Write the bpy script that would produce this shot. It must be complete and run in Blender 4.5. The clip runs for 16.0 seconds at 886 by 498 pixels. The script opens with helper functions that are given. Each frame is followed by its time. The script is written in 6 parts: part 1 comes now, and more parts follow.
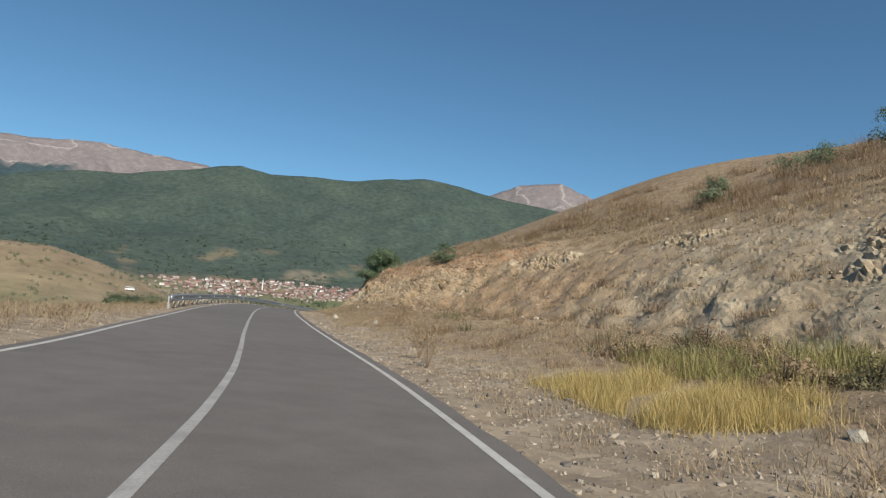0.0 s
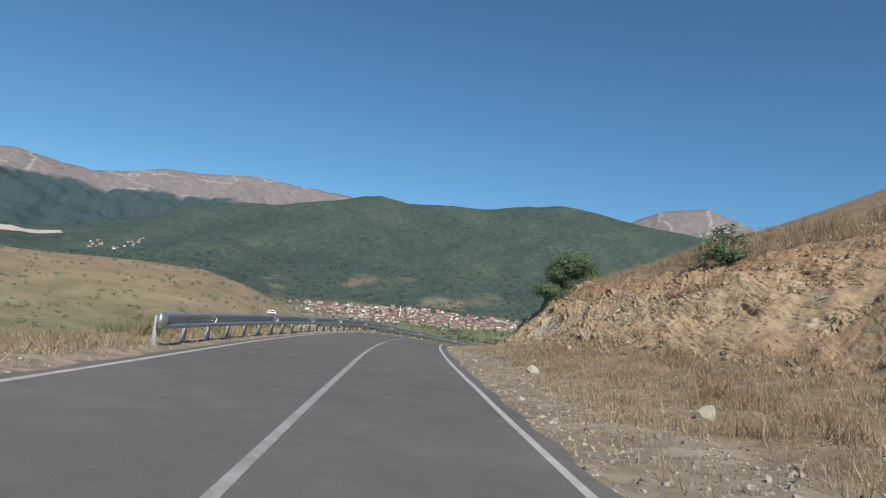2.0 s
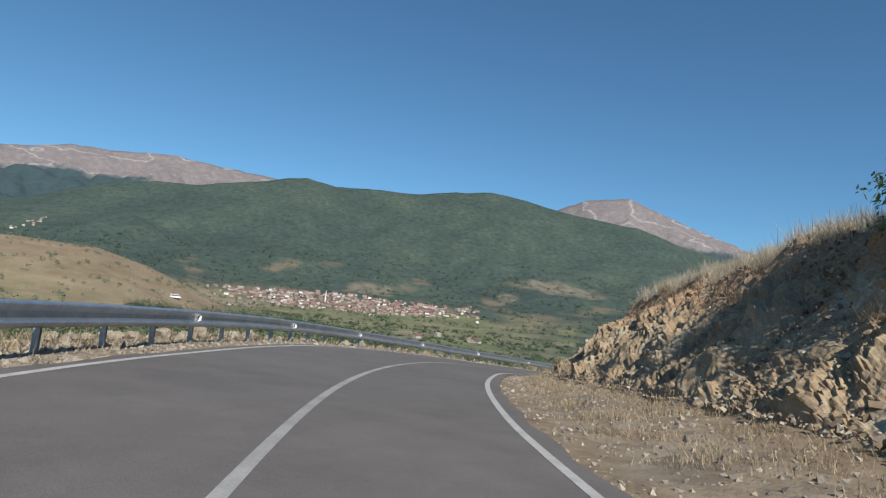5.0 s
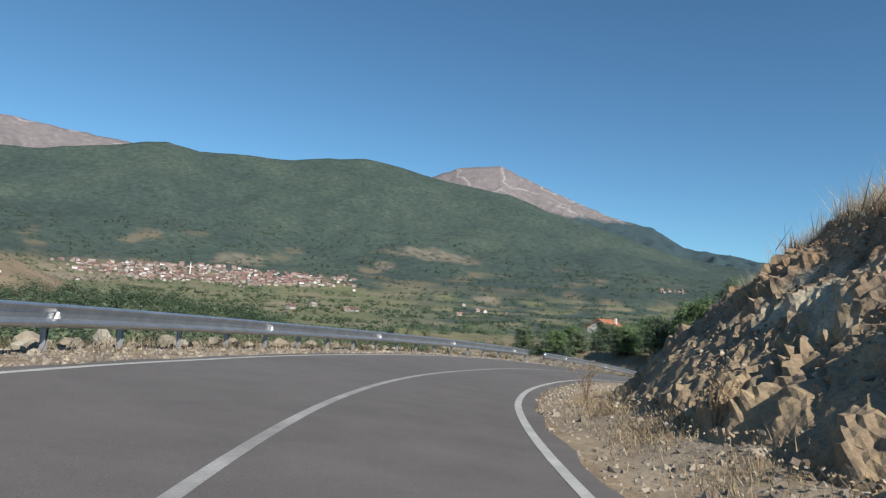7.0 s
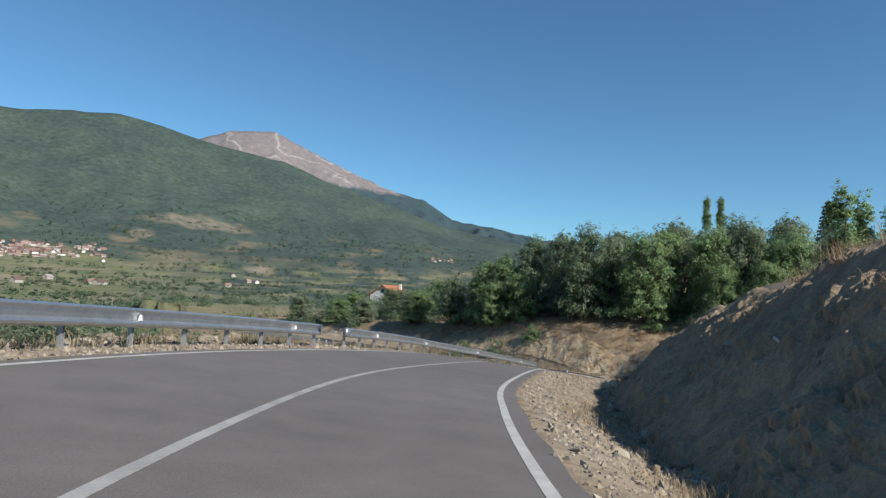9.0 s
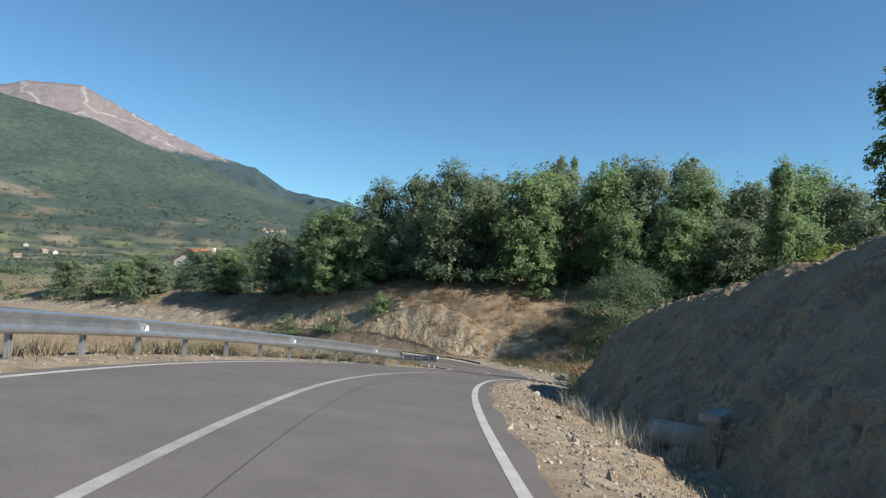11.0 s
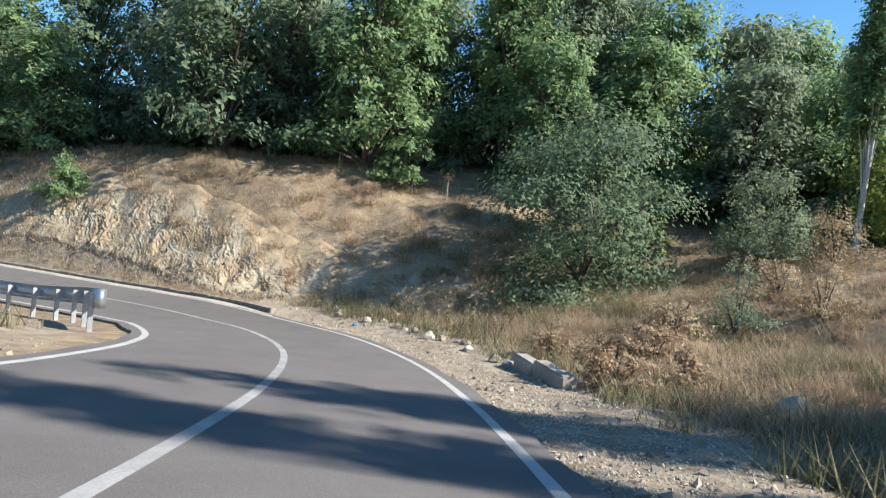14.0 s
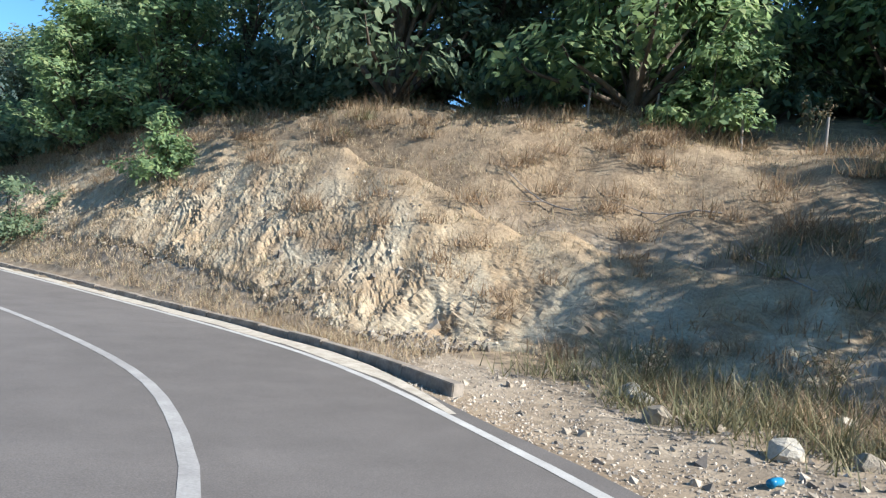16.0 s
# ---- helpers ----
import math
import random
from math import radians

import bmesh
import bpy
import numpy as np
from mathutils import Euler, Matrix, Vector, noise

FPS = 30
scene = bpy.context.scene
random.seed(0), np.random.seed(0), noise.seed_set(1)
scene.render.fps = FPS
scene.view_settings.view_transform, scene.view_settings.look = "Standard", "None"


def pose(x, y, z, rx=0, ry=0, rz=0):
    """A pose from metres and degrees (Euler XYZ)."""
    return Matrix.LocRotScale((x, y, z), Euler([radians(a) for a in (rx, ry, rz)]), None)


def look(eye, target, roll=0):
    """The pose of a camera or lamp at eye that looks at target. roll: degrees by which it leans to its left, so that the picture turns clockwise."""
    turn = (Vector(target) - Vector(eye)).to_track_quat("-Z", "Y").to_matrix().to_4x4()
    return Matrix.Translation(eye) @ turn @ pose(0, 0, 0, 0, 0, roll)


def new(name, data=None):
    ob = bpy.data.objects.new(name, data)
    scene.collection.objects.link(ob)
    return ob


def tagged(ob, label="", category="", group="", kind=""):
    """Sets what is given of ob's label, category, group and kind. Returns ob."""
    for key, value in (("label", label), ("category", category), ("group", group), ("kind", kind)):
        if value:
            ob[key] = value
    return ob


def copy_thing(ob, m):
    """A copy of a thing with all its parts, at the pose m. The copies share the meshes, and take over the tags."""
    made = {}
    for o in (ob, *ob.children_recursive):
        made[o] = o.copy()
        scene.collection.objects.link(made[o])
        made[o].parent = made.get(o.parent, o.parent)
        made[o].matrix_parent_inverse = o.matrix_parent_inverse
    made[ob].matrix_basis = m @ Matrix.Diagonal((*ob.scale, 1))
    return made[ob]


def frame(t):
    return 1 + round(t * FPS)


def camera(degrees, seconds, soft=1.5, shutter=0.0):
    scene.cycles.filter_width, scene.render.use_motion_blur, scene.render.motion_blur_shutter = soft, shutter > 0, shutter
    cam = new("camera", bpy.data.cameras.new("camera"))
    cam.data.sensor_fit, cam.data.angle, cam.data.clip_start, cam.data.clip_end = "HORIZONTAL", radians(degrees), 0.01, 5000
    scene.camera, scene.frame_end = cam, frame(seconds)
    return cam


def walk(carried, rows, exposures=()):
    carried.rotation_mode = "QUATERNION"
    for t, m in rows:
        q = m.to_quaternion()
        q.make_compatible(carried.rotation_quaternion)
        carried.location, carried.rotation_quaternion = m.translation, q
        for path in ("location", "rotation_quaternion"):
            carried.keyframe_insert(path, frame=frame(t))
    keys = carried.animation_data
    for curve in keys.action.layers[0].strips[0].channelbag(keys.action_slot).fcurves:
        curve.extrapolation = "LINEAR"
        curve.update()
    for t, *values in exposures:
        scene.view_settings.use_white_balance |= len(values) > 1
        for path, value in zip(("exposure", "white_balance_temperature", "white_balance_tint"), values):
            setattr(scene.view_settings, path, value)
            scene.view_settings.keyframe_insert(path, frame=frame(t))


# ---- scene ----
# ================= camera and its walk =================
cam = camera(68.5, 16.0, soft=1.3)
PATH = [
    (0.0, (0.022, 0.276, 1.218), (-0.073, 10.215, 2.313), 4.53),
    (0.5, (-1.009, 6.524, 1.250), (-2.042, 16.387, 2.536), 5.11),
    (1.0, (-2.482, 12.401, 1.333), (-4.156, 22.165, 2.697), 5.59),
    (1.5, (-4.194, 18.230, 1.469), (-6.225, 27.929, 2.817), 6.00),
    (2.0, (-6.016, 24.250, 1.626), (-8.180, 33.921, 2.963), 6.19),
    (2.5, (-7.813, 30.122, 1.676), (-10.010, 39.777, 3.073), 5.98),
    (3.0, (-9.556, 36.047, 1.815), (-11.658, 45.717, 3.251), 6.21),
    (3.5, (-11.268, 41.891, 1.948), (-13.214, 51.597, 3.364), 6.12),
    (4.0, (-12.878, 47.749, 2.077), (-14.607, 57.493, 3.511), 6.24),
    (4.5, (-14.197, 53.474, 2.216), (-15.669, 63.275, 3.544), 6.25),
    (4.7, (-14.703, 55.735, 2.273), (-16.032, 65.562, 3.565), 6.23),
    (5.0, (-15.411, 59.062, 2.337), (-16.460, 68.929, 3.581), 6.08),
    (5.5, (-16.272, 64.529, 2.388), (-16.819, 74.445, 3.554), 5.57),
    (6.0, (-16.812, 69.935, 2.395), (-16.945, 79.874, 3.490), 4.90),
    (6.5, (-17.143, 75.233, 2.353), (-16.909, 85.178, 3.379), 4.28),
    (6.8, (-17.224, 78.318, 2.308), (-16.655, 88.255, 3.278), 4.08),
    (7.0, (-17.228, 80.314, 2.247), (-16.338, 90.232, 3.167), 4.02),
    (7.5, (-16.921, 85.303, 2.073), (-15.174, 95.117, 2.864), 3.68),
    (8.0, (-16.161, 90.041, 1.855), (-13.554, 99.672, 2.524), 3.73),
    (8.5, (-14.962, 95.177, 1.588), (-11.556, 104.560, 2.188), 3.41),
    (9.0, (-13.171, 100.481, 1.296), (-8.970, 109.530, 1.973), 2.96),
    (9.2, (-12.297, 102.689, 1.208), (-7.787, 111.583, 1.959), 3.00),
    (9.5, (-10.899, 105.933, 1.034), (-5.907, 114.564, 1.799), 3.00),
    (10.0, (-8.119, 111.152, 0.698), (-2.431, 119.351, 1.350), 2.86),
    (10.5, (-4.829, 116.209, 0.282), (1.287, 124.104, 0.789), 2.70),
    (11.0, (-1.328, 121.185, -0.214), (5.016, 128.905, 0.167), 2.79),
    (11.3, (0.818, 124.076, -0.544), (7.353, 131.639, -0.233), 3.20),
    (11.5, (2.285, 125.921, -0.764), (9.026, 133.303, -0.496), 3.71),
    (12.0, (5.796, 130.242, -1.290), (12.963, 137.216, -1.242), 4.55),
    (12.5, (9.543, 134.199, -2.002), (17.117, 140.727, -2.078), 5.02),
    (13.0, (13.375, 137.861, -2.699), (21.298, 143.960, -2.847), 5.66),
    (13.5, (17.187, 141.058, -3.391), (25.378, 146.791, -3.594), 6.38),
    (14.0, (20.930, 144.118, -4.085), (29.231, 149.684, -4.410), 6.10),
    (14.5, (24.247, 146.970, -4.662), (32.435, 152.704, -4.954), 5.81),
    (15.0, (27.014, 149.598, -5.154), (34.812, 155.852, -5.410), 5.88),
    (15.5, (29.540, 152.502, -5.598), (36.689, 159.495, -5.672), 5.95),
    (16.0, (31.613, 155.679, -6.024), (37.776, 163.553, -5.923), 6.05),
]
walk(cam, [(t, look(eye, target, roll)) for t, eye, target, roll in PATH],
     exposures=[(0.0, 0.17, 6650, 10), (1.5, 0.14, 6350, 10), (3.0, 0.14, 6250, 10), (7.0, 0.26, 6300, 10), (9.0, 0.34, 6250, 10), (11.5, 0.60, 6400, 10), (12.5, 0.78, 6350, 10), (13.5, 1.04, 6200, 10), (14.2, 1.2, 6120, 10), (16.0, 1.18, 5950, 10)])

# ================= world, sun, exposure =================
SUN_AZ, SUN_EL = 155.5, 36.0          # degrees clockwise from +y, and above the horizon
world = bpy.data.worlds.new("sky")
scene.world = world
world.use_nodes = True
wn = world.node_tree
wn.nodes.clear()
sky = wn.nodes.new("ShaderNodeTexSky")
sky.sky_type, sky.sun_disc = "NISHITA", False
sky.sun_elevation, sky.sun_rotation = radians(SUN_EL), radians(SUN_AZ)
sky.altitude, sky.air_density, sky.dust_density, sky.ozone_density = 1200, 1.0, 0.05, 2.0
bg = wn.nodes.new("ShaderNodeBackground")
bg.inputs["Strength"].default_value = 0.085
wout = wn.nodes.new("ShaderNodeOutputWorld")
tint = wn.nodes.new("ShaderNodeMix")
tint.data_type, tint.blend_type = "RGBA", "MULTIPLY"
tint.inputs[0].default_value, tint.inputs[7].default_value = 1.0, (0.70, 1.02, 1.10, 1)
wn.links.new(sky.outputs[0], tint.inputs[6])
wn.links.new(tint.outputs[2], bg.inputs[0])
wn.links.new(bg.outputs[0], wout.inputs[0])
sun_dir = Vector((math.sin(radians(SUN_AZ)) * math.cos(radians(SUN_EL)), math.cos(radians(SUN_AZ)) * math.cos(radians(SUN_EL)), math.sin(radians(SUN_EL))))
sun = new("sun", bpy.data.lights.new("sun", "SUN"))
sun.data.energy, sun.data.angle, sun.data.color = 5.0, radians(0.6), (1.0, 0.93, 0.82)
sun.matrix_world = look(sun_dir * 100, (0, 0, 0))


# ================= materials =================
def material(name, rough=0.9, metal=0.0):
    m = bpy.data.materials.new(name)
    m.use_nodes = True
    b = m.node_tree.nodes["Principled BSDF"]
    b.inputs["Roughness"].default_value, b.inputs["Metallic"].default_value = rough, metal
    b.inputs["Specular IOR Level"].default_value = 0.25
    return m, m.node_tree, b


def noise_node(nt, scale, detail=4.0, rough=0.6, coord="Object"):
    tc = nt.nodes.new("ShaderNodeTexCoord")
    n = nt.nodes.new("ShaderNodeTexNoise")
    n.inputs["Scale"].default_value, n.inputs["Detail"].default_value, n.inputs["Roughness"].default_value = scale, detail, rough
    nt.links.new(tc.outputs[coord], n.inputs["Vector"])
    return n.outputs["Fac"]


def ramp(nt, fac, stops):
    r = nt.nodes.new("ShaderNodeValToRGB")
    e = r.color_ramp.elements
    while len(e) < len(stops):
        e.new(0.5)
    for k, (p, c) in zip(e, stops):
        k.position, k.color = p, (*c, 1)
    nt.links.new(fac, r.inputs[0])
    return r.outputs[0]


def mix(nt, a, b, fac, how="MIX"):
    m = nt.nodes.new("ShaderNodeMix")
    m.data_type, m.blend_type = "RGBA", how
    for sock, val in ((m.inputs[0], fac), (m.inputs[6], a), (m.inputs[7], b)):
        if isinstance(val, (int, float)):
            sock.default_value = val
        elif isinstance(val, tuple):
            sock.default_value = (*val, 1)
        else:
            nt.links.new(val, sock)
    return m.outputs[2]


def bump(nt, b, fac, strength, dist):
    n = nt.nodes.new("ShaderNodeBump")
    n.inputs["Strength"].default_value, n.inputs["Distance"].default_value = strength, dist
    nt.links.new(fac, n.inputs["Height"])
    nt.links.new(n.outputs[0], b.inputs["Normal"])


def step(nt, fac, lo, hi):
    m = nt.nodes.new("ShaderNodeMapRange")
    m.inputs[1].default_value, m.inputs[2].default_value = lo, hi
    nt.links.new(fac, m.inputs[0])
    return m.outputs[0]


def simple(name, dark, light, scale=6.0, rough=0.9, metal=0.0, bumpy=0.0, dist=0.01, fine=60.0):
    """Two tones by coarse and fine noise, with relief."""
    m, nt, b = material(name, rough, metal)
    a, c = noise_node(nt, scale), noise_node(nt, fine, 3.0)
    col = mix(nt, ramp(nt, a, [(0.3, dark), (0.7, light)]), ramp(nt, c, [(0.3, (0.72, 0.72, 0.72)), (0.75, (1.2, 1.2, 1.2))]), 0.6, "MULTIPLY")
    nt.links.new(col, b.inputs["Base Color"])
    if bumpy:
        bump(nt, b, c, bumpy, dist)
    return m


def by_random(name, stops, rough=0.9, per="island", trans=0.0, fine=30.0):
    """One tone per piece, picked at random from a ramp, with a little grain."""
    m, nt, b = material(name, rough)
    if per == "island":
        g = nt.nodes.new("ShaderNodeNewGeometry")
        r = g.outputs["Random Per Island"]
    else:
        g = nt.nodes.new("ShaderNodeObjectInfo")
        r = g.outputs["Random"]
    col = ramp(nt, r, stops)
    if fine:
        col = mix(nt, col, ramp(nt, noise_node(nt, fine, 3.0), [(0.3, (0.65, 0.65, 0.65)), (0.7, (1.2, 1.2, 1.2))]), 0.6, "MULTIPLY")
    nt.links.new(col, b.inputs["Base Color"])
    if trans:
        t = nt.nodes.new("ShaderNodeBsdfTranslucent")
        nt.links.new(col, t.inputs[0])
        mx = nt.nodes.new("ShaderNodeMixShader")
        mx.inputs[0].default_value = trans
        out = nt.nodes["Material Output"]
        nt.links.new(b.outputs[0], mx.inputs[1])
        nt.links.new(t.outputs[0], mx.inputs[2])
        nt.links.new(mx.outputs[0], out.inputs[0])
    return m


def asphalt_material():
    m, nt, b = material("asphalt", 0.85)
    big, mid, fine = noise_node(nt, 0.12, 3.0), noise_node(nt, 1.3, 4.0), noise_node(nt, 90.0, 2.0)
    col = ramp(nt, big, [(0.3, (0.132, 0.120, 0.111)), (0.7, (0.162, 0.148, 0.137))])
    col = mix(nt, col, ramp(nt, mid, [(0.35, (0.86, 0.86, 0.86)), (0.7, (1.08, 1.08, 1.08))]), 0.8, "MULTIPLY")
    col = mix(nt, col, ramp(nt, fine, [(0.3, (0.6, 0.6, 0.6)), (0.7, (1.35, 1.35, 1.35))]), 0.6, "MULTIPLY")
    nt.links.new(col, b.inputs["Base Color"])
    bump(nt, b, fine, 0.35, 0.006)
    return m


def ground_material():
    """Soil, dry grass, gravel, bare rock, green field and forest, laid out by the cover masks and broken up by noise."""
    m, nt, b = material("ground_cover", 0.95)
    at = nt.nodes.new("ShaderNodeAttribute")
    at.attribute_name = "cover"
    sep = nt.nodes.new("ShaderNodeSeparateColor")
    nt.links.new(at.outputs["Color"], sep.inputs[0])
    rock, green, forest = sep.outputs[0], sep.outputs[1], sep.outputs[2]
    n1, n2, n3 = noise_node(nt, 0.35, 5.0), noise_node(nt, 2.2, 5.0), noise_node(nt, 14.0, 4.0)
    dry = ramp(nt, n2, [(0.25, (0.155, 0.118, 0.082)), (0.5, (0.27, 0.205, 0.138)), (0.75, (0.37, 0.295, 0.20))])
    broad = noise_node(nt, 0.045, 6.0, 0.7)
    dry = mix(nt, dry, ramp(nt, broad, [(0.32, (0.60, 0.57, 0.55)), (0.5, (0.92, 0.9, 0.88)), (0.68, (1.2, 1.2, 1.18))]), 0.8, "MULTIPLY")
    dry = mix(nt, dry, ramp(nt, n3, [(0.3, (0.6, 0.58, 0.55)), (0.7, (1.25, 1.25, 1.2))]), 0.7, "MULTIPLY")
    stone = ramp(nt, n1, [(0.28, (0.19, 0.17, 0.148)), (0.45, (0.28, 0.235, 0.18)), (0.6, (0.32, 0.275, 0.215)), (0.75, (0.25, 0.235, 0.21))])
    vor = nt.nodes.new("ShaderNodeTexVoronoi")
    vor.inputs["Scale"].default_value = 3.5
    tc = nt.nodes.new("ShaderNodeTexCoord")
    nt.links.new(tc.outputs["Object"], vor.inputs["Vector"])
    sepv = nt.nodes.new("ShaderNodeSeparateColor")
    nt.links.new(vor.outputs["Color"], sepv.inputs[0])
    stone = mix(nt, stone, ramp(nt, sepv.outputs[0], [(0.1, (0.6, 0.58, 0.55)), (0.9, (1.35, 1.32, 1.25))]), 0.7, "MULTIPLY")
    field = ramp(nt, noise_node(nt, 0.010, 6.0, 0.65), [(0.32, (0.115, 0.135, 0.07)), (0.45, (0.165, 0.175, 0.09)), (0.56, (0.205, 0.19, 0.115)), (0.68, (0.27, 0.225, 0.155))])
    field = mix(nt, field, ramp(nt, broad, [(0.35, (0.55, 0.6, 0.6)), (0.65, (1.25, 1.2, 1.15))]), 0.8, "MULTIPLY")
    f1, f2 = noise_node(nt, 0.0035, 6.0, 0.65), noise_node(nt, 0.05, 6.0, 0.75)
    # forest greens shifted towards blue: distance haze put into the colour
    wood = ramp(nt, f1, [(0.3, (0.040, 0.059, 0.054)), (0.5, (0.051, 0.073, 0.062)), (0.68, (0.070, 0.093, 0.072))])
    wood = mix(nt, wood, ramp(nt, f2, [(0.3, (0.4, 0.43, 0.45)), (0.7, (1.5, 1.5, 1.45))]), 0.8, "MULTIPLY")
    col = mix(nt, dry, stone, rock)
    col = mix(nt, col, field, green)
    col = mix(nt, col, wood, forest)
    nt.links.new(col, b.inputs["Base Color"])
    bump(nt, b, n3, 0.5, 0.05)
    return m


def mountain_material(name, tree_line):
    """Bare brown summits over forest; the wood's edge wavers."""
    m, nt, b = material(name, 0.95)
    tc = nt.nodes.new("ShaderNodeTexCoord")
    sep = nt.nodes.new("ShaderNodeSeparateXYZ")
    nt.links.new(tc.outputs["Object"], sep.inputs[0])
    n1, n2 = noise_node(nt, 0.004, 6.0, 0.65), noise_node(nt, 0.03, 6.0, 0.75)
    add = nt.nodes.new("ShaderNodeMath")
    add.operation = "MULTIPLY_ADD"
    nt.links.new(n1, add.inputs[0])
    add.inputs[1].default_value = 260.0
    nt.links.new(sep.outputs[2], add.inputs[2])
    up = step(nt, add.outputs[0], tree_line + 110, tree_line + 150)
    bare = ramp(nt, n2, [(0.30, (0.145, 0.128, 0.134)), (0.54, (0.195, 0.170, 0.168)), (0.68, (0.25, 0.225, 0.215)), (0.78, (0.36, 0.335, 0.32))])
    scar = ramp(nt, noise_node(nt, 0.0022, 3.0, 0.5), [(0.485, (0, 0, 0)), (0.5, (0.6, 0.6, 0.6)), (0.515, (0, 0, 0))])
    sc = nt.nodes.new("ShaderNodeSeparateColor")
    nt.links.new(scar, sc.inputs[0])
    bare = mix(nt, bare, ramp(nt, n2, [(0.3, (0.24, 0.22, 0.205)), (0.6, (0.46, 0.43, 0.41))]), sc.outputs[0])
    # bluer than green, with the haze of distance painted into the forest tone
    wood = ramp(nt, n2, [(0.3, (0.032, 0.055, 0.065)), (0.7, (0.05, 0.08, 0.085))])
    nt.links.new(mix(nt, wood, bare, up), b.inputs["Base Color"])
    bump(nt, b, n1, 0.7, 25.0)
    return m


ASPHALT = asphalt_material()
GRAVEL_DUST = simple("pale_dust", (0.34, 0.30, 0.24), (0.52, 0.47, 0.39), 6.0, 0.95, 0.0, 0.5, 0.01, 60.0)
PAINT = simple("road_paint", (0.36, 0.35, 0.33), (0.50, 0.49, 0.46), 3.0, 0.75, 0.0, 0.2, 0.003, 70.0)
PAINT_WORN = simple("worn_road_paint", (0.26, 0.25, 0.24), (0.40, 0.39, 0.37), 1.5, 0.75, 0.0, 0.2, 0.003, 40.0)
TAR = simple("tar_joint", (0.05, 0.047, 0.045), (0.10, 0.095, 0.09), 3.0, 0.6)
GROUND = ground_material()
STEEL = simple("galvanised_steel", (0.38, 0.40, 0.43), (0.54, 0.56, 0.58), 2.5, 0.34, 0.8, 0.05, 0.002, 25.0)
POST = simple("post_steel", (0.36, 0.37, 0.38), (0.52, 0.53, 0.53), 5.0, 0.5, 0.45)
REFLECT = simple("white_reflector", (0.75, 0.75, 0.75), (0.85, 0.85, 0.85), 8.0, 0.35)
CONCRETE = simple("concrete", (0.27, 0.24, 0.20), (0.40, 0.37, 0.32), 2.0, 0.9, 0.0, 0.4, 0.01, 30.0)
KERB = simple("dirty_kerb", (0.17, 0.14, 0.11), (0.33, 0.29, 0.24), 3.0, 0.95, 0.0, 0.6, 0.02, 18.0)
ROCKS = by_random("broken_rock", [(0.0, (0.13, 0.108, 0.09)), (0.3, (0.23, 0.175, 0.125)), (0.5, (0.31, 0.225, 0.14)), (0.68, (0.34, 0.265, 0.175)), (0.86, (0.36, 0.31, 0.24)), (1.0, (0.50, 0.45, 0.36))], 0.92, fine=9.0)
RUSTY = by_random("rusty_rock", [(0.0, (0.17, 0.10, 0.065)), (0.4, (0.28, 0.165, 0.095)), (0.75, (0.37, 0.235, 0.14)), (1.0, (0.42, 0.33, 0.22))], 0.92, fine=9.0)
GRAVEL = by_random("gravel", [(0.0, (0.14, 0.125, 0.11)), (0.35, (0.25, 0.215, 0.175)), (0.7, (0.34, 0.29, 0.225)), (1.0, (0.42, 0.37, 0.295))], 0.92, fine=40.0)
GRAVEL_PALE = by_random("pale_gravel", [(0.0, (0.29, 0.24, 0.185)), (0.4, (0.38, 0.32, 0.25)), (0.75, (0.45, 0.39, 0.31)), (1.0, (0.55, 0.49, 0.41))], 0.92, fine=40.0)
BOULDER = simple("boulder_stone", (0.22, 0.185, 0.14), (0.38, 0.33, 0.255), 1.6, 0.92, 0.0, 0.6, 0.03, 14.0)
PALE = simple("pale_stone", (0.36, 0.325, 0.26), (0.50, 0.46, 0.385), 1.2, 0.92, 0.0, 0.6, 0.03, 9.0)
STRAW = by_random("dry_grass", [(0.0, (0.27, 0.195, 0.125)), (0.5, (0.40, 0.305, 0.195)), (0.85, (0.52, 0.43, 0.29)), (1.0, (0.33, 0.30, 0.16))], 0.9, trans=0.3, fine=0)
GOLD = by_random("golden_grass", [(0.0, (0.42, 0.315, 0.12)), (0.6, (0.56, 0.44, 0.185)), (1.0, (0.64, 0.54, 0.27))], 0.9, trans=0.3, fine=0)
BROWN = by_random("dead_brush", [(0.0, (0.24, 0.165, 0.105)), (0.6, (0.37, 0.265, 0.17)), (1.0, (0.48, 0.38, 0.25))], 0.9, trans=0.35, fine=0)
HERB = by_random("green_herb", [(0.0, (0.11, 0.112, 0.058)), (0.6, (0.19, 0.178, 0.098)), (1.0, (0.30, 0.262, 0.155))], 0.8, trans=0.3, fine=0)
REED = by_random("yellow_green_reed", [(0.0, (0.25, 0.235, 0.095)), (0.6, (0.38, 0.345, 0.145)), (1.0, (0.52, 0.45, 0.21))], 0.85, trans=0.4, fine=0)
PLUME = by_random("feathery_grass", [(0.0, (0.50, 0.43, 0.31)), (1.0, (0.68, 0.61, 0.48))], 0.9, trans=0.45, fine=0)
LEAF = by_random("walnut_leaf", [(0.0, (0.143, 0.216, 0.119)), (0.45, (0.214, 0.312, 0.148)), (0.8, (0.297, 0.404, 0.178)), (1.0, (0.398, 0.454, 0.219))], 0.68, trans=0.55, fine=0)
LEAF_DARK = by_random("oak_leaf", [(0.0, (0.123, 0.178, 0.115)), (0.6, (0.191, 0.259, 0.150)), (1.0, (0.278, 0.327, 0.191))], 0.68, trans=0.55, fine=0)
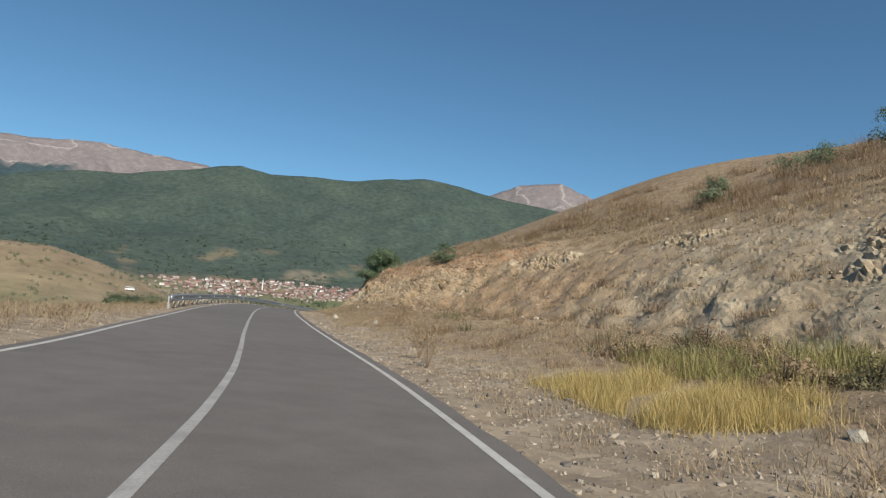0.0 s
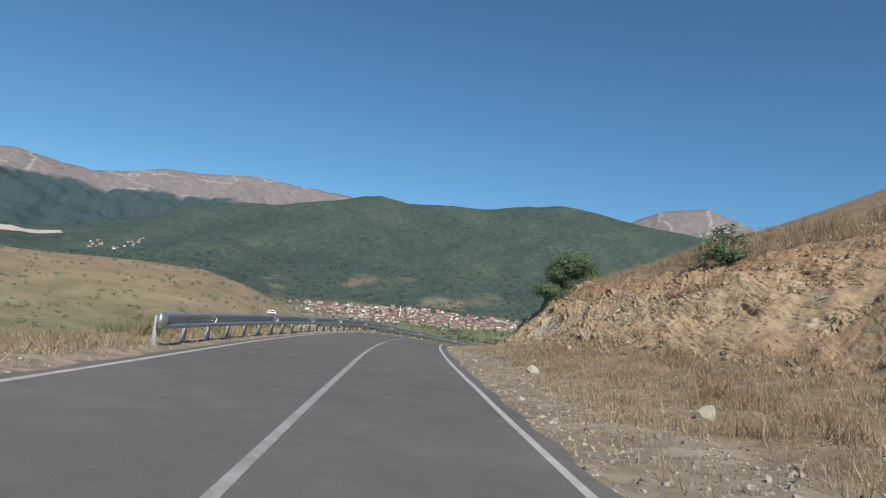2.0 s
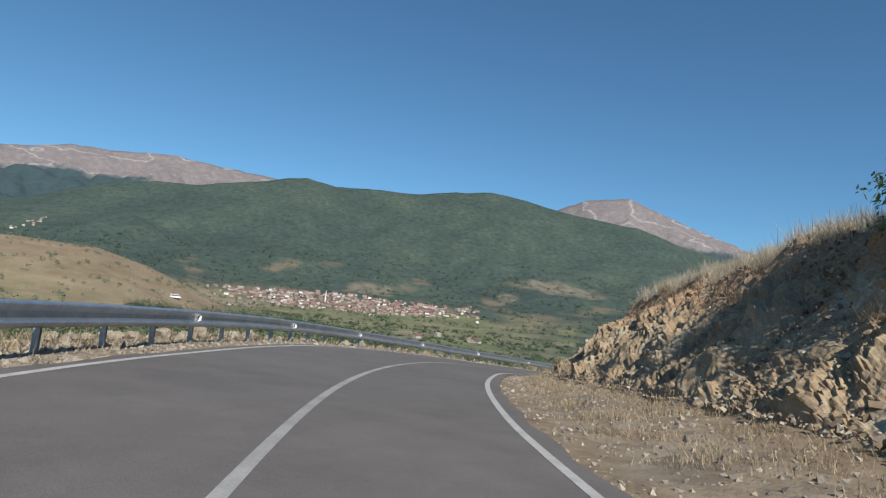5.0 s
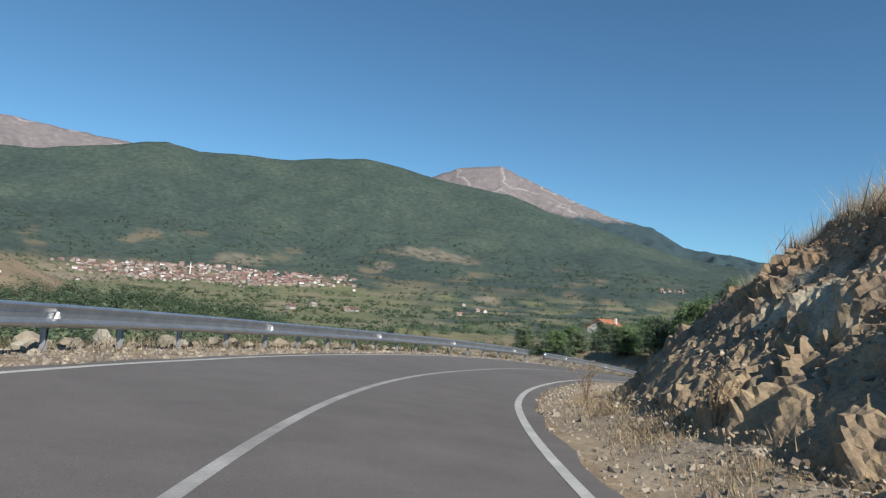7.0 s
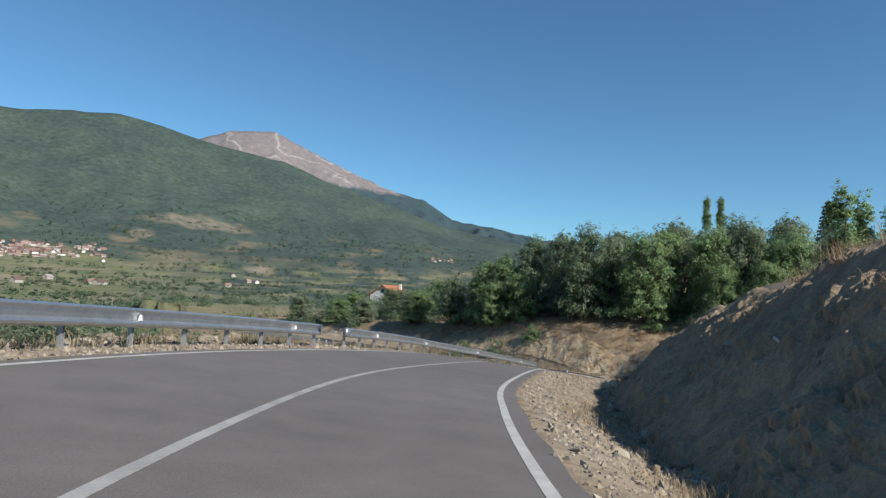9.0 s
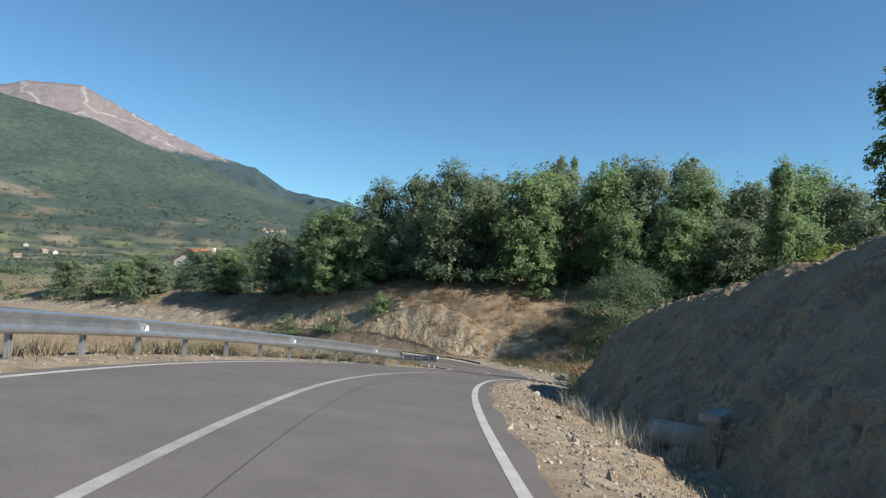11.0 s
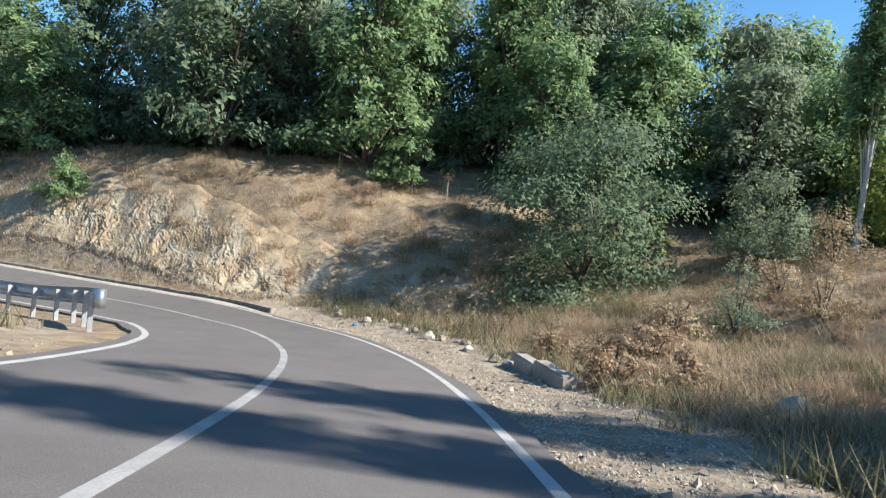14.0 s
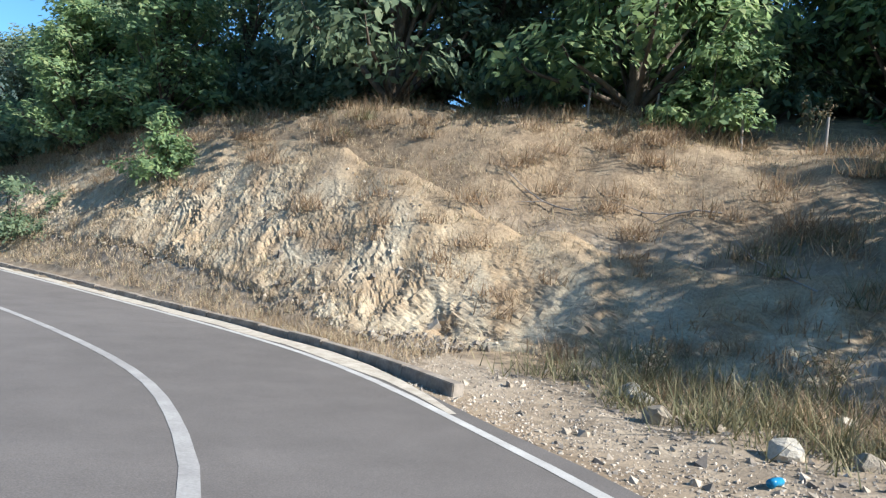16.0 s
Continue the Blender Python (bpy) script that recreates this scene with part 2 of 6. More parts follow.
LEAF_FAR = by_random("valley_leaf", [(0.0, (0.050, 0.082, 0.050)), (0.6, (0.088, 0.128, 0.070)), (1.0, (0.140, 0.178, 0.095))], 0.6, trans=0.35, fine=0)
LEAF_GREY = by_random("willow_leaf", [(0.0, (0.161, 0.207, 0.128)), (0.6, (0.243, 0.298, 0.184)), (1.0, (0.333, 0.376, 0.248))], 0.68, trans=0.55, fine=0)
LEAF_LIME = by_random("lime_leaf", [(0.0, (0.157, 0.211, 0.047)), (0.6, (0.246, 0.311, 0.068)), (1.0, (0.383, 0.400, 0.115))], 0.55, trans=0.45, fine=0)
BARK = simple("bark", (0.07, 0.055, 0.042), (0.16, 0.13, 0.10), 4.0, 0.95, 0.0, 0.7, 0.03, 20.0)
BARK_GREY = simple("grey_bark", (0.20, 0.18, 0.16), (0.33, 0.30, 0.27), 3.0, 0.9, 0.0, 0.4, 0.02, 15.0)
BARK_PALE = simple("pale_bark", (0.38, 0.36, 0.32), (0.58, 0.56, 0.50), 3.0, 0.9, 0.0, 0.4, 0.02, 15.0)
ROOF = by_random("roof_tile", [(0.0, (0.13, 0.085, 0.075)), (0.45, (0.24, 0.135, 0.11)), (0.8, (0.32, 0.20, 0.165)), (1.0, (0.34, 0.30, 0.28))], 0.85, "object", fine=0.8)
ROOF_NEAR = simple("orange_roof_tile", (0.33, 0.125, 0.065), (0.44, 0.19, 0.105), 1.0, 0.85, 0.0, 0.5, 0.03, 4.0)
WALL = by_random("house_plaster", [(0.0, (0.24, 0.19, 0.15)), (0.5, (0.38, 0.34, 0.29)), (0.85, (0.50, 0.47, 0.43)), (1.0, (0.74, 0.73, 0.70))], 0.9, "object", fine=0.6)
GLASS = simple("dark_pane", (0.02, 0.025, 0.03), (0.04, 0.045, 0.05), 1.0, 0.15)


# ================= mesh helpers =================
def mesh_from(name, verts, faces):
    """A mesh from arrays; faces all have the same number of corners."""
    verts, faces = np.asarray(verts, np.float32), np.asarray(faces, np.int32)
    me = bpy.data.meshes.new(name)
    me.vertices.add(len(verts))
    me.vertices.foreach_set("co", verts.ravel())
    k = faces.shape[1]
    me.loops.add(faces.size)
    me.loops.foreach_set("vertex_index", faces.ravel())
    me.polygons.add(len(faces))
    me.polygons.foreach_set("loop_start", np.arange(len(faces), dtype=np.int32) * k)
    me.update(calc_edges=True)
    return me


def solid(name, me, mat, parent=None, label="", smooth=False):
    me.materials.append(mat)
    me.polygons.foreach_set("use_smooth", np.full(len(me.polygons), smooth))
    ob = new(name, me)
    if parent is not None:
        ob.parent = parent
    if label:
        ob["label"] = label
    return ob


def part(name, bm, mat, parent, label="", smooth=False):
    me = bpy.data.meshes.new(name)
    bm.to_mesh(me)
    bm.free()
    return solid(name, me, mat, parent, label, smooth)


def box(bm, x0, y0, z0, x1, y1, z1, bevel=0.0):
    r = bmesh.ops.create_cube(bm, size=1.0, matrix=Matrix.Translation(((x0 + x1) / 2, (y0 + y1) / 2, (z0 + z1) / 2)) @ Matrix.Diagonal((x1 - x0, y1 - y0, z1 - z0, 1)))
    if bevel:
        edges = list({e for v in r["verts"] for e in v.link_edges})
        bmesh.ops.bevel(bm, geom=edges, offset=bevel, segments=2, affect="EDGES")


def anchor(name, place, label, category, group="", kind=""):
    e = new(name)
    e.location = place
    return tagged(e, label, category, group, kind)


def sweep(points, ups, profile, closed=True):
    """Quads that carry a profile (pairs of side, up) along a line."""
    P, K = np.asarray(points, float), len(profile)
    tan = np.gradient(P, axis=0)
    tan /= np.linalg.norm(tan, axis=1)[:, None]
    side = np.cross(tan, ups)
    side /= np.linalg.norm(side, axis=1)[:, None]
    up = np.cross(side, tan)
    pr = np.asarray(profile, float)
    V = (P[:, None, :] + side[:, None, :] * pr[None, :, 0, None] + up[:, None, :] * pr[None, :, 1, None]).reshape(-1, 3)
    F = []
    for i in range(len(P) - 1):
        for j in range(K if closed else K - 1):
            a, b = i * K + j, i * K + (j + 1) % K
            F.append((a, a + K, b + K, b))
    return V, np.array(F)


def bumps(x, y, scale, octaves=4, seed=0.0):
    """Smooth noise over arrays, about -1 to 1, from sums of turned waves."""
    out, amp, tot = np.zeros_like(x, dtype=float), 1.0, 0.0
    rng = np.random.RandomState(int(seed * 10) + 7)
    f = 1.0 / scale
    for o in range(octaves):
        w = 0
        for k in range(4):
            a, p = rng.uniform(0, 2 * np.pi), rng.uniform(0, 2 * np.pi, 2)
            u, v = (np.cos(a) * x + np.sin(a) * y) * f * 6.28, (np.cos(a + 1.3) * x + np.sin(a + 1.3) * y) * f * 6.28
            w = w + np.sin(u + p[0] + 1.5 * np.sin(v * 0.7 + p[1]))
        out += amp * w / 2.6
        tot += amp
        amp *= 0.5
        f *= 2.03
    return out / tot


# ================= the road's line =================
# x, y, z and cross fall (degrees, right side up) of the centre line
LINE = [
    (7.00, -60.00, 0.30, -2.0), (4.00, -40.00, 0.20, -2.0), (1.20, -18.00, 0.10, -2.4), (0.21, -8.07, 0.08, -2.3),
    (-1.02, -0.26, 0.01, -2.3), (-3.70, 12.06, 0.05, -1.6), (-7.14, 24.13, 0.27, -1.2), (-10.51, 36.06, 0.52, -1.0),
    (-13.64, 47.82, 0.85, -0.9), (-16.21, 59.11, 1.10, -0.8), (-17.99, 69.97, 1.23, -1.9), (-18.43, 80.44, 1.14, -3.1),
    (-17.60, 90.46, 0.86, -3.3), (-14.80, 101.08, 0.31, -3.8), (-9.68, 112.32, -0.38, -4.1), (-2.84, 122.52, -1.30, -4.5),
    (4.53, 131.76, -2.31, -3.2), (12.37, 139.45, -3.68, -2.4), (20.04, 145.44, -5.06, -1.6), (26.15, 150.19, -6.19, -2.0),
    (29.85, 153.81, -6.83, -2.6), (31.90, 157.21, -7.21, -2.1), (33.11, 160.67, -7.56, -1.6), (33.45, 164.80, -7.76, -0.1),
    (32.47, 171.74, -7.94, 0.2), (30.00, 179.50, -7.85, 0.0), (26.40, 190.00, -7.90, 0.0), (21.50, 203.00, -8.00, 0.0),
    (14.00, 222.00, -8.20, 0.0), (3.00, 250.00, -8.50, 0.0)]


def spline(rows, step_m):
    P = np.array(rows, float)
    out = []
    for i in range(len(P) - 1):
        p0, p1, p2, p3 = P[max(i - 1, 0)], P[i], P[i + 1], P[min(i + 2, len(P) - 1)]
        n = max(2, int(np.linalg.norm(p2[:2] - p1[:2]) / step_m))
        for k in range(n):
            u = k / n
            out.append(0.5 * (2 * p1 + (p2 - p0) * u + (2 * p0 - 5 * p1 + 4 * p2 - p3) * u * u + (3 * p1 - p0 - 3 * p2 + p3) * u ** 3))
    out.append(P[-1])
    return np.array(out)


ROAD = spline(LINE, 0.8)
RT = np.gradient(ROAD[:, :3], axis=0)
RT /= np.linalg.norm(RT, axis=1)[:, None]
RS = np.stack([RT[:, 1], -RT[:, 0], np.zeros(len(RT))], 1)       # to the right
RS /= np.linalg.norm(RS, axis=1)[:, None]
bank = np.radians(ROAD[:, 3])
RR = RS * np.cos(bank)[:, None] + np.array([0, 0, 1.0]) * np.sin(bank)[:, None]
RU = np.cross(RR, RT)
RU /= np.linalg.norm(RU, axis=1)[:, None]
ARC = np.concatenate([[0], np.cumsum(np.linalg.norm(np.diff(ROAD[:, :2], axis=0), axis=1))])
ARC -= ARC[np.argmin(np.hypot(ROAD[:, 0] + 1.5, ROAD[:, 1] + 0.14))]


def at_arc(s):
    """Centre, right, up and ahead at a length along the road."""
    f = lambda A: np.array([np.interp(s, ARC, A[:, k]) for k in range(3)])
    return f(ROAD[:, :3]), f(RR), f(RU), f(RT)


def spot(s, lat, up=0.0):
    c, r, u, t = at_arc(s)
    return c + r * lat + u * up


RIGHT_W = np.interp(ARC, [0, 40, 70, 85, 95, 115, 135, 160, 172, 180, 190, 200], [3.23, 3.19, 2.76, 2.87, 2.75, 3.16, 3.08, 2.88, 2.94, 2.83, 3.07, 3.2])
LEFT_W = np.interp(ARC, [0, 40, 60, 75, 85, 95, 110, 125, 140, 160, 172, 185, 200], [3.74, 3.8, 3.61, 3.59, 3.93, 3.48, 3.62, 3.4, 3.13, 2.79, 2.48, 2.78, 3.3])

# ================= the shape of the land =================
# along the road: length, then across and up for the toe of the slope, its brow, and the hill behind
RIGHT_A = [
    (-60, 16, 1.2, 24, 6, 34, 11), (10, 14.5, 1.2, 21, 6.0, 30, 11), (26, 14.3, 1.3, 21, 6.2, 30, 11), (39, 13.4, 1.2, 22, 6.6, 29, 9.8), (44.5, 13.0, 1.2, 20, 7.1, 26, 9.2),
    (49.5, 8.4, 1.2, 15.5, 5.5, 20, 7.5), (56, 7.4, 0.7, 12.5, 4.6, 17, 6.8), (62, 7.1, 0.4, 11.5, 4.2, 15.5, 6.5), (72, 6.9, 0.4, 10.6, 4.6, 14.5, 6.2), (80, 6.2, 0.3, 9.6, 4.0, 13.5, 5.5),
    (87, 5.2, 0.25, 8.8, 3.9, 13, 5.5), (95, 4.6, 0.3, 8.4, 4.0, 13, 5.5), (106, 5.2, -0.3, 8.8, 3.1, 14, 4.7), (116, 5.9, -0.6, 10.0, 3.5, 15, 4.8), (125, 6.5, -0.7, 11.4, 3.85, 16, 5.0)]
RIGHT_B = [
    (145, 6.9, -0.7, 11.5, 3.85, 16, 5.0), (152, 5.8, -0.6, 9.0, 3.2, 15, 4.4), (157.5, 5.6, -0.5, 7.5, 2.6, 14, 3.5), (161.0, 5.7, -0.4, 7.3, 2.1, 13, 2.8), (163.2, 6.2, -0.3, 8.0, 1.1, 13, 1.6),
    (165.6, 7.0, -0.1, 14, 0.7, 24, 3.4), (173, 7.5, 0.1, 14.5, 0.9, 24, 3.7), (180.2, 8, 0.2, 14.2, 1.3, 24, 4.4), (183.6, 7.8, 0.2, 13.8, 4.7, 24, 8.2), (188, 4.7, 0.1, 10.2, 5.5, 24, 9.3),
    (192.5, 4.3, 0.3, 8.7, 5.9, 22, 8.9), (197, 4.1, 0.4, 8.2, 5.6, 20, 8.6), (205, 4.3, 0.4, 8.6, 5.2, 20, 8.0), (220, 5, 0.2, 11, 3.8, 20, 5), (280, 6, 0.2, 14, 2, 20, 3)]
LEFT_A = [
    (-60, 8, 0.1, 18, 1.4, 45, 0), (20, 8, 0.1, 18, 1.2, 45, -3), (38, 7.5, -0.1, 14, -1, 40, -9), (60, 7, -0.2, 12, -2.5, 40, -12), (100, 7, -0.2, 12, -2.5, 40, -12),
    (130, 6.5, -0.2, 12, -1.6, 35, -8), (150, 6.5, -0.1, 9, -0.6, 30, -5), (165, 6, 0, 8, -0.3, 25, -2), (185, 6, 0, 9, -0.8, 30, -6), (280, 6, 0, 9, -1, 30, -8)]
ORIGIN = np.array([-12.0, 80.0])
# compass bearing and height angle of the skylines, from ORIGIN at z = 2
GREEN = [(-60, 4.5), (-46, 5.0), (-42.8, 5.6), (-39, 6.8), (-35, 8.6), (-30.8, 9.6), (-27.3, 9.9), (-23.3, 10.9), (-18.8, 11.9), (-16.3, 11.5), (-13.2, 11.65), (-8.6, 11.8),
         (-5.5, 12.3), (-2.5, 12.55), (1, 12.1), (5.3, 11.1), (10.4, 10.4), (15.4, 8.7), (20, 7.4), (25.2, 5.6), (30.2, 4.85), (35, 3.8), (50, 3)]
BROWN_W = [(-75, 9), (-55, 10), (-47.1, 10.5), (-44.9, 10.2), (-42.2, 9.95), (-39.5, 10.45), (-37.1, 11.15), (-34.1, 11.3), (-30.1, 11.85), (-26.2, 11.6), (-21.3, 11.4), (-15, 9), (-10, 7)]
PEAK_E = [(-4, 8), (0, 10), (3.9, 11.6), (6.1, 12.5), (9.75, 12.8), (12.3, 11.7), (13.2, 11.35), (15.8, 10.25), (19.5, 8.8), (21.5, 8.3), (23, 8.0), (25.5, 6.4), (29, 5.9), (32.5, 5.2), (35.2, 4.5), (45, 3.5)]


def table(rows, s):
    R = np.array(rows)
    return [np.interp(s, R[:, 0], R[:, k]) for k in range(1, R.shape[1])]


def smooth01(x):
    x = np.clip(x, 0, 1)
    return x * x * (3 - 2 * x)


def far_height(x, y):
    """The valley, the bare hill across it, the wooded hill on the east and the mountain's slope."""
    dx, dy = x - ORIGIN[0], y - ORIGIN[1]
    r, az = np.hypot(dx, dy), np.degrees(np.arctan2(dx, dy))
    valley = np.interp(r, [40, 120, 300, 550, 850, 1200, 1450, 1900, 2200], [-8, -15, -19, -17, -9, 8, 22, 95, 170])
    ridge = 2 + 3000 * np.tan(np.radians(np.interp(az, [g[0] for g in GREEN], [g[1] for g in GREEN])))
    u = np.clip((r - 1900) / 1100, 0, 1)
    rise = 95 + (ridge - 95) * (0.55 * u + 0.45 * u * u)
    z = np.where(r > 1900, np.where(r < 3000, rise, ridge - (r - 3000) * 0.25), valley)
    z += np.where(r > 1900, bumps(x, y, 620, 4, 2) * 42 * u * (1 - u) * 4 * 0.6, 0)
    z += bumps(x, y, 330, 3, 3) * np.clip((r - 300) / 900, 0, 1) * 5
    # the bare hill to the north-west
    top = 2 + 420 * np.tan(np.radians(np.interp(az, [-75, -60, -49, -41.5, -36, -32, -28.4, -25, -21], [3.6, 3.3, 3.45, 3.85, 3.8, 2.8, 1.4, 0.0, -2.2])))
    k = np.exp(-((r - 430) / 150.0) ** 2) * smooth01((az + 95) / 15) * smooth01((-18 - az) / 6)
    z = z + np.maximum(top - z, 0) * k
    # the wooded rise to the north-east
    e = np.interp(r, [40, 110, 200, 350, 700, 1500], [2, 8, 17, 24, 34, 60])
    w = smooth01((az - 22) / 18) * smooth01((150 - az) / 30) * smooth01((1900 - r) / 700)
    z = z * (1 - w) + e * w
    back = smooth01((np.abs(az) - 110) / 40) * smooth01((1900 - r) / 600)
    return z * (1 - back) + back * np.interp(r, [40, 200, 1500], [4, 12, 60])


def nearest(x, y):
    """Place along the road samples (with its fraction), and the signed distance from the centre line (right is positive)."""
    I, D = np.zeros(x.size), np.zeros(x.size)
    X = np.stack([x.ravel(), y.ravel()], 1)
    last = len(ROAD) - 1
    for a in range(0, len(X), 20000):
        d = X[a:a + 20000, None, :] - ROAD[None, :, :2]
        dd = (d ** 2).sum(2)
        i = dd.argmin(1)
        row = np.arange(len(i))
        q = d[row, i]
        lat = (q * RS[i, :2]).sum(1)
        before, after, here = dd[row, np.maximum(i - 1, 0)], dd[row, np.minimum(i + 1, last)], dd[row, i]
        shift = np.clip(0.5 * (before - after) / np.maximum(before + after - 2 * here, 1e-6), -0.5, 0.5) * ((i > 0) & (i < last))
        I[a:a + 20000], D[a:a + 20000] = i + shift, np.sign(lat) * np.sqrt(here)
    return I.reshape(x.shape), D.reshape(x.shape)


def profile(d, s, rows_r, rows_l):
    toe, toe_h, top, top_h, hill, hill_h = table(rows_r, s)
    a = np.abs(d)
    right = np.where(a < toe, toe_h * smooth01((a - 3.4) / np.maximum(toe - 3.4, 0.1)),
                     np.where(a < top, toe_h + (top_h - toe_h) * (a - toe) / (top - toe),
                              np.where(a < hill, top_h + (hill_h - top_h) * (a - top) / (hill - top), hill_h + np.minimum(a - hill, 22) * np.interp(s, [45, 58, 75, 95, 120], [0.55, 0.5, 0.3, 0.15, 0.06]))))
    l1, h1, l2, h2, l3, h3 = table(rows_l, s)
    left = np.where(a < l1, h1 * smooth01((a - 3.9) / np.maximum(l1 - 3.9, 0.1)),
                    np.where(a < l2, h1 + (h2 - h1) * (a - l1) / (l2 - l1),
                             np.where(a < l3, h2 + (h3 - h2) * (a - l2) / (l3 - l2), h3)))
    return np.where(d > 0, right, left), toe, top


def land(x, y, rough=True):
    """Height of the ground, with the masks of rock, field and forest."""
    i, d = nearest(x, y)
    at = np.arange(len(ARC))
    s = np.interp(i, at, ARC)
    a = np.abs(d)
    h, toe, top = profile(d, s, RIGHT_A + RIGHT_B, LEFT_A)
    base = np.interp(i, at, ROAD[:, 2]) + np.clip(d, -6, 6) * np.sin(np.interp(i, at, bank))
    z = base + h
    w = smooth01((a - 34) / 60)
    z = z * (1 - w) + far_height(x, y) * w
    half = np.where(d > 0, np.interp(s, ARC, RIGHT_W), np.interp(s, ARC, LEFT_W))
    z -= 0.06 * (a < 4.4) + 0.30 * smooth01((half - 0.05 - a) / 0.5)         # the bed under the asphalt
    face = (d > 0) * smooth01((a - toe + 0.5) / 1.0) * smooth01((top + 1.5 - a) / 1.5)
    if rough:
        off = smooth01((a - 4.0) / 2.0)
        z += off * (0.10 * bumps(x, y, 2.2, 3, 1) + 0.28 * bumps(x, y, 9.0, 3, 4) * smooth01((a - 6) / 6))
        cut = face * smooth01((146 - s) / 12)
        z += cut * 0.3 * bumps(x, y, 3.2, 3, 5)
        z += face * (1 - smooth01((146 - s) / 12)) * 0.18 * bumps(x, y, 2.6, 3, 7)
    rock = face * smooth01((150 - s) / 12) * (0.65 + 0.35 * bumps(x, y, 7, 2, 8))
    wide = np.interp(s, [-60, 12, 30, 45, 100, 160, 170, 185], [3.6, 3.6, 2.2, 1.4, 1.6, 1.8, 2.0, 1.3]) * np.where(d > 0, 1, 0.75)
    rock = np.maximum(rock, smooth01((wide - np.abs(a - 4.5)) / 0.9) * (0.62 + 0.3 * bumps(x, y, 2.5, 3, 9)))
    rock = np.maximum(rock, face * smooth01((s - 176) / 6) * smooth01((toe + 3.5 - a) / 1.5))
    return z, np.clip(rock, 0, 1), d, s


def blur(Z, n):
    for axis in (0, 1):
        P = np.pad(Z, [(n, n) if k == axis else (0, 0) for k in (0, 1)], mode="edge")
        c = np.cumsum(P, axis=axis)
        c = np.insert(c, 0, 0, axis=axis)
        m = Z.shape[axis]
        hi, lo = np.take(c, np.arange(2 * n + 1, 2 * n + 1 + m), axis=axis), np.take(c, np.arange(m), axis=axis)
        Z = (hi - lo) / (2 * n + 1)
    return Z


CELL = 0.5
GX, GY = np.arange(-78, 108.1, CELL), np.arange(-46, 262.1, CELL)
NX, NY = np.meshgrid(GX, GY)
NZ, NROCK, ND, NS = land(NX, NY)
NA = np.abs(ND)
soft_z = blur(blur(NZ, 8), 8)
k_soft = smooth01((NA - 15) / 8)
NZ = NZ * (1 - k_soft) + soft_z * k_soft


def ground_at(x, y):
    """Height of the near ground by lookup."""
    u, v = (np.asarray(x, float) - GX[0]) / CELL, (np.asarray(y, float) - GY[0]) / CELL
    i, j = np.clip(u.astype(int), 0, len(GX) - 2), np.clip(v.astype(int), 0, len(GY) - 2)
    fu, fv = np.clip(u - i, 0, 1), np.clip(v - j, 0, 1)
    return (NZ[j, i] * (1 - fu) + NZ[j, i + 1] * fu) * (1 - fv) + (NZ[j + 1, i] * (1 - fu) + NZ[j + 1, i + 1] * fu) * fv


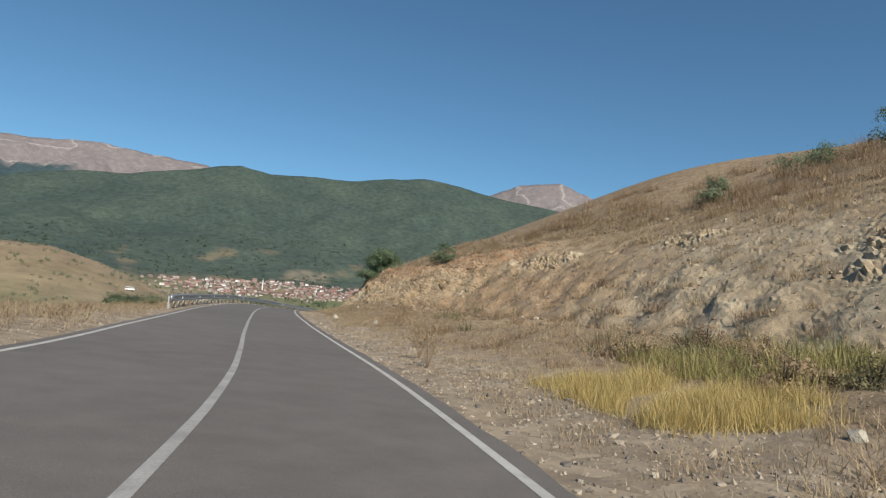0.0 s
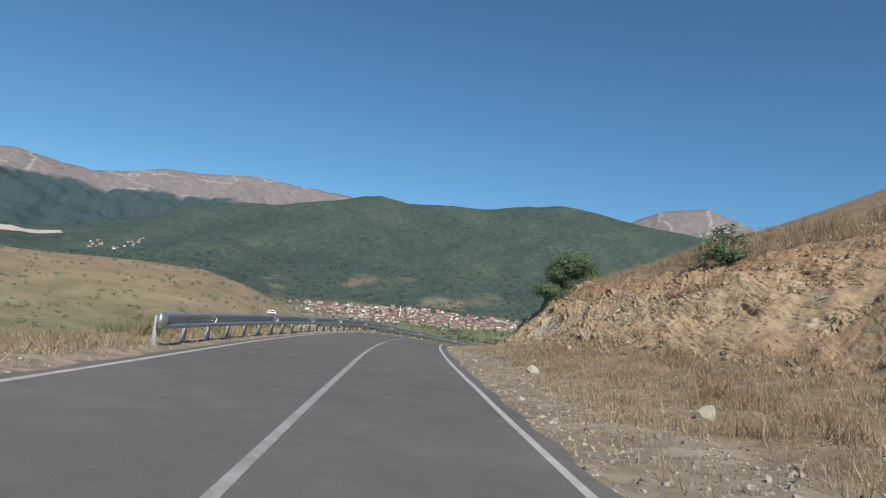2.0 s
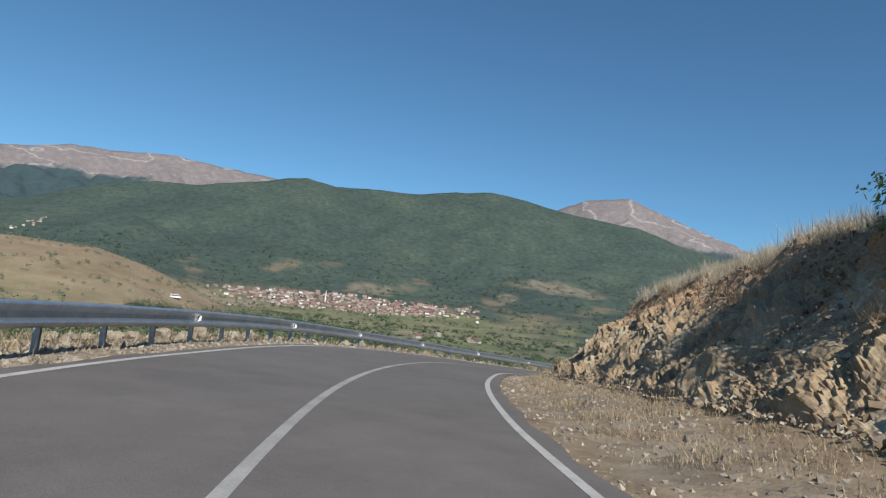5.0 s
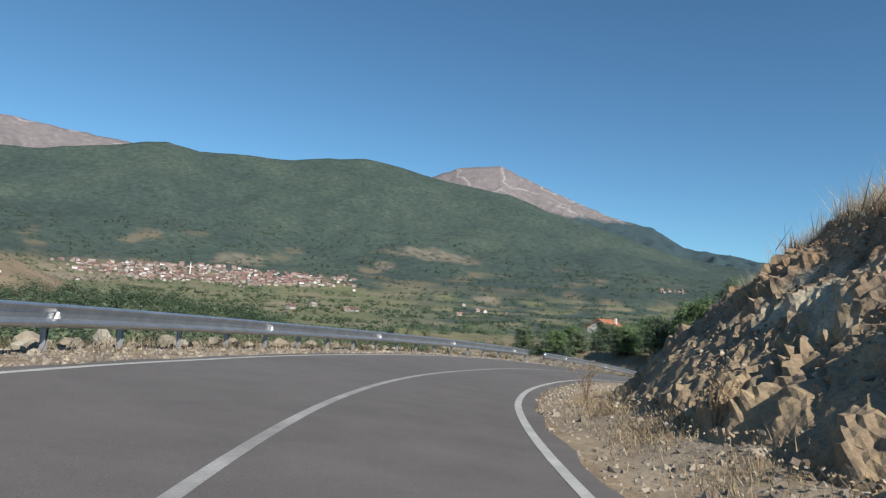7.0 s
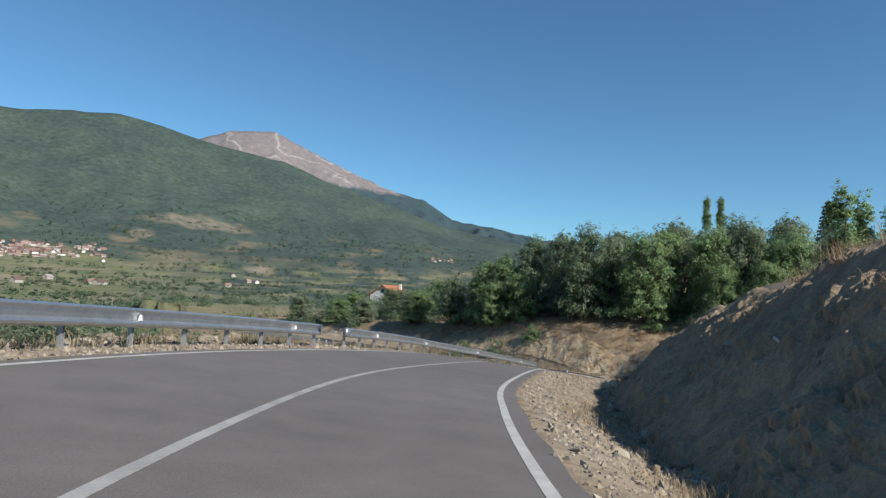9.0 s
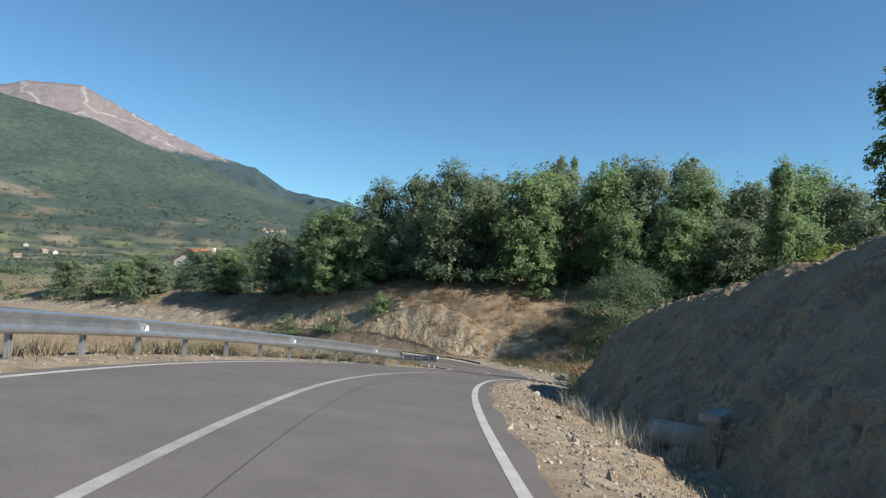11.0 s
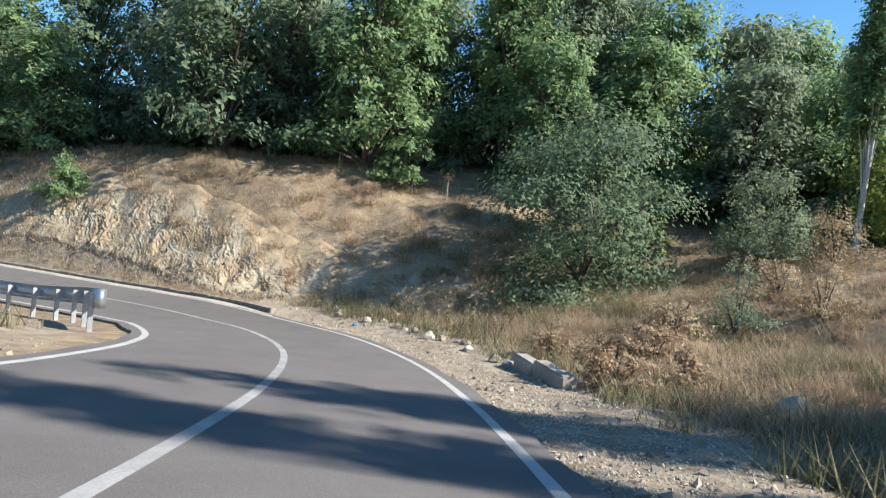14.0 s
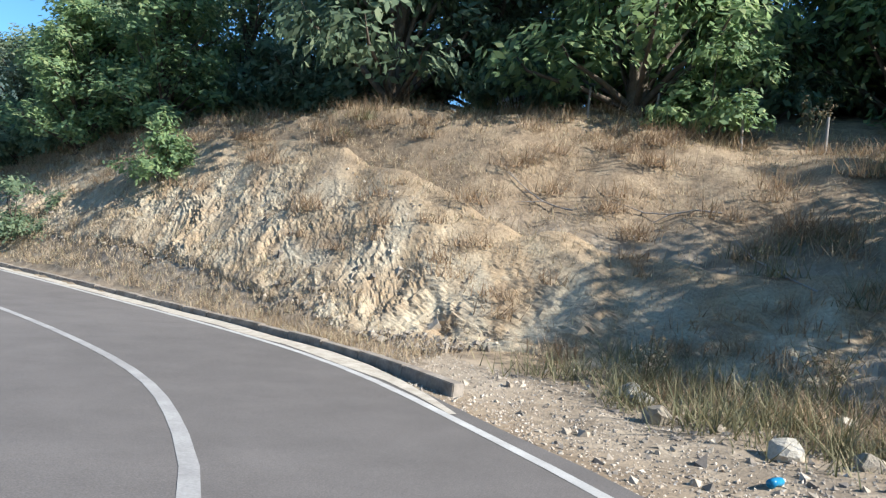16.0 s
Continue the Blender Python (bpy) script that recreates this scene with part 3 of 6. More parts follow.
def ground_sheet():
    X, Y, Z, rock = NX, NY, NZ, NROCK
    green = smooth01((-ND - 9 + 5 * bumps(X, Y, 14, 3, 14)) / 14) * smooth01((NS - 50) / 30) * 0.85
    near_cover = np.stack([rock, green, np.zeros_like(rock), np.ones_like(rock)], -1).reshape(-1, 4)
    ny, nx = X.shape
    V1 = np.stack([X, Y, Z], -1).reshape(-1, 3)
    q = (np.arange(ny - 1)[:, None] * nx + np.arange(nx - 1)[None, :]).ravel()
    F1 = np.stack([q, q + 1, q + nx + 1, q + nx], 1)
    az = np.radians(np.concatenate([np.arange(-64, 52, 0.3), np.arange(52, 296, 4.0)]))
    rr = np.concatenate([np.geomspace(55, 400, 40), np.geomspace(410, 1900, 60), np.linspace(1920, 3000, 60), np.geomspace(3020, 4950, 12)])
    A, R = np.meshgrid(az, rr)
    X2, Y2 = ORIGIN[0] + R * np.sin(A), ORIGIN[1] + R * np.cos(A)
    Z2, rock2, a2, s2 = land(X2, Y2, False)
    inside = (X2 > -76) & (X2 < 106) & (Y2 > -44) & (Y2 < 260)
    Z2 = np.where(inside, Z2 - 1.0, Z2)
    deg = np.degrees(A)
    deg = np.where(deg > 180, deg - 360, deg)
    hill = np.exp(-((R - 430) / 200.0) ** 2) * smooth01((-20 - deg) / 5)
    field = smooth01((R - 130) / 100) * smooth01((1750 - R) / 250) * (1 - hill)
    clear = 0.55 * smooth01(bumps(X2, Y2, 300, 4, 12) * 2.2 - 0.75) * smooth01((2300 - R) / 300)
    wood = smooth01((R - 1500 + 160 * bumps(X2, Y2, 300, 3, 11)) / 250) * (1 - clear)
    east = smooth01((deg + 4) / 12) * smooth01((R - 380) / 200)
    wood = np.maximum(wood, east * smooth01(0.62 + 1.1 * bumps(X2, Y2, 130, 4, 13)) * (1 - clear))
    bare = np.zeros_like(R)
    for ca, cr, wa, wr in ((-12.2, 1900, 2.6, 110), (4.6, 2170, 4.6, 95), (-0.2, 1985, 1.2, 60), (-24.5, 1330, 5.0, 130), (9.0, 1500, 1.6, 70)):
        bare = np.maximum(bare, smooth01((1 - ((deg - ca) / wa) ** 2 - ((R - cr) / wr) ** 2 + 0.5 * bumps(X2, Y2, 130, 3, 15)) * 1.5))
    field, wood = field * (1 - 0.9 * bare), wood * (1 - 0.6 * bare * (0.75 + 0.6 * bumps(X2, Y2, 55, 3, 16)))
    C2 = np.stack([np.where(R < 120, rock2, 0.75 * bare), field, wood, np.ones_like(R)], -1).reshape(-1, 4)
    nr, na = X2.shape
    V2 = np.stack([X2, Y2, Z2], -1).reshape(-1, 3)
    F2 = []
    for k in range(na):
        kk = (k + 1) % na
        i = np.arange(nr - 1)
        F2.append(np.stack([i * na + k, i * na + kk, (i + 1) * na + kk, (i + 1) * na + k], 1)[:, ::-1])
    F2 = np.concatenate(F2)
    deep = inside.reshape(-1)
    F2 = F2[~deep[F2].all(1)]
    me = mesh_from("ground", np.concatenate([V1, V2]), np.concatenate([F1, F2 + len(V1)]))
    layer = me.color_attributes.new("cover", "FLOAT_COLOR", "POINT")
    layer.data.foreach_set("color", np.concatenate([near_cover, C2]).astype(np.float32).ravel())
    ob = solid("ground", me, GROUND, smooth=True)
    return tagged(ob, "dry grassy hillside, rocky road cut and green valley floor", "ground", kind="structure")


ground_sheet()


def mountain(name, rows, dist, depth, foot, mat, label, seed):
    """A range whose skyline has the given height angles, with spurs and gullies down its face."""
    az = np.arange(rows[0][0], rows[-1][0], 0.22)
    el = np.interp(az, [r[0] for r in rows], [r[1] for r in rows])
    crest = 2 + dist * np.tan(np.radians(el))
    u = np.linspace(0, 1.25, 46)
    A, U = np.meshgrid(np.radians(az), u)
    R = dist - depth + depth * U
    X, Y = ORIGIN[0] + R * np.sin(A), ORIGIN[1] + R * np.cos(A)
    top = np.broadcast_to(crest, X.shape)
    Z = np.where(U <= 1, foot + (top - foot) * (0.7 * U + 0.3 * U ** 2), top - (U - 1) * depth * 0.5)
    Z = Z + bumps(X, Y, 420, 5, seed) * 85 * np.clip(U * (1 - U) * 4, 0, 1) * (U < 1) + bumps(X, Y, 160, 3, seed + 1) * 5 * (U <= 1)
    n, k = X.shape
    q = (np.arange(n - 1)[:, None] * k + np.arange(k - 1)[None, :]).ravel()
    me = mesh_from(name, np.stack([X, Y, Z], -1).reshape(-1, 3), np.stack([q, q + 1, q + k + 1, q + k], 1))
    tagged(solid(name, me, mat, smooth=True), label, "mountain", kind="structure")


def quarry():
    """A pale scar of dug earth on the far ridge."""
    A, R = np.meshgrid(np.radians(np.linspace(-48.0, -43.3, 40)), np.linspace(2800, 2875, 10))
    X, Y = ORIGIN[0] + R * np.sin(A), ORIGIN[1] + R * np.cos(A)
    edge = np.minimum((np.degrees(A) + 48.0) * 2, (-43.3 - np.degrees(A)) * 1.2)
    Z = land(X, Y, False)[0] + np.where(edge + 0.5 * bumps(X, Y, 90, 3, 9) > 0.4, 3.0, -8.0) + bumps(X, Y, 60, 3, 5) * 2
    n, k = X.shape
    q = (np.arange(n - 1)[:, None] * k + np.arange(k - 1)[None, :]).ravel()
    ob = solid("ground_quarry", mesh_from("ground_quarry", np.stack([X, Y, Z], -1).reshape(-1, 3), np.stack([q, q + 1, q + k + 1, q + k], 1)), PALE, smooth=True)
    tagged(ob, "pale dug earth of a distant quarry", "quarry", kind="structure")


quarry()
mountain("backdrop_mountain", BROWN_W, 4600, 1300, 250, mountain_material("bare_west_range", 690), "distant bare brown mountain range above dark forest", 21)
mountain("backdrop_peak", PEAK_E, 4500, 1300, 200, mountain_material("bare_east_peak", 675), "distant bare brown mountain peak with pale scree", 23)


# ================= the road =================
def road_strip(name, lo, hi, lift, mat, label, category, crown=0.0, s0=-58.0, s1=1e9, cross=2):
    keep = (ARC >= s0) & (ARC <= s1)
    c, r, u = ROAD[keep, :3], RR[keep], RU[keep]
    lo, hi = np.broadcast_to(lo, ARC.shape)[keep], np.broadcast_to(hi, ARC.shape)[keep]
    cols = []
    for k in range(cross):
        lat = lo + (hi - lo) * k / (cross - 1)
        cols.append(c + r * lat[:, None] + u * lift)
    V = np.stack(cols, 1).reshape(-1, 3)
    n = len(c)
    q = (np.arange(n - 1)[:, None] * cross + np.arange(cross - 1)[None, :]).ravel()
    F = np.stack([q, q + 1, q + cross + 1, q + cross], 1)
    ob = solid(name, mesh_from(name, V, F), mat, smooth=True)
    return tagged(ob, label, category, kind="structure")


def road_slab():
    """The asphalt, with a thickness at its edges."""
    lats = []
    c, r, u = ROAD[:, :3], RR, RU
    wl, wr = LEFT_W + 0.22, RIGHT_W + 0.2
    ragged = 0.04 * np.sin(ARC * 2.1) + 0.03 * np.sin(ARC * 5.3 + 1)
    rows = [c - r * (wl + 0.05)[:, None] - u * 0.22]
    for k in range(9):
        lat = -wl - ragged + (wl + wr + 2 * ragged) * k / 8
        rows.append(c + r * lat[:, None])
    rows.append(c + r * (wr + 0.05)[:, None] - u * 0.22)
    V = np.stack(rows, 1).reshape(-1, 3)
    k, n = len(rows), len(c)
    q = (np.arange(n - 1)[:, None] * k + np.arange(k - 1)[None, :]).ravel()
    ob = solid("road", mesh_from("road", V, np.stack([q, q + 1, q + k + 1, q + k], 1)), ASPHALT, smooth=False)
    tagged(ob, "worn grey asphalt two-lane mountain road", "road", kind="structure")


road_slab()
CENTRE = np.interp(ARC, [0, 8, 16, 45, 62, 80, 95, 112, 140, 150, 158, 165, 172, 186], [0.10, 0.10, -0.02, -0.05, -0.11, -0.09, 0.0, 0.08, 0.12, 0.22, 0.24, 0.22, 0.13, 0.08])
road_strip("road_centre_line", CENTRE - 0.062, CENTRE + 0.062, 0.004, PAINT_WORN, "solid white painted centre line on asphalt", "road marking")
road_strip("road_edge_line", RIGHT_W - 0.19, RIGHT_W - 0.065, 0.004, PAINT, "solid white painted edge line on asphalt", "road marking")
road_strip("road_edge_line", -LEFT_W + 0.02, -LEFT_W + 0.15, 0.004, PAINT, "solid white painted edge line on asphalt", "road marking")

road_strip("road_tar_joint", 0.785, 0.797, 0.003, TAR, "thin dark tar joint in the asphalt", "road joint", s0=124, s1=152)


# ================= guard rails =================
BEAM = [(0.0, 0.165), (0.012, 0.172), (0.07, 0.150), (0.085, 0.128), (0.07, 0.105), (0.006, 0.03), (0.006, -0.045), (0.085, -0.085), (0.098, -0.11), (0.085, -0.15), (0.02, -0.185), (0.0, -0.18)]
BEAM = [(x * 1.1, z * 1.12) for x, z in BEAM]
BEAM = BEAM + [(x - 0.006, z) for x, z in reversed(BEAM)]


def post_mesh():
    """A bent-steel channel with a cap edge."""
    bm = bmesh.new()
    box(bm, -0.05, -0.035, -0.5, -0.042, 0.035, 0.78, 0.002)
    box(bm, -0.05, -0.035, -0.5, 0.05, -0.027, 0.78, 0.002)
    box(bm, -0.05, 0.027, -0.5, 0.05, 0.035, 0.78, 0.002)
    me = bpy.data.meshes.new("post")
    bm.to_mesh(me)
    bm.free()
    me.materials.append(POST)
    return me


def small_mesh(name, build, mat):
    bm = bmesh.new()
    build(bm)
    me = bpy.data.meshes.new(name)
    bm.to_mesh(me)
    bm.free()
    me.materials.append(mat)
    return me


POST_ME = post_mesh()
SPACER_ME = small_mesh("spacer", lambda bm: box(bm, 0.05, -0.05, 0.54, 0.14, 0.05, 0.76, 0.008), POST)


def reflector_build(bm):
    v = [bm.verts.new(p) for p in ((0, -0.05, 0.0), (0, 0.05, 0.0), (0, 0.0, 0.12), (0.05, -0.05, 0.0), (0.05, 0.05, 0.0), (0.05, 0.0, 0.12))]
    for f in ((0, 2, 1), (3, 4, 5), (0, 1, 4, 3), (1, 2, 5, 4), (2, 0, 3, 5)):
        bm.faces.new([v[k] for k in f])


REFLECTOR_ME = small_mesh("reflector", reflector_build, REFLECT)


def turned(place, ahead, upward):
    """A pose whose y goes ahead and whose x goes to the right."""
    t = Vector(ahead).normalized()
    u = Vector(upward).normalized()
    r = t.cross(u).normalized()
    u = r.cross(t)
    return Matrix(((r[0], t[0], u[0], place[0]), (r[1], t[1], u[1], place[1]), (r[2], t[2], u[2], place[2]), (0, 0, 0, 1)))


def guard_rail(feet, label, reflect_every=0, terminal=(True, True)):
    """feet: places of the posts on the ground, seen with the road on the right."""
    P = np.array(feet)
    rail = anchor("guard_rail", P[0], label, "guard rail", "steel guard rails along the road")
    inv = Matrix.Translation(-Vector(P[0]))
    tan = np.gradient(P, axis=0)
    fine = spline([(*p, 0) for p in P], 0.5)[:, :3]
    tf = np.gradient(fine, axis=0)
    tf /= np.linalg.norm(tf, axis=1)[:, None]
    right = np.stack([tf[:, 1], -tf[:, 0], 0 * tf[:, 0]], 1)
    line = fine + right * 0.14 + np.array([0, 0, 0.66])
    V, F = sweep(line - P[0], np.tile([0, 0, 1.0], (len(line), 1)), BEAM)
    solid("beam", mesh_from("beam", V, F), STEEL, rail, "galvanised corrugated steel beam", smooth=False)
    for k, p in enumerate(P):
        m = inv @ turned(p, (tan[k][0], tan[k][1], 0), (0, 0, 1))
        for nm, me in (("post", POST_ME), ("spacer", SPACER_ME)):
            o = new(nm, me)
            o.parent, o.matrix_basis = rail, m
        if reflect_every and k % reflect_every == 2:
            o = new("reflector", REFLECTOR_ME)
            o.parent, o.matrix_basis = rail, m @ Matrix.Translation((0.17, 0, 0.60))
            o["label"] = "small white triangular reflector"
    for use, k in zip(terminal, (0, len(P) - 1)):
        if use:
            e = line[0] if k == 0 else line[-1]
            d = -1 if k == 0 else 1
            t = tf[0] if k == 0 else tf[-1]
            prof = []
            for a in np.linspace(-90, 90, 9):
                prof.append((math.cos(radians(a)) * 0.24, math.sin(radians(a)) * 0.13))
            bm = bmesh.new()
            m = turned(e - P[0], t * d, (0, 0, 1))
            outer = [[bm.verts.new(m @ Vector((q * 0.95 - 0.0, p, z))) for p, q in prof] for z in (-0.19, 0.19)]
            inner = [[bm.verts.new(m @ Vector((q * 0.88, p * 0.93, z))) for p, q in prof] for z in (-0.19, 0.19)]
            for i in range(8):
                bm.faces.new((outer[0][i], outer[0][i + 1], outer[1][i + 1], outer[1][i]))
                bm.faces.new((inner[1][i], inner[1][i + 1], inner[0][i + 1], inner[0][i]))
                bm.faces.new((outer[1][i], outer[1][i + 1], inner[1][i + 1], inner[1][i]))
                bm.faces.new((outer[0][i + 1], outer[0][i], inner[0][i], inner[0][i + 1]))
            part("end_terminal", bm, STEEL, rail, "pale rounded end piece of the beam", True)
    return rail


def feet_along(s0, s1, lats, gap=2.0, side=-1):
    out = []
    for s in np.arange(s0, s1, gap):
        lat = np.interp(s, [r[0] for r in lats], [r[1] for r in lats])
        p = spot(s, lat)
        q = spot(s, np.sign(lat) * 4.2)
        out.append((p[0], p[1], q[2] - 0.05))
    return out


guard_rail(feet_along(41.3, 128.0, [(42, -4.75), (54, -4.55), (70, -4.55), (84, -5.0), (94, -5.35), (104, -5.1), (117, -4.75), (128, -4.5)]), "long galvanised steel guard rail on driven posts beside the road", 4)
guard_rail(feet_along(131.0, 164.6, [(131, -4.7), (144, -4.85), (151, -4.25), (160, -3.8), (165, -3.85)]), "short galvanised steel guard rail ending before the bend", 4)
guard_rail([tuple(spot(q, np.interp(q, [175.6, 184], [-3.5, -4.0]), -0.04)) for q in np.arange(175.6, 236, 2.0)], "low dark steel guard rail beyond the hairpin bend", 0, (True, False))


# ================= kerb, culvert, slab =================
def kerb():
    k = anchor("kerb", spot(183.4, 3.55), "weathered concrete kerb along the outer edge of the bend", "kerb", kind="structure")
    o = Vector(spot(183.4, 3.55))
    for n, s in enumerate(np.arange(183.3, 214, 1.0)):
        a, b = spot(s, 3.6), spot(s + 1.0, 3.6)
        half = np.linalg.norm(b - a) / 2 - 0.006
        m = turned((a + b) / 2 - np.array(o), b - a, (0, 0, 1))
        bm = bmesh.new()
        box(bm, -0.09, -half, -0.25, 0.09, half, 0.115 + 0.012 * math.sin(n * 2.7), 0.012)
        bm.transform(m)
        part("kerbstone", bm, KERB, k)


kerb()
road_strip("gutter_strip", RIGHT_W - 0.02 + 0.05 * np.sin(ARC * 2.3), RIGHT_W + (0.40 + 0.05 * np.sin(ARC * 1.7)) * np.clip((ARC - 182.3) / 2.0, 0, 1), 0.006, GRAVEL_DUST, "pale dusty concrete gutter strip", "gutter", s0=182.3, s1=232)


def culvert(place, heading, label):
    """A concrete head wall with a round pipe mouth, wing wall and cap."""
    c = anchor("culvert", place, label, "culvert")
    c.rotation_euler = (0, 0, radians(heading))
    bm = bmesh.new()
    N, R = 16, 0.26
    ring = [(R * math.cos(2 * math.pi * i / N), -0.35 + R * math.sin(2 * math.pi * i / N)) for i in range(N)]
    rect = [(max(-0.8, min(0.8, x * 5)), max(-0.9, min(0.2, -0.35 + (z + 0.35) * 5))) for x, z in ring]
    for y, flip in ((-0.12, False), (0.12, True)):
        vi, vo = [bm.verts.new((x, y, z)) for x, z in ring], [bm.verts.new((x, y, z)) for x, z in rect]
        for i in range(N):
            f = (vi[i], vi[(i + 1) % N], vo[(i + 1) % N], vo[i])
            bm.faces.new(f if flip else f[::-1])
        if not flip:
            a, b = vi, vo
        else:
            for i in range(N):
                j = (i + 1) % N
                bm.faces.new((a[i], a[j], vi[j], vi[i]))
                bm.faces.new((b[j], b[i], vo[i], vo[j]))
    part("head_wall", bm, CONCRETE, c)
    bm = bmesh.new()
    box(bm, -0.95, -0.2, 0.2, 0.95, 0.2, 0.34, 0.02)
    part("cap", bm, CONCRETE, c, "pale concrete cap")
    bm = bmesh.new()
    r = bmesh.ops.create_cone(bm, cap_ends=False, segments=16, radius1=0.25, radius2=0.25, depth=1.6, matrix=Matrix.Translation((0, 0.7, -0.35)) @ Matrix.Rotation(radians(90), 4, "X"))
    part("pipe", bm, CONCRETE, c, "round concrete pipe mouth", True)


culvert((10.4, 127.0, -2.75), 6, "weathered concrete culvert head wall with a round pipe")


def slab_wall():
    b = anchor("concrete_slab", (33.0, 149.5, float(ground_at(33.0, 149.5)) + 0.05), "broken pale concrete wall edge beside the gravel", "concrete block")
    bm = bmesh.new()
    box(bm, -1.25, -0.16, -0.3, 0.15, 0.16, 0.28, 0.03)
    bm.transform(Matrix.Rotation(radians(48), 4, "Z"))
    part("wall", bm, CONCRETE, b)
    bm = bmesh.new()
    box(bm, 0.22, -0.18, -0.3, 1.3, 0.14, 0.17, 0.03)
    bm.transform(Matrix.Rotation(radians(48), 4, "Z"))
    part("broken_end", bm, CONCRETE, b)


slab_wall()


# ================= plants =================
def tube(points, radii, sides=6):
    """A tapered tube along points."""
    P = np.array(points, float)
    tan = np.gradient(P, axis=0)
    tan /= np.linalg.norm(tan, axis=1)[:, None] + 1e-9
    ref = np.where(np.abs(tan[:, 2:3]) < 0.9, np.array([[0, 0, 1.0]]), np.array([[1.0, 0, 0]]))
    a = np.cross(tan, ref)
    a /= np.linalg.norm(a, axis=1)[:, None]
    b = np.cross(tan, a)
    ang = np.arange(sides) * 2 * np.pi / sides
    V = P[:, None] + np.array(radii)[:, None, None] * (np.cos(ang)[None, :, None] * a[:, None] + np.sin(ang)[None, :, None] * b[:, None])
    F = []
    for i in range(len(P) - 1):
        for j in range(sides):
            k = (j + 1) % sides
            F.append((i * sides + j, i * sides + k, (i + 1) * sides + k, (i + 1) * sides + j))
    return V.reshape(-1, 3), np.array(F)


def join_meshes(pieces):
    Vs, Fs, n = [], [], 0
    for V, F in pieces:
        Vs.append(V)
        Fs.append(np.asarray(F) + n)
        n += len(V)
    return np.concatenate(Vs), np.concatenate(Fs)


def leaf_quads(centres, rng, size, droop=0.3, facing=None):
    """Pointed leaves at the given places, turned at random, or with their faces mostly outwards and up."""
    n = len(centres)
    d = rng.normal(size=(n, 3))
    d[:, 2] -= droop
    if facing is not None:
        f = facing * 0.9 + np.array([0, 0, 0.55]) + rng.normal(size=(n, 3)) * 0.36
        f /= np.linalg.norm(f, axis=1)[:, None]
        d -= f * (d * f).sum(1)[:, None]
    d /= np.linalg.norm(d, axis=1)[:, None]
    s = np.cross(d, rng.normal(size=(n, 3)) if facing is None else f)
    s /= np.linalg.norm(s, axis=1)[:, None]
    L = (size * rng.uniform(0.6, 1.4, n))[:, None]
    V = np.stack([centres - d * L * 0.5, centres + s * L * 0.26, centres + d * L * 0.6, centres - s * L * 0.26], 1).reshape(-1, 3)
    return V, np.arange(4 * n).reshape(n, 4)


def crown_points(rng, lobes, n, spread):
    """Leaf places: clusters over the skins of several lobes (x, y, z, rx, rz)."""
    L = np.array(lobes)
    area = L[:, 3] * (L[:, 3] + L[:, 4])
    k = rng.choice(len(L), n // 22, p=area / area.sum())
    d = rng.normal(size=(len(k), 3))
    d[:, 2] = np.abs(d[:, 2]) * 0.9 - 0.25
    d /= np.linalg.norm(d, axis=1)[:, None]
    rad = rng.uniform(0.55, 1.15, len(k))[:, None] * np.where(rng.uniform(0, 1, len(k)) < 0.12, 1.25, 1.0)[:, None]
    c = L[k, :3] + d * rad * np.stack([L[k, 3], L[k, 3], L[k, 4]], 1)
    c, out = np.repeat(c, 22, 0), np.repeat(d, 22, 0)
    along = rng.uniform(-0.4, 1.0, len(c))[:, None] * spread * 1.6           # each cluster is a spray that droops outwards
    return c + out * along * np.array([1.0, 1.0, 0.4]) - np.array([0, 0, 1.0]) * along * 0.35 + rng.normal(size=c.shape) * spread * 0.6, out


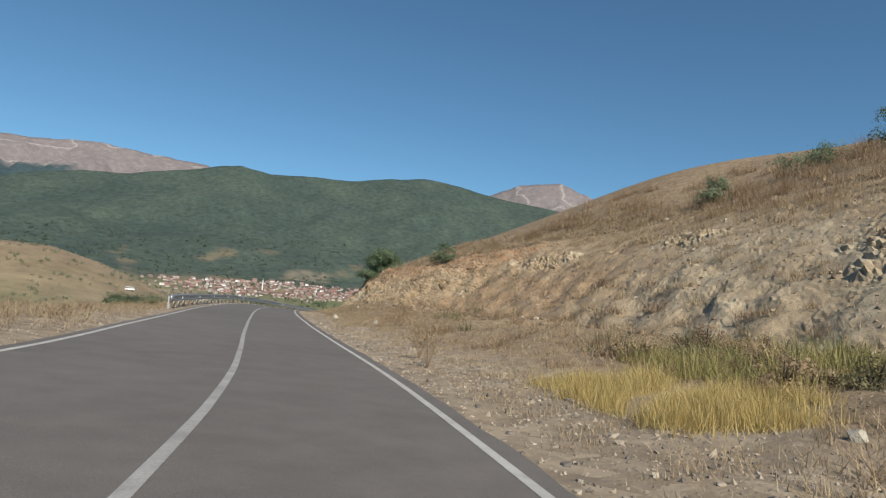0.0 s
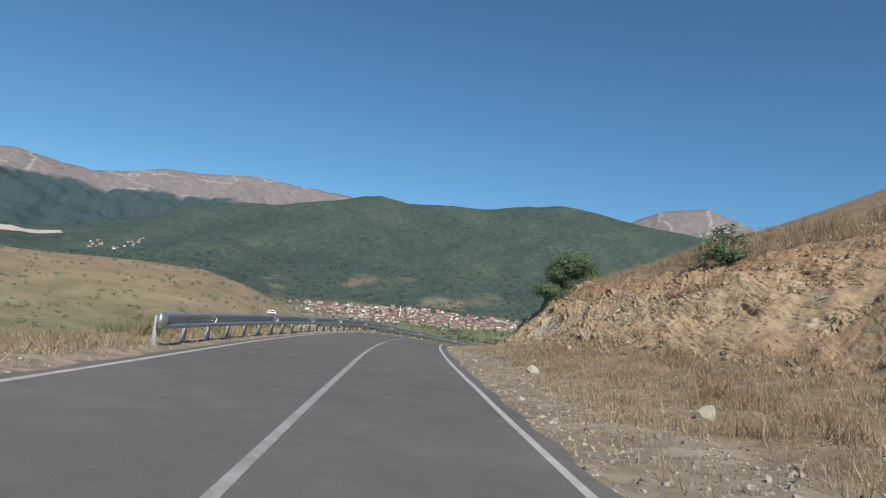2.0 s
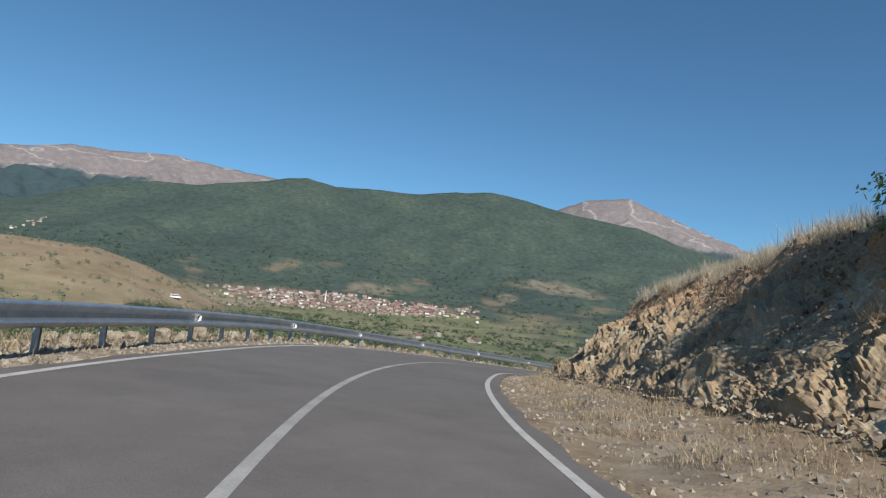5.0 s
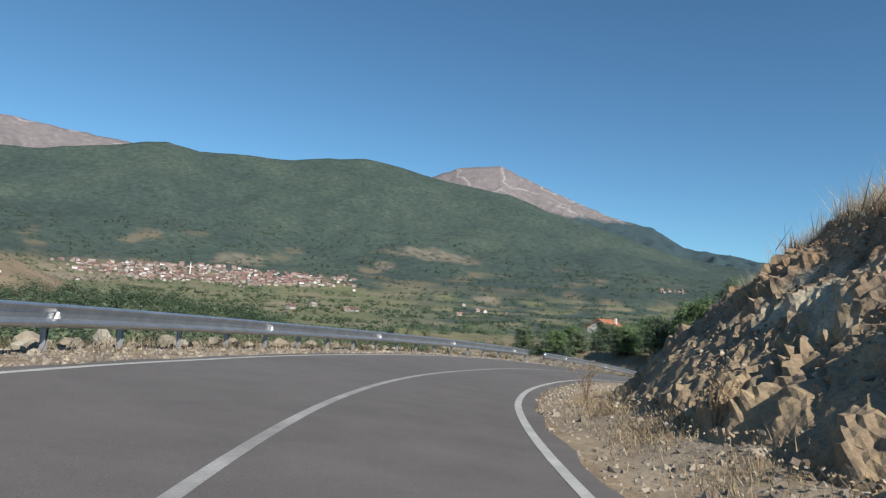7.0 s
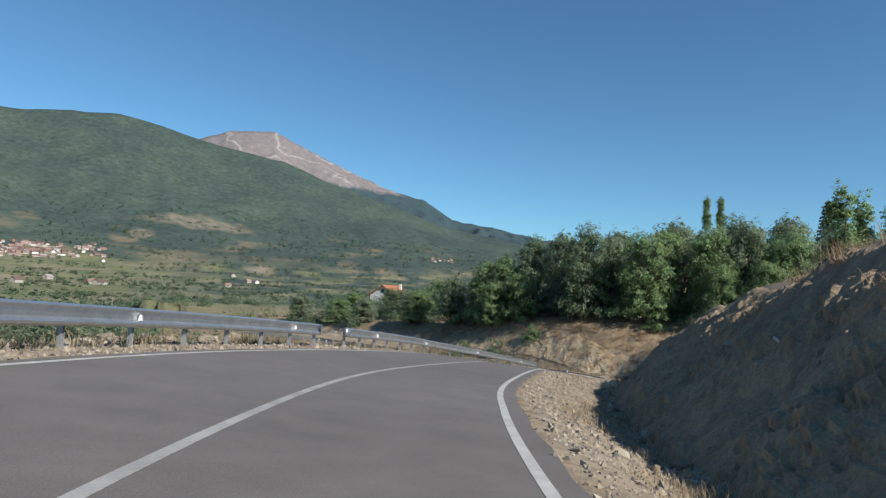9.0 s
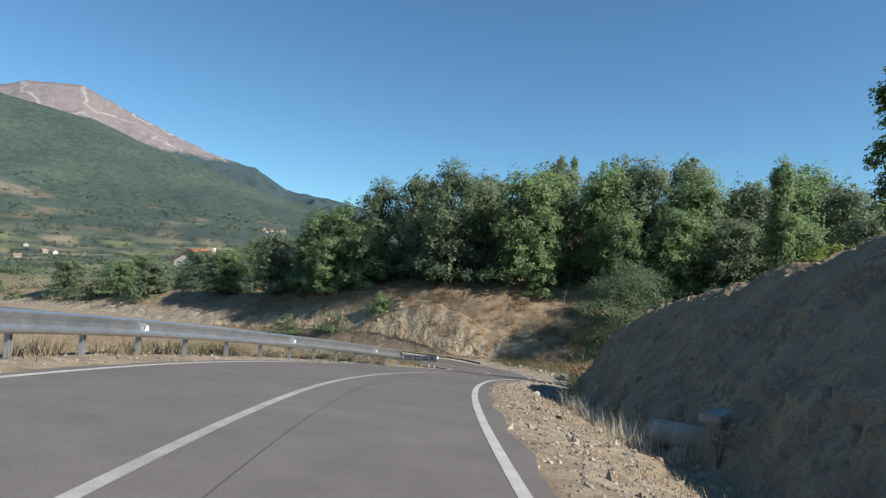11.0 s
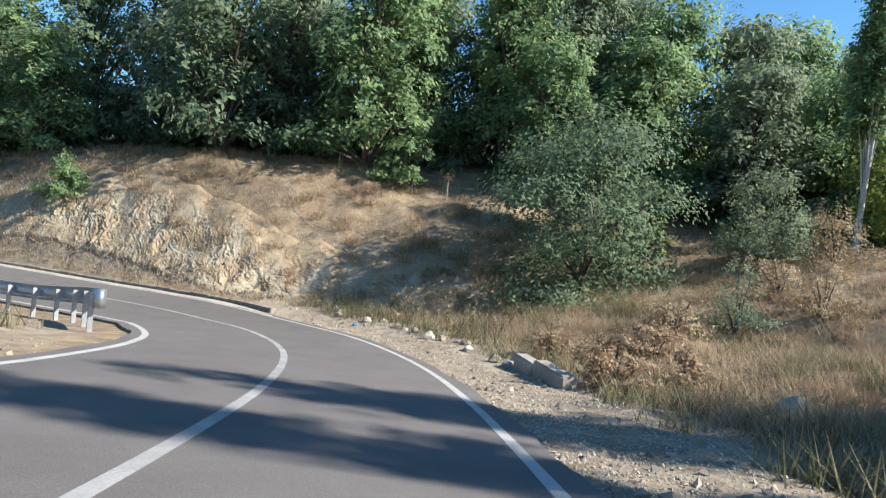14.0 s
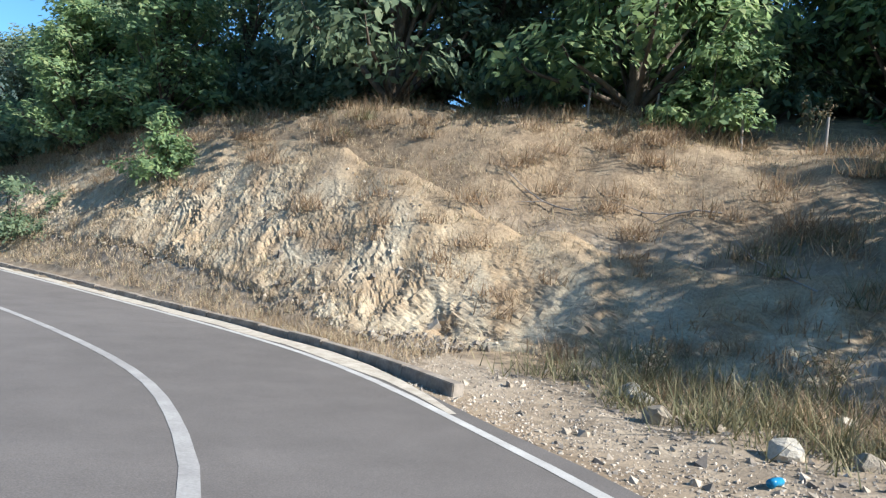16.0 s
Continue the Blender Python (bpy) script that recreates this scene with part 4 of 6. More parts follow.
def tree(name, place, height, radius, mat, bark, label, category, seed, leaves=7000, leaf=0.24, clear=0.22, group="", lobes=9, slim=1.0, girth=0.022):
    """Trunk, limbs that reach into the lobes of the crown, and leaves in clusters."""
    rng = np.random.RandomState(seed)
    t = anchor(name, place, label, category, group)
    z0 = height * clear
    lob = []
    for k in range(lobes):
        u = (k + 0.5) / lobes
        zz = z0 + (height - z0) * (0.18 + 0.66 * u)
        w = math.sin(math.pi * min(0.95, 0.22 + 0.7 * u)) * radius * slim
        a = k * 2.4 + rng.uniform(-0.5, 0.5)
        q = rng.uniform(0.35, 0.72) * w
        lob.append((q * math.cos(a), q * math.sin(a), zz, radius * rng.uniform(0.22, 0.42) * (0.7 + 0.3 * slim), (height - z0) * rng.uniform(0.06, 0.13)))
    if clear < 0.05:                            # low boughs that hang to the ground
        for k in range(8):
            a, q = k * 0.79 + rng.uniform(-0.2, 0.2), radius * rng.uniform(0.55, 0.85)
            lob.append((q * math.cos(a), q * math.sin(a), height * rng.uniform(0.07, 0.2), radius * rng.uniform(0.22, 0.36), height * rng.uniform(0.06, 0.10)))
    lob.append((0, 0, height - (height - z0) * 0.16, radius * 0.4, (height - z0) * 0.17))
    bend = rng.uniform(-0.06, 0.06, 2) * height
    stem = [(bend[0] * (u ** 2), bend[1] * (u ** 2), -0.3 + height * 0.86 * u) for u in np.linspace(0, 1, 7)]
    r0 = girth * height
    pieces = [tube(stem, [r0 * (1.25 - 1.1 * u) + 0.01 for u in np.linspace(0, 1, 7)], 7)]
    for x, y, z, rx, rz in lob[:-1]:
        b = max(z0 * 0.7, z - 0.25 * height)
        f = b / (height * 0.86)
        pieces.append(tube([(bend[0] * f * f, bend[1] * f * f, b), (x * 0.5, y * 0.5, b + (z - b) * 0.6), (x, y, z), (x * 1.2, y * 1.2, z + rz * 0.7)], [r0 * 0.45, r0 * 0.3, r0 * 0.18, 0.01], 5))
    V, F = join_meshes(pieces)
    solid("trunk", mesh_from("trunk", V, F), bark, t, smooth=True)
    P, out = crown_points(rng, lob, leaves, 0.085 * radius + 0.06)
    V, F = leaf_quads(P, rng, leaf, 0.3, out)
    solid("crown", mesh_from("crown", V, F), mat, t)
    return t


def shrub(name, place, height, radius, mat, label, seed, leaves=2200, leaf=0.13, group="", category="shrub"):
    """Several stems from one foot, and leaves in low lobes."""
    rng = np.random.RandomState(seed)
    t = anchor(name, place, label, category, group)
    lob, stems = [], []
    big = radius > 3
    for k in range(20 if big else 9):
        a = k * (2.4 if big else 0.9) + rng.uniform(-0.3, 0.3)
        q = radius * rng.uniform(0.1, 0.72)
        z = height * rng.uniform(0.2, 0.86) * (1 - 0.35 * (q / radius) ** 2)
        lob.append((q * math.cos(a), q * math.sin(a), z, radius * rng.uniform(0.17, 0.33 if big else 0.46), height * rng.uniform(0.08, 0.17 if big else 0.28)))
        stems.append(tube([(0, 0, -0.2), (q * 0.4 * math.cos(a), q * 0.4 * math.sin(a), z * 0.5), (q * math.cos(a), q * math.sin(a), z + 0.1)], [0.035, 0.025, 0.008], 4))
    for k in range(14 if big else 0):
        a, q = k * 0.45 + rng.uniform(-0.2, 0.2), radius * rng.uniform(0.45, 0.78)
        lob.append((q * math.cos(a), q * math.sin(a), height * rng.uniform(0.22, 0.52), radius * rng.uniform(0.2, 0.32), height * rng.uniform(0.10, 0.16)))
    for k in range(6):
        a, q = k * 1.05 + rng.uniform(-0.3, 0.3), radius * rng.uniform(0.45, 0.72)
        lob.append((q * math.cos(a), q * math.sin(a), height * rng.uniform(0.10, 0.28), radius * rng.uniform(0.28, 0.4), height * rng.uniform(0.10, 0.18)))
    V, F = join_meshes(stems)
    solid("stem", mesh_from("stem", V, F), BARK, t)
    P, out = crown_points(rng, lob, leaves, 0.08 * radius + 0.03)
    V, F = leaf_quads(P, rng, leaf, 0.3, out)
    solid("foliage", mesh_from("foliage", V, F), mat, t)
    return t


def on_ground(x, y, sink=0.0):
    return (x, y, float(ground_at(x, y)) - sink)


# the oak on the brow of the rock cut
tree("oak_tree", on_ground(-6.9, 69.8, 0.7), 3.5, 2.4, LEAF_DARK, BARK, "round dark green oak on the brow of the rock cut", "tree", 11, 30000, 0.13, 0.045, "", 15)
for x, y, h, r, sd, lab in ((-0.4, 53.6, 1.8, 1.3, 12, "green shrub on the grassy brow"), (17.2, 42.7, 2.0, 1.5, 13, "grey-green shrub on the hill crest"), (22.5, 39.9, 1.7, 2.4, 14, "wide green shrub on the hill crest"),
                            (25.0, 36.0, 2.4, 1.8, 15, "dark green shrub above the rock face")):
    shrub("shrub", on_ground(x, y, 0.05), h, r, LEAF_DARK if sd != 13 else LEAF_GREY, lab, sd, 2400, 0.14)

# the wood behind the bank: x, y, height, radius, kind
WOOD_A = [
    (37.3, 193.5, 7.8, 3.2, 0), (35.1, 199.5, 8.2, 3.4, 1), (38.5, 190.2, 9.2, 3.3, 1), (39.5, 190.0, 10.5, 3.4, 0), (43.0, 187.0, 12.5, 3.6, 1), (45.0, 182.0, 12.5, 3.5, 1), (43.6, 174.6, 13.6, 3.9, 0), (48.0, 175.0, 11.5, 3.6, 1),
    (47.6, 167.6, 12.8, 3.9, 0), (52.0, 168.5, 12.5, 3.8, 0), (37.4, 193.4, 7, 3.0, 1), (45.5, 178.5, 9, 3, 1), (50.0, 171.0, 9, 3, 1), (31.7, 208.4, 6.0, 3, 1), (32.1, 207.4, 6.5, 3.2, 0), (27.0, 221.0, 5.0, 2.8, 1),
    (23.8, 228.5, 5.5, 3.0, 0), (34.0, 221.0, 6.0, 3.2, 1), (19.0, 240.8, 6, 3.2, 1), (40.0, 216.0, 7.5, 3.4, 0), (36.0, 232.0, 6, 3.2, 1), (30.0, 238.0, 5.5, 3, 0),]
WOOD_B = [
    (54.5, 163.0, 13.0, 3.7, 0), (58.5, 160.5, 13.5, 3.8, 1), (60.0, 155.5, 13, 3.7, 0), (63.5, 152.0, 13, 3.8, 1), (68.0, 150.0, 13.5, 4, 0), (56.0, 170.0, 13, 4, 1), (62.0, 166.0, 13.5, 4, 1), (66.0, 160.0, 14, 4, 1),
    (57.0, 165.0, 11, 3.6, 1), (60.5, 158.0, 10, 3.4, 0), (52.5, 159.5, 9.0, 3.0, 0), (72.0, 146.0, 13, 4.2, 1), (78.0, 152.0, 14, 4.2, 0), (52.0, 178.0, 12, 4, 1), (38.0, 192.0, 10, 3.8, 0), (57.5, 150.0, 9.5, 3.2, 1),
    (60.5, 146.5, 9.5, 3.4, 0), (64.0, 142.0, 10, 3.6, 1), (69.0, 139.0, 10, 3.8, 0), (56.0, 155.5, 10, 3.3, 0),]
WOOD = WOOD_A + WOOD_B
PROTO = []
for k, (hh, rr_, mat_, sd) in enumerate(((11.5, 3.7, LEAF, 31), (11.5, 3.7, LEAF_DARK, 32), (10.5, 3.6, LEAF, 33), (11, 3.5, LEAF_GREY, 34))):
    x, y, h, r, kind = WOOD[k * 6]
    p = tree("walnut_tree" if mat_ is LEAF else "oak_tree" if mat_ is LEAF_DARK else "willow_tree", on_ground(x, y), hh, rr_, mat_, BARK,
             "tall leafy green walnut tree in the wood behind the bank" if mat_ is LEAF else "tall dark green oak in the wood behind the bank" if mat_ is LEAF_DARK else "grey-green leafy willow tree in the wood behind the bank", "tree", sd, 12000, 0.29, 0.02, "trees of the wood", 30)
    p.rotation_euler = (0, 0, k * 1.3)
    p.scale = (r / rr_, r / rr_, h / hh)
    PROTO.append(p)
for k, (x, y, h, r, kind) in enumerate(WOOD):
    if k % 6 == 0 and k // 6 < 4:
        continue
    src = PROTO[(kind + 2 * (k % 2)) % 4]
    rng = random.Random(k)
    c = copy_thing(src, Matrix.Translation(on_ground(x, y, 0.1)) @ Matrix.Rotation(rng.uniform(0, 6.28), 4, "Z"))
    ref = (11.5, 11.5, 10.5, 11)[PROTO.index(src)], (3.7, 3.7, 3.6, 3.5)[PROTO.index(src)]
    c.scale = (r / ref[1], r / ref[1], h / ref[0])
# three trees on the slope's brow that throw the shade over the road
for k, (x, y, h) in enumerate(((35.0, 131.0, 0.0), (32.3, 130.7, 0.3), (36.6, 129.2, -0.2))):
    tree("poplar_tree", on_ground(x, y, 0.2), 10.5 + h - float(ground_at(x, y)), 1.5, LEAF, BARK, "tall slim green poplar on the brow beside the bend", "tree", 55 + k, 5200, 0.22, 0.3, "", 14, 0.6, 0.009)
tree("bare_tree", on_ground(34.2, 137.4, 0.2), 5.6, 2.0, LEAF_GREY, BARK_GREY, "half-bare grey tree behind the brow of the slope", "tree", 54, 1300, 0.09, 0.2, "", 18)
for k, (x, y, h, r) in enumerate(((32.9, 148.0, 1.3, 0.75), (34.4, 146.9, 0.9, 0.7), (37.4, 148.6, 1.2, 0.9), (40.4, 148.9, 1.5, 1.1), (43.9, 145.4, 2.0, 1.3), (42.2, 147.5, 2.4, 1.2), (46.2, 146.9, 1.6, 1.2), (36.0, 150.8, 0.8, 0.7))):
    shrub("dead_bush" if k not in (4, 5) else "dry_bush", on_ground(x, y, 0.1), h, r, (BROWN, BROWN, BROWN, STRAW, STRAW, LEAF_GREY, STRAW, BROWN)[k],
          ("reddish brown dead bush beside the gravel of the bend", "yellowing bush in the dry grass", "grey-green bush in the dry grass")[(0, 0, 0, 1, 1, 2, 1, 0)[k]], 400 + k, 2600, 0.085, "", "bush")
# unseen walnut copy added on the brow, off the wood, for broad shade
for x, y, a, k in ((38.6, 129.0, 2.0, 0.95),):
    c = copy_thing(PROTO[0], Matrix.Translation(on_ground(x, y, 0.1)) @ Matrix.Rotation(a, 4, "Z"))
    c.scale = (0.72, 0.72, k)
for x, y, a, r, h in ((38.6, 184.0, 0.5, 3.0, 7.6), (36.2, 187.4, 2.6, 2.8, 7.0)):
    c = copy_thing(PROTO[2], Matrix.Translation(on_ground(x, y, 0.1)) @ Matrix.Rotation(a, 4, "Z"))
    c.scale = (r / 3.6, r / 3.6, h / 10.5)
# shrubs by the bend
tree("willow_bush", on_ground(46.7, 154.3, 1.8), 9.2, 4.7, LEAF_DARK, BARK, "large dense green bush at the foot of the bank", "bush", 41, 30000, 0.17, 0.03, "", 16)
shrub("young_cypress", on_ground(50.6, 152.9, 0.3), 6.0, 1.0, LEAF_LIME, "slim yellow-green young tree beside the willow bush", 42, 3000, 0.16, category="bush")
shrub("willow_bush", on_ground(50.6, 148.2, 0.3), 4.6, 2.0, LEAF_GREY, "grey-green bush in the dry grass", 43, 9000, 0.12, category="bush")
shrub("dry_bush", on_ground(51.0, 145.6, 0.2), 2.6, 1.9, STRAW, "yellowing dry bush in the tall grass", 44, 3500, 0.10, category="bush")
shrub("lime_bush", on_ground(57.0, 143.0, 0.3), 8.0, 3.4, LEAF_LIME, "bright yellow-green bush in front of the wood", 45, 9000, 0.22, category="bush")
shrub("shrub", on_ground(37.3, 178.0, 0.2), 2.7, 1.45, LEAF, "bright green shrub on the stony bank", 46, 4200, 0.15)
shrub("shrub", on_ground(33.8, 182.5, 0.2), 2.6, 2.0, LEAF_DARK, "dark green shrub on the stony bank", 47, 4000, 0.15)
shrub("shrub", on_ground(31.2, 187.5, 0.2), 2.8, 2.2, LEAF_DARK, "dark green shrub beyond the stony bank", 48, 4000, 0.15)
shrub("shrub", on_ground(47.6, 165.2, 0.2), 3.0, 1.6, LEAF, "fresh green walnut shoots at the brow of the bank", 49, 3600, 0.20)
poplar = tree("poplar_tree", on_ground(54.6, 145.1, 0.0), 14.2, 1.75, LEAF, BARK_PALE, "tall slim poplar with a pale bare lower trunk", "tree", 51, 16000, 0.19, 0.22, "", 22, 0.6, 0.0085)

# understorey that closes the wood below the crowns
for k, (x, y, h, r) in enumerate(((36.4, 193.2, 3.2, 2.6), (37.9, 188.8, 3.4, 2.8), (41.0, 187.0, 3.6, 2.8), (46.0, 178.5, 3.6, 2.8), (50.0, 171.5, 3.4, 2.6), (55.0, 166.0, 3.6, 3.0), (58.0, 162.0, 3.8, 3.0), (56.5, 157.0, 4.0, 3.0),
        (59.0, 151.0, 4.2, 3.2), (61.0, 147.0, 4.0, 3.2), (66.0, 144.0, 4.5, 3.4), (53.5, 155.5, 3.6, 2.6), (37.3, 190.6, 4.0, 2.8), (39.5, 186.0, 4.2, 2.8), (43.0, 183.5, 4.4, 2.8), (47.5, 172.5, 4.0, 2.4),
        (52.0, 166.0, 4.0, 2.6), (54.0, 160.0, 4.4, 2.8), (62.0, 150.0, 4.6, 3.2), (35.2, 196.5, 4.2, 3.0), (64.0, 156.0, 5, 3.4), (44.5, 180.0, 3.6, 2.4))):
    if k == 0:
        under = shrub("wood_bush", on_ground(x, y, 0.3), h, r, LEAF_DARK, "dark green bush under the trees of the wood", 61, 5200, 0.24, "bushes under the wood", "bush")
    else:
        c = copy_thing(under, Matrix.Translation(on_ground(x, y, 0.3)) @ Matrix.Rotation(k * 1.7, 4, "Z"))
        c.scale = (r / 2.6, r / 2.6, h / 3.2)


# ================= stones, grass and brush =================
def ico():
    bm = bmesh.new()
    bmesh.ops.create_icosphere(bm, subdivisions=1, radius=1.0)
    bm.verts.ensure_lookup_table()
    V = np.array([v.co[:] for v in bm.verts])
    F = np.array([[v.index for v in f.verts] for f in bm.faces])
    bm.free()
    return V, F


ICO_V, ICO_F = ico()


def spin(rng, n):
    """Random turns."""
    q = rng.normal(size=(n, 4))
    q /= np.linalg.norm(q, axis=1)[:, None]
    w, x, y, z = q.T
    return np.stack([np.stack([1 - 2 * (y * y + z * z), 2 * (x * y - z * w), 2 * (x * z + y * w)], 1),
                     np.stack([2 * (x * y + z * w), 1 - 2 * (x * x + z * z), 2 * (y * z - x * w)], 1),
                     np.stack([2 * (x * z - y * w), 2 * (y * z + x * w), 1 - 2 * (x * x + y * y)], 1)], 1)


def stones(name, P, size, mat, label, seed, flat=0.65, category="stones", small=False):
    """Angular chips, one island each."""
    rng = np.random.RandomState(seed)
    n = len(P)
    if small:
        base = np.array([(1, 0, 0), (-1, 0, 0), (0, 1, 0), (0, -1, 0), (0, 0, 1), (0, 0, -1)], float)
        faces = np.array([(0, 2, 4), (2, 1, 4), (1, 3, 4), (3, 0, 4), (2, 0, 5), (1, 2, 5), (3, 1, 5), (0, 3, 5)])
    else:
        base, faces = ICO_V, ICO_F
    V = base[None] * rng.uniform(0.62, 1.2, (n, len(base), 1))
    V = V * (np.stack([rng.uniform(0.7, 1.3, n), rng.uniform(0.6, 1.1, n), rng.uniform(flat * 0.6, flat * 1.3, n)], 1) * np.asarray(size)[:, None])[:, None, :]
    V = np.einsum("nij,nkj->nki", spin(rng, n), V) + np.asarray(P)[:, None, :]
    F = faces[None] + (np.arange(n) * len(base))[:, None, None]
    ob = solid(name, mesh_from(name, V.reshape(-1, 3), F.reshape(-1, 3)), mat)
    return tagged(ob, label, category, kind="stuff")


BLOCK_V = np.array([(x, y, z) for x in (-1, 1) for y in (-1, 1) for z in (-1, 1)], float)
BLOCK_F = np.array([(0, 1, 3, 2), (4, 6, 7, 5), (0, 4, 5, 1), (2, 3, 7, 6), (0, 2, 6, 4), (1, 5, 7, 3)])


def blocks(name, P, size, mat, label, seed, shape=(1.0, 0.75, 0.5), turn=1.0, category="rocks"):
    """Broken angular blocks, one island each; with a small turn they lie along the same beds."""
    rng = np.random.RandomState(seed)
    n = len(P)
    V = BLOCK_V[None] * rng.uniform(0.55, 1.15, (n, 8, 3))
    V = V * (np.array(shape)[None] * rng.uniform(0.7, 1.35, (n, 3)) * np.asarray(size)[:, None])[:, None, :]
    ang = rng.normal(size=(n, 3)) * turn + np.array([0.5, 0.2, 0.0])
    c, s_ = np.cos(ang), np.sin(ang)
    one, nil = np.ones(n), np.zeros(n)
    rx = np.stack([np.stack([one, nil, nil], 1), np.stack([nil, c[:, 0], -s_[:, 0]], 1), np.stack([nil, s_[:, 0], c[:, 0]], 1)], 1)
    ry = np.stack([np.stack([c[:, 1], nil, s_[:, 1]], 1), np.stack([nil, one, nil], 1), np.stack([-s_[:, 1], nil, c[:, 1]], 1)], 1)
    rz = np.stack([np.stack([c[:, 2], -s_[:, 2], nil], 1), np.stack([s_[:, 2], c[:, 2], nil], 1), np.stack([nil, nil, one], 1)], 1)
    V = np.einsum("nij,nkj->nki", rz @ ry @ rx, V) + np.asarray(P)[:, None, :]
    F = BLOCK_F[None] + (np.arange(n) * 8)[:, None, None]
    ob = solid(name, mesh_from(name, V.reshape(-1, 3), F.reshape(-1, 4)), mat)
    return tagged(ob, label, category, kind="stuff")


def strew(rng, n, s0, s1, lat_lo, lat_hi):
    """Random places beside the road; the limits across may change along it."""
    S = rng.uniform(s0, s1, n)
    u = rng.uniform(0, 1, n)
    lo = lat_lo(S) if callable(lat_lo) else lat_lo
    hi = lat_hi(S) if callable(lat_hi) else lat_hi
    D = lo + (hi - lo) * u
    c = np.stack([np.interp(S, ARC, ROAD[:, k]) for k in range(2)], 1)
    r = np.stack([np.interp(S, ARC, RS[:, k]) for k in range(2)], 1)
    XY = c + r * D[:, None]
    return np.stack([XY[:, 0], XY[:, 1], ground_at(XY[:, 0], XY[:, 1])], 1), S, D


RALL = RIGHT_A + RIGHT_B
toe_at = lambda S: table(RALL, S)[0]
top_at = lambda S: table(RALL, S)[2]
rng = np.random.RandomState(5)

# ================= the broken rock of the cut and the bank =================
def cells(u, v, size, seed):
    """Jittered cells: three random numbers of the nearest one, the offset from its middle, and the distance to its edge."""
    a, b = np.floor(u / size), np.floor(v / size)
    best, second = np.full(u.shape, 1e9), np.full(u.shape, 1e9)
    out = [np.zeros(u.shape) for _ in range(5)]

    def chance(i, j, k):
        h = np.sin(i * 127.1 + j * 311.7 + k * 74.7 + seed * 19.3) * 43758.5453
        return h - np.floor(h)
    for di in (-1, 0, 1):
        for dj in (-1, 0, 1):
            i, j = a + di, b + dj
            cx, cy = (i + 0.12 + 0.76 * chance(i, j, 1)) * size, (j + 0.12 + 0.76 * chance(i, j, 2)) * size
            d = np.hypot(u - cx, v - cy)
            win = d < best
            second = np.where(win, best, np.minimum(second, d))
            best = np.where(win, d, best)
            for n, val in enumerate((chance(i, j, 3), chance(i, j, 4), chance(i, j, 5), (u - cx) / size, (v - cy) / size)):
                out[n] = np.where(win, val, out[n])
    return out + [(second - best) / size]


def blocky(u, v, size, seed):
    """Height of tilted, cracked blocks (about -0.5 to 1) and a random tone for each."""
    r1, r2, r3, du, dv, edge = cells(u, v, size, seed)
    return r1 * 0.6 + (r2 - 0.5) * 1.3 * du + (r3 - 0.5) * 1.3 * dv - 0.10 * smooth01((0.12 - edge) / 0.12), (r1 * 7.31 + r2 * 3.7) % 1.0


def rock_material():
    m, nt, b = material("broken_rock_face", 0.93)
    at = nt.nodes.new("ShaderNodeAttribute")
    at.attribute_name = "stone"
    sep = nt.nodes.new("ShaderNodeSeparateColor")
    nt.links.new(at.outputs["Color"], sep.inputs[0])
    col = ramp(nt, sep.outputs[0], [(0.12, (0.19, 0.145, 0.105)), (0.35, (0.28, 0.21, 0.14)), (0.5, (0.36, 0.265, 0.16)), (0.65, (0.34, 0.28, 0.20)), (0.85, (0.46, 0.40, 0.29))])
    n1, n2 = noise_node(nt, 1.4, 5.0), noise_node(nt, 18.0, 4.0)
    soil = ramp(nt, n1, [(0.3, (0.21, 0.16, 0.11)), (0.55, (0.34, 0.255, 0.16)), (0.75, (0.42, 0.34, 0.225))])
    col = mix(nt, col, soil, sep.outputs[1])
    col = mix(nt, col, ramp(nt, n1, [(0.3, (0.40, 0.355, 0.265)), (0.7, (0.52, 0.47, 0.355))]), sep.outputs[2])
    rust = nt.nodes.new("ShaderNodeMath")
    rust.operation = "MULTIPLY"
    nt.links.new(at.outputs["Alpha"], rust.inputs[0])
    nt.links.new(step(nt, n1, 0.35, 0.65), rust.inputs[1])
    col = mix(nt, col, ramp(nt, n2, [(0.3, (0.24, 0.12, 0.06)), (0.7, (0.42, 0.24, 0.13))]), rust.outputs[0])
    col = mix(nt, col, ramp(nt, n2, [(0.3, (0.62, 0.60, 0.58)), (0.7, (1.25, 1.25, 1.22))]), 0.75, "MULTIPLY")
    nt.links.new(col, b.inputs["Base Color"])
    bump(nt, b, n2, 0.6, 0.03)
    return m


ROCK_FACE = rock_material()


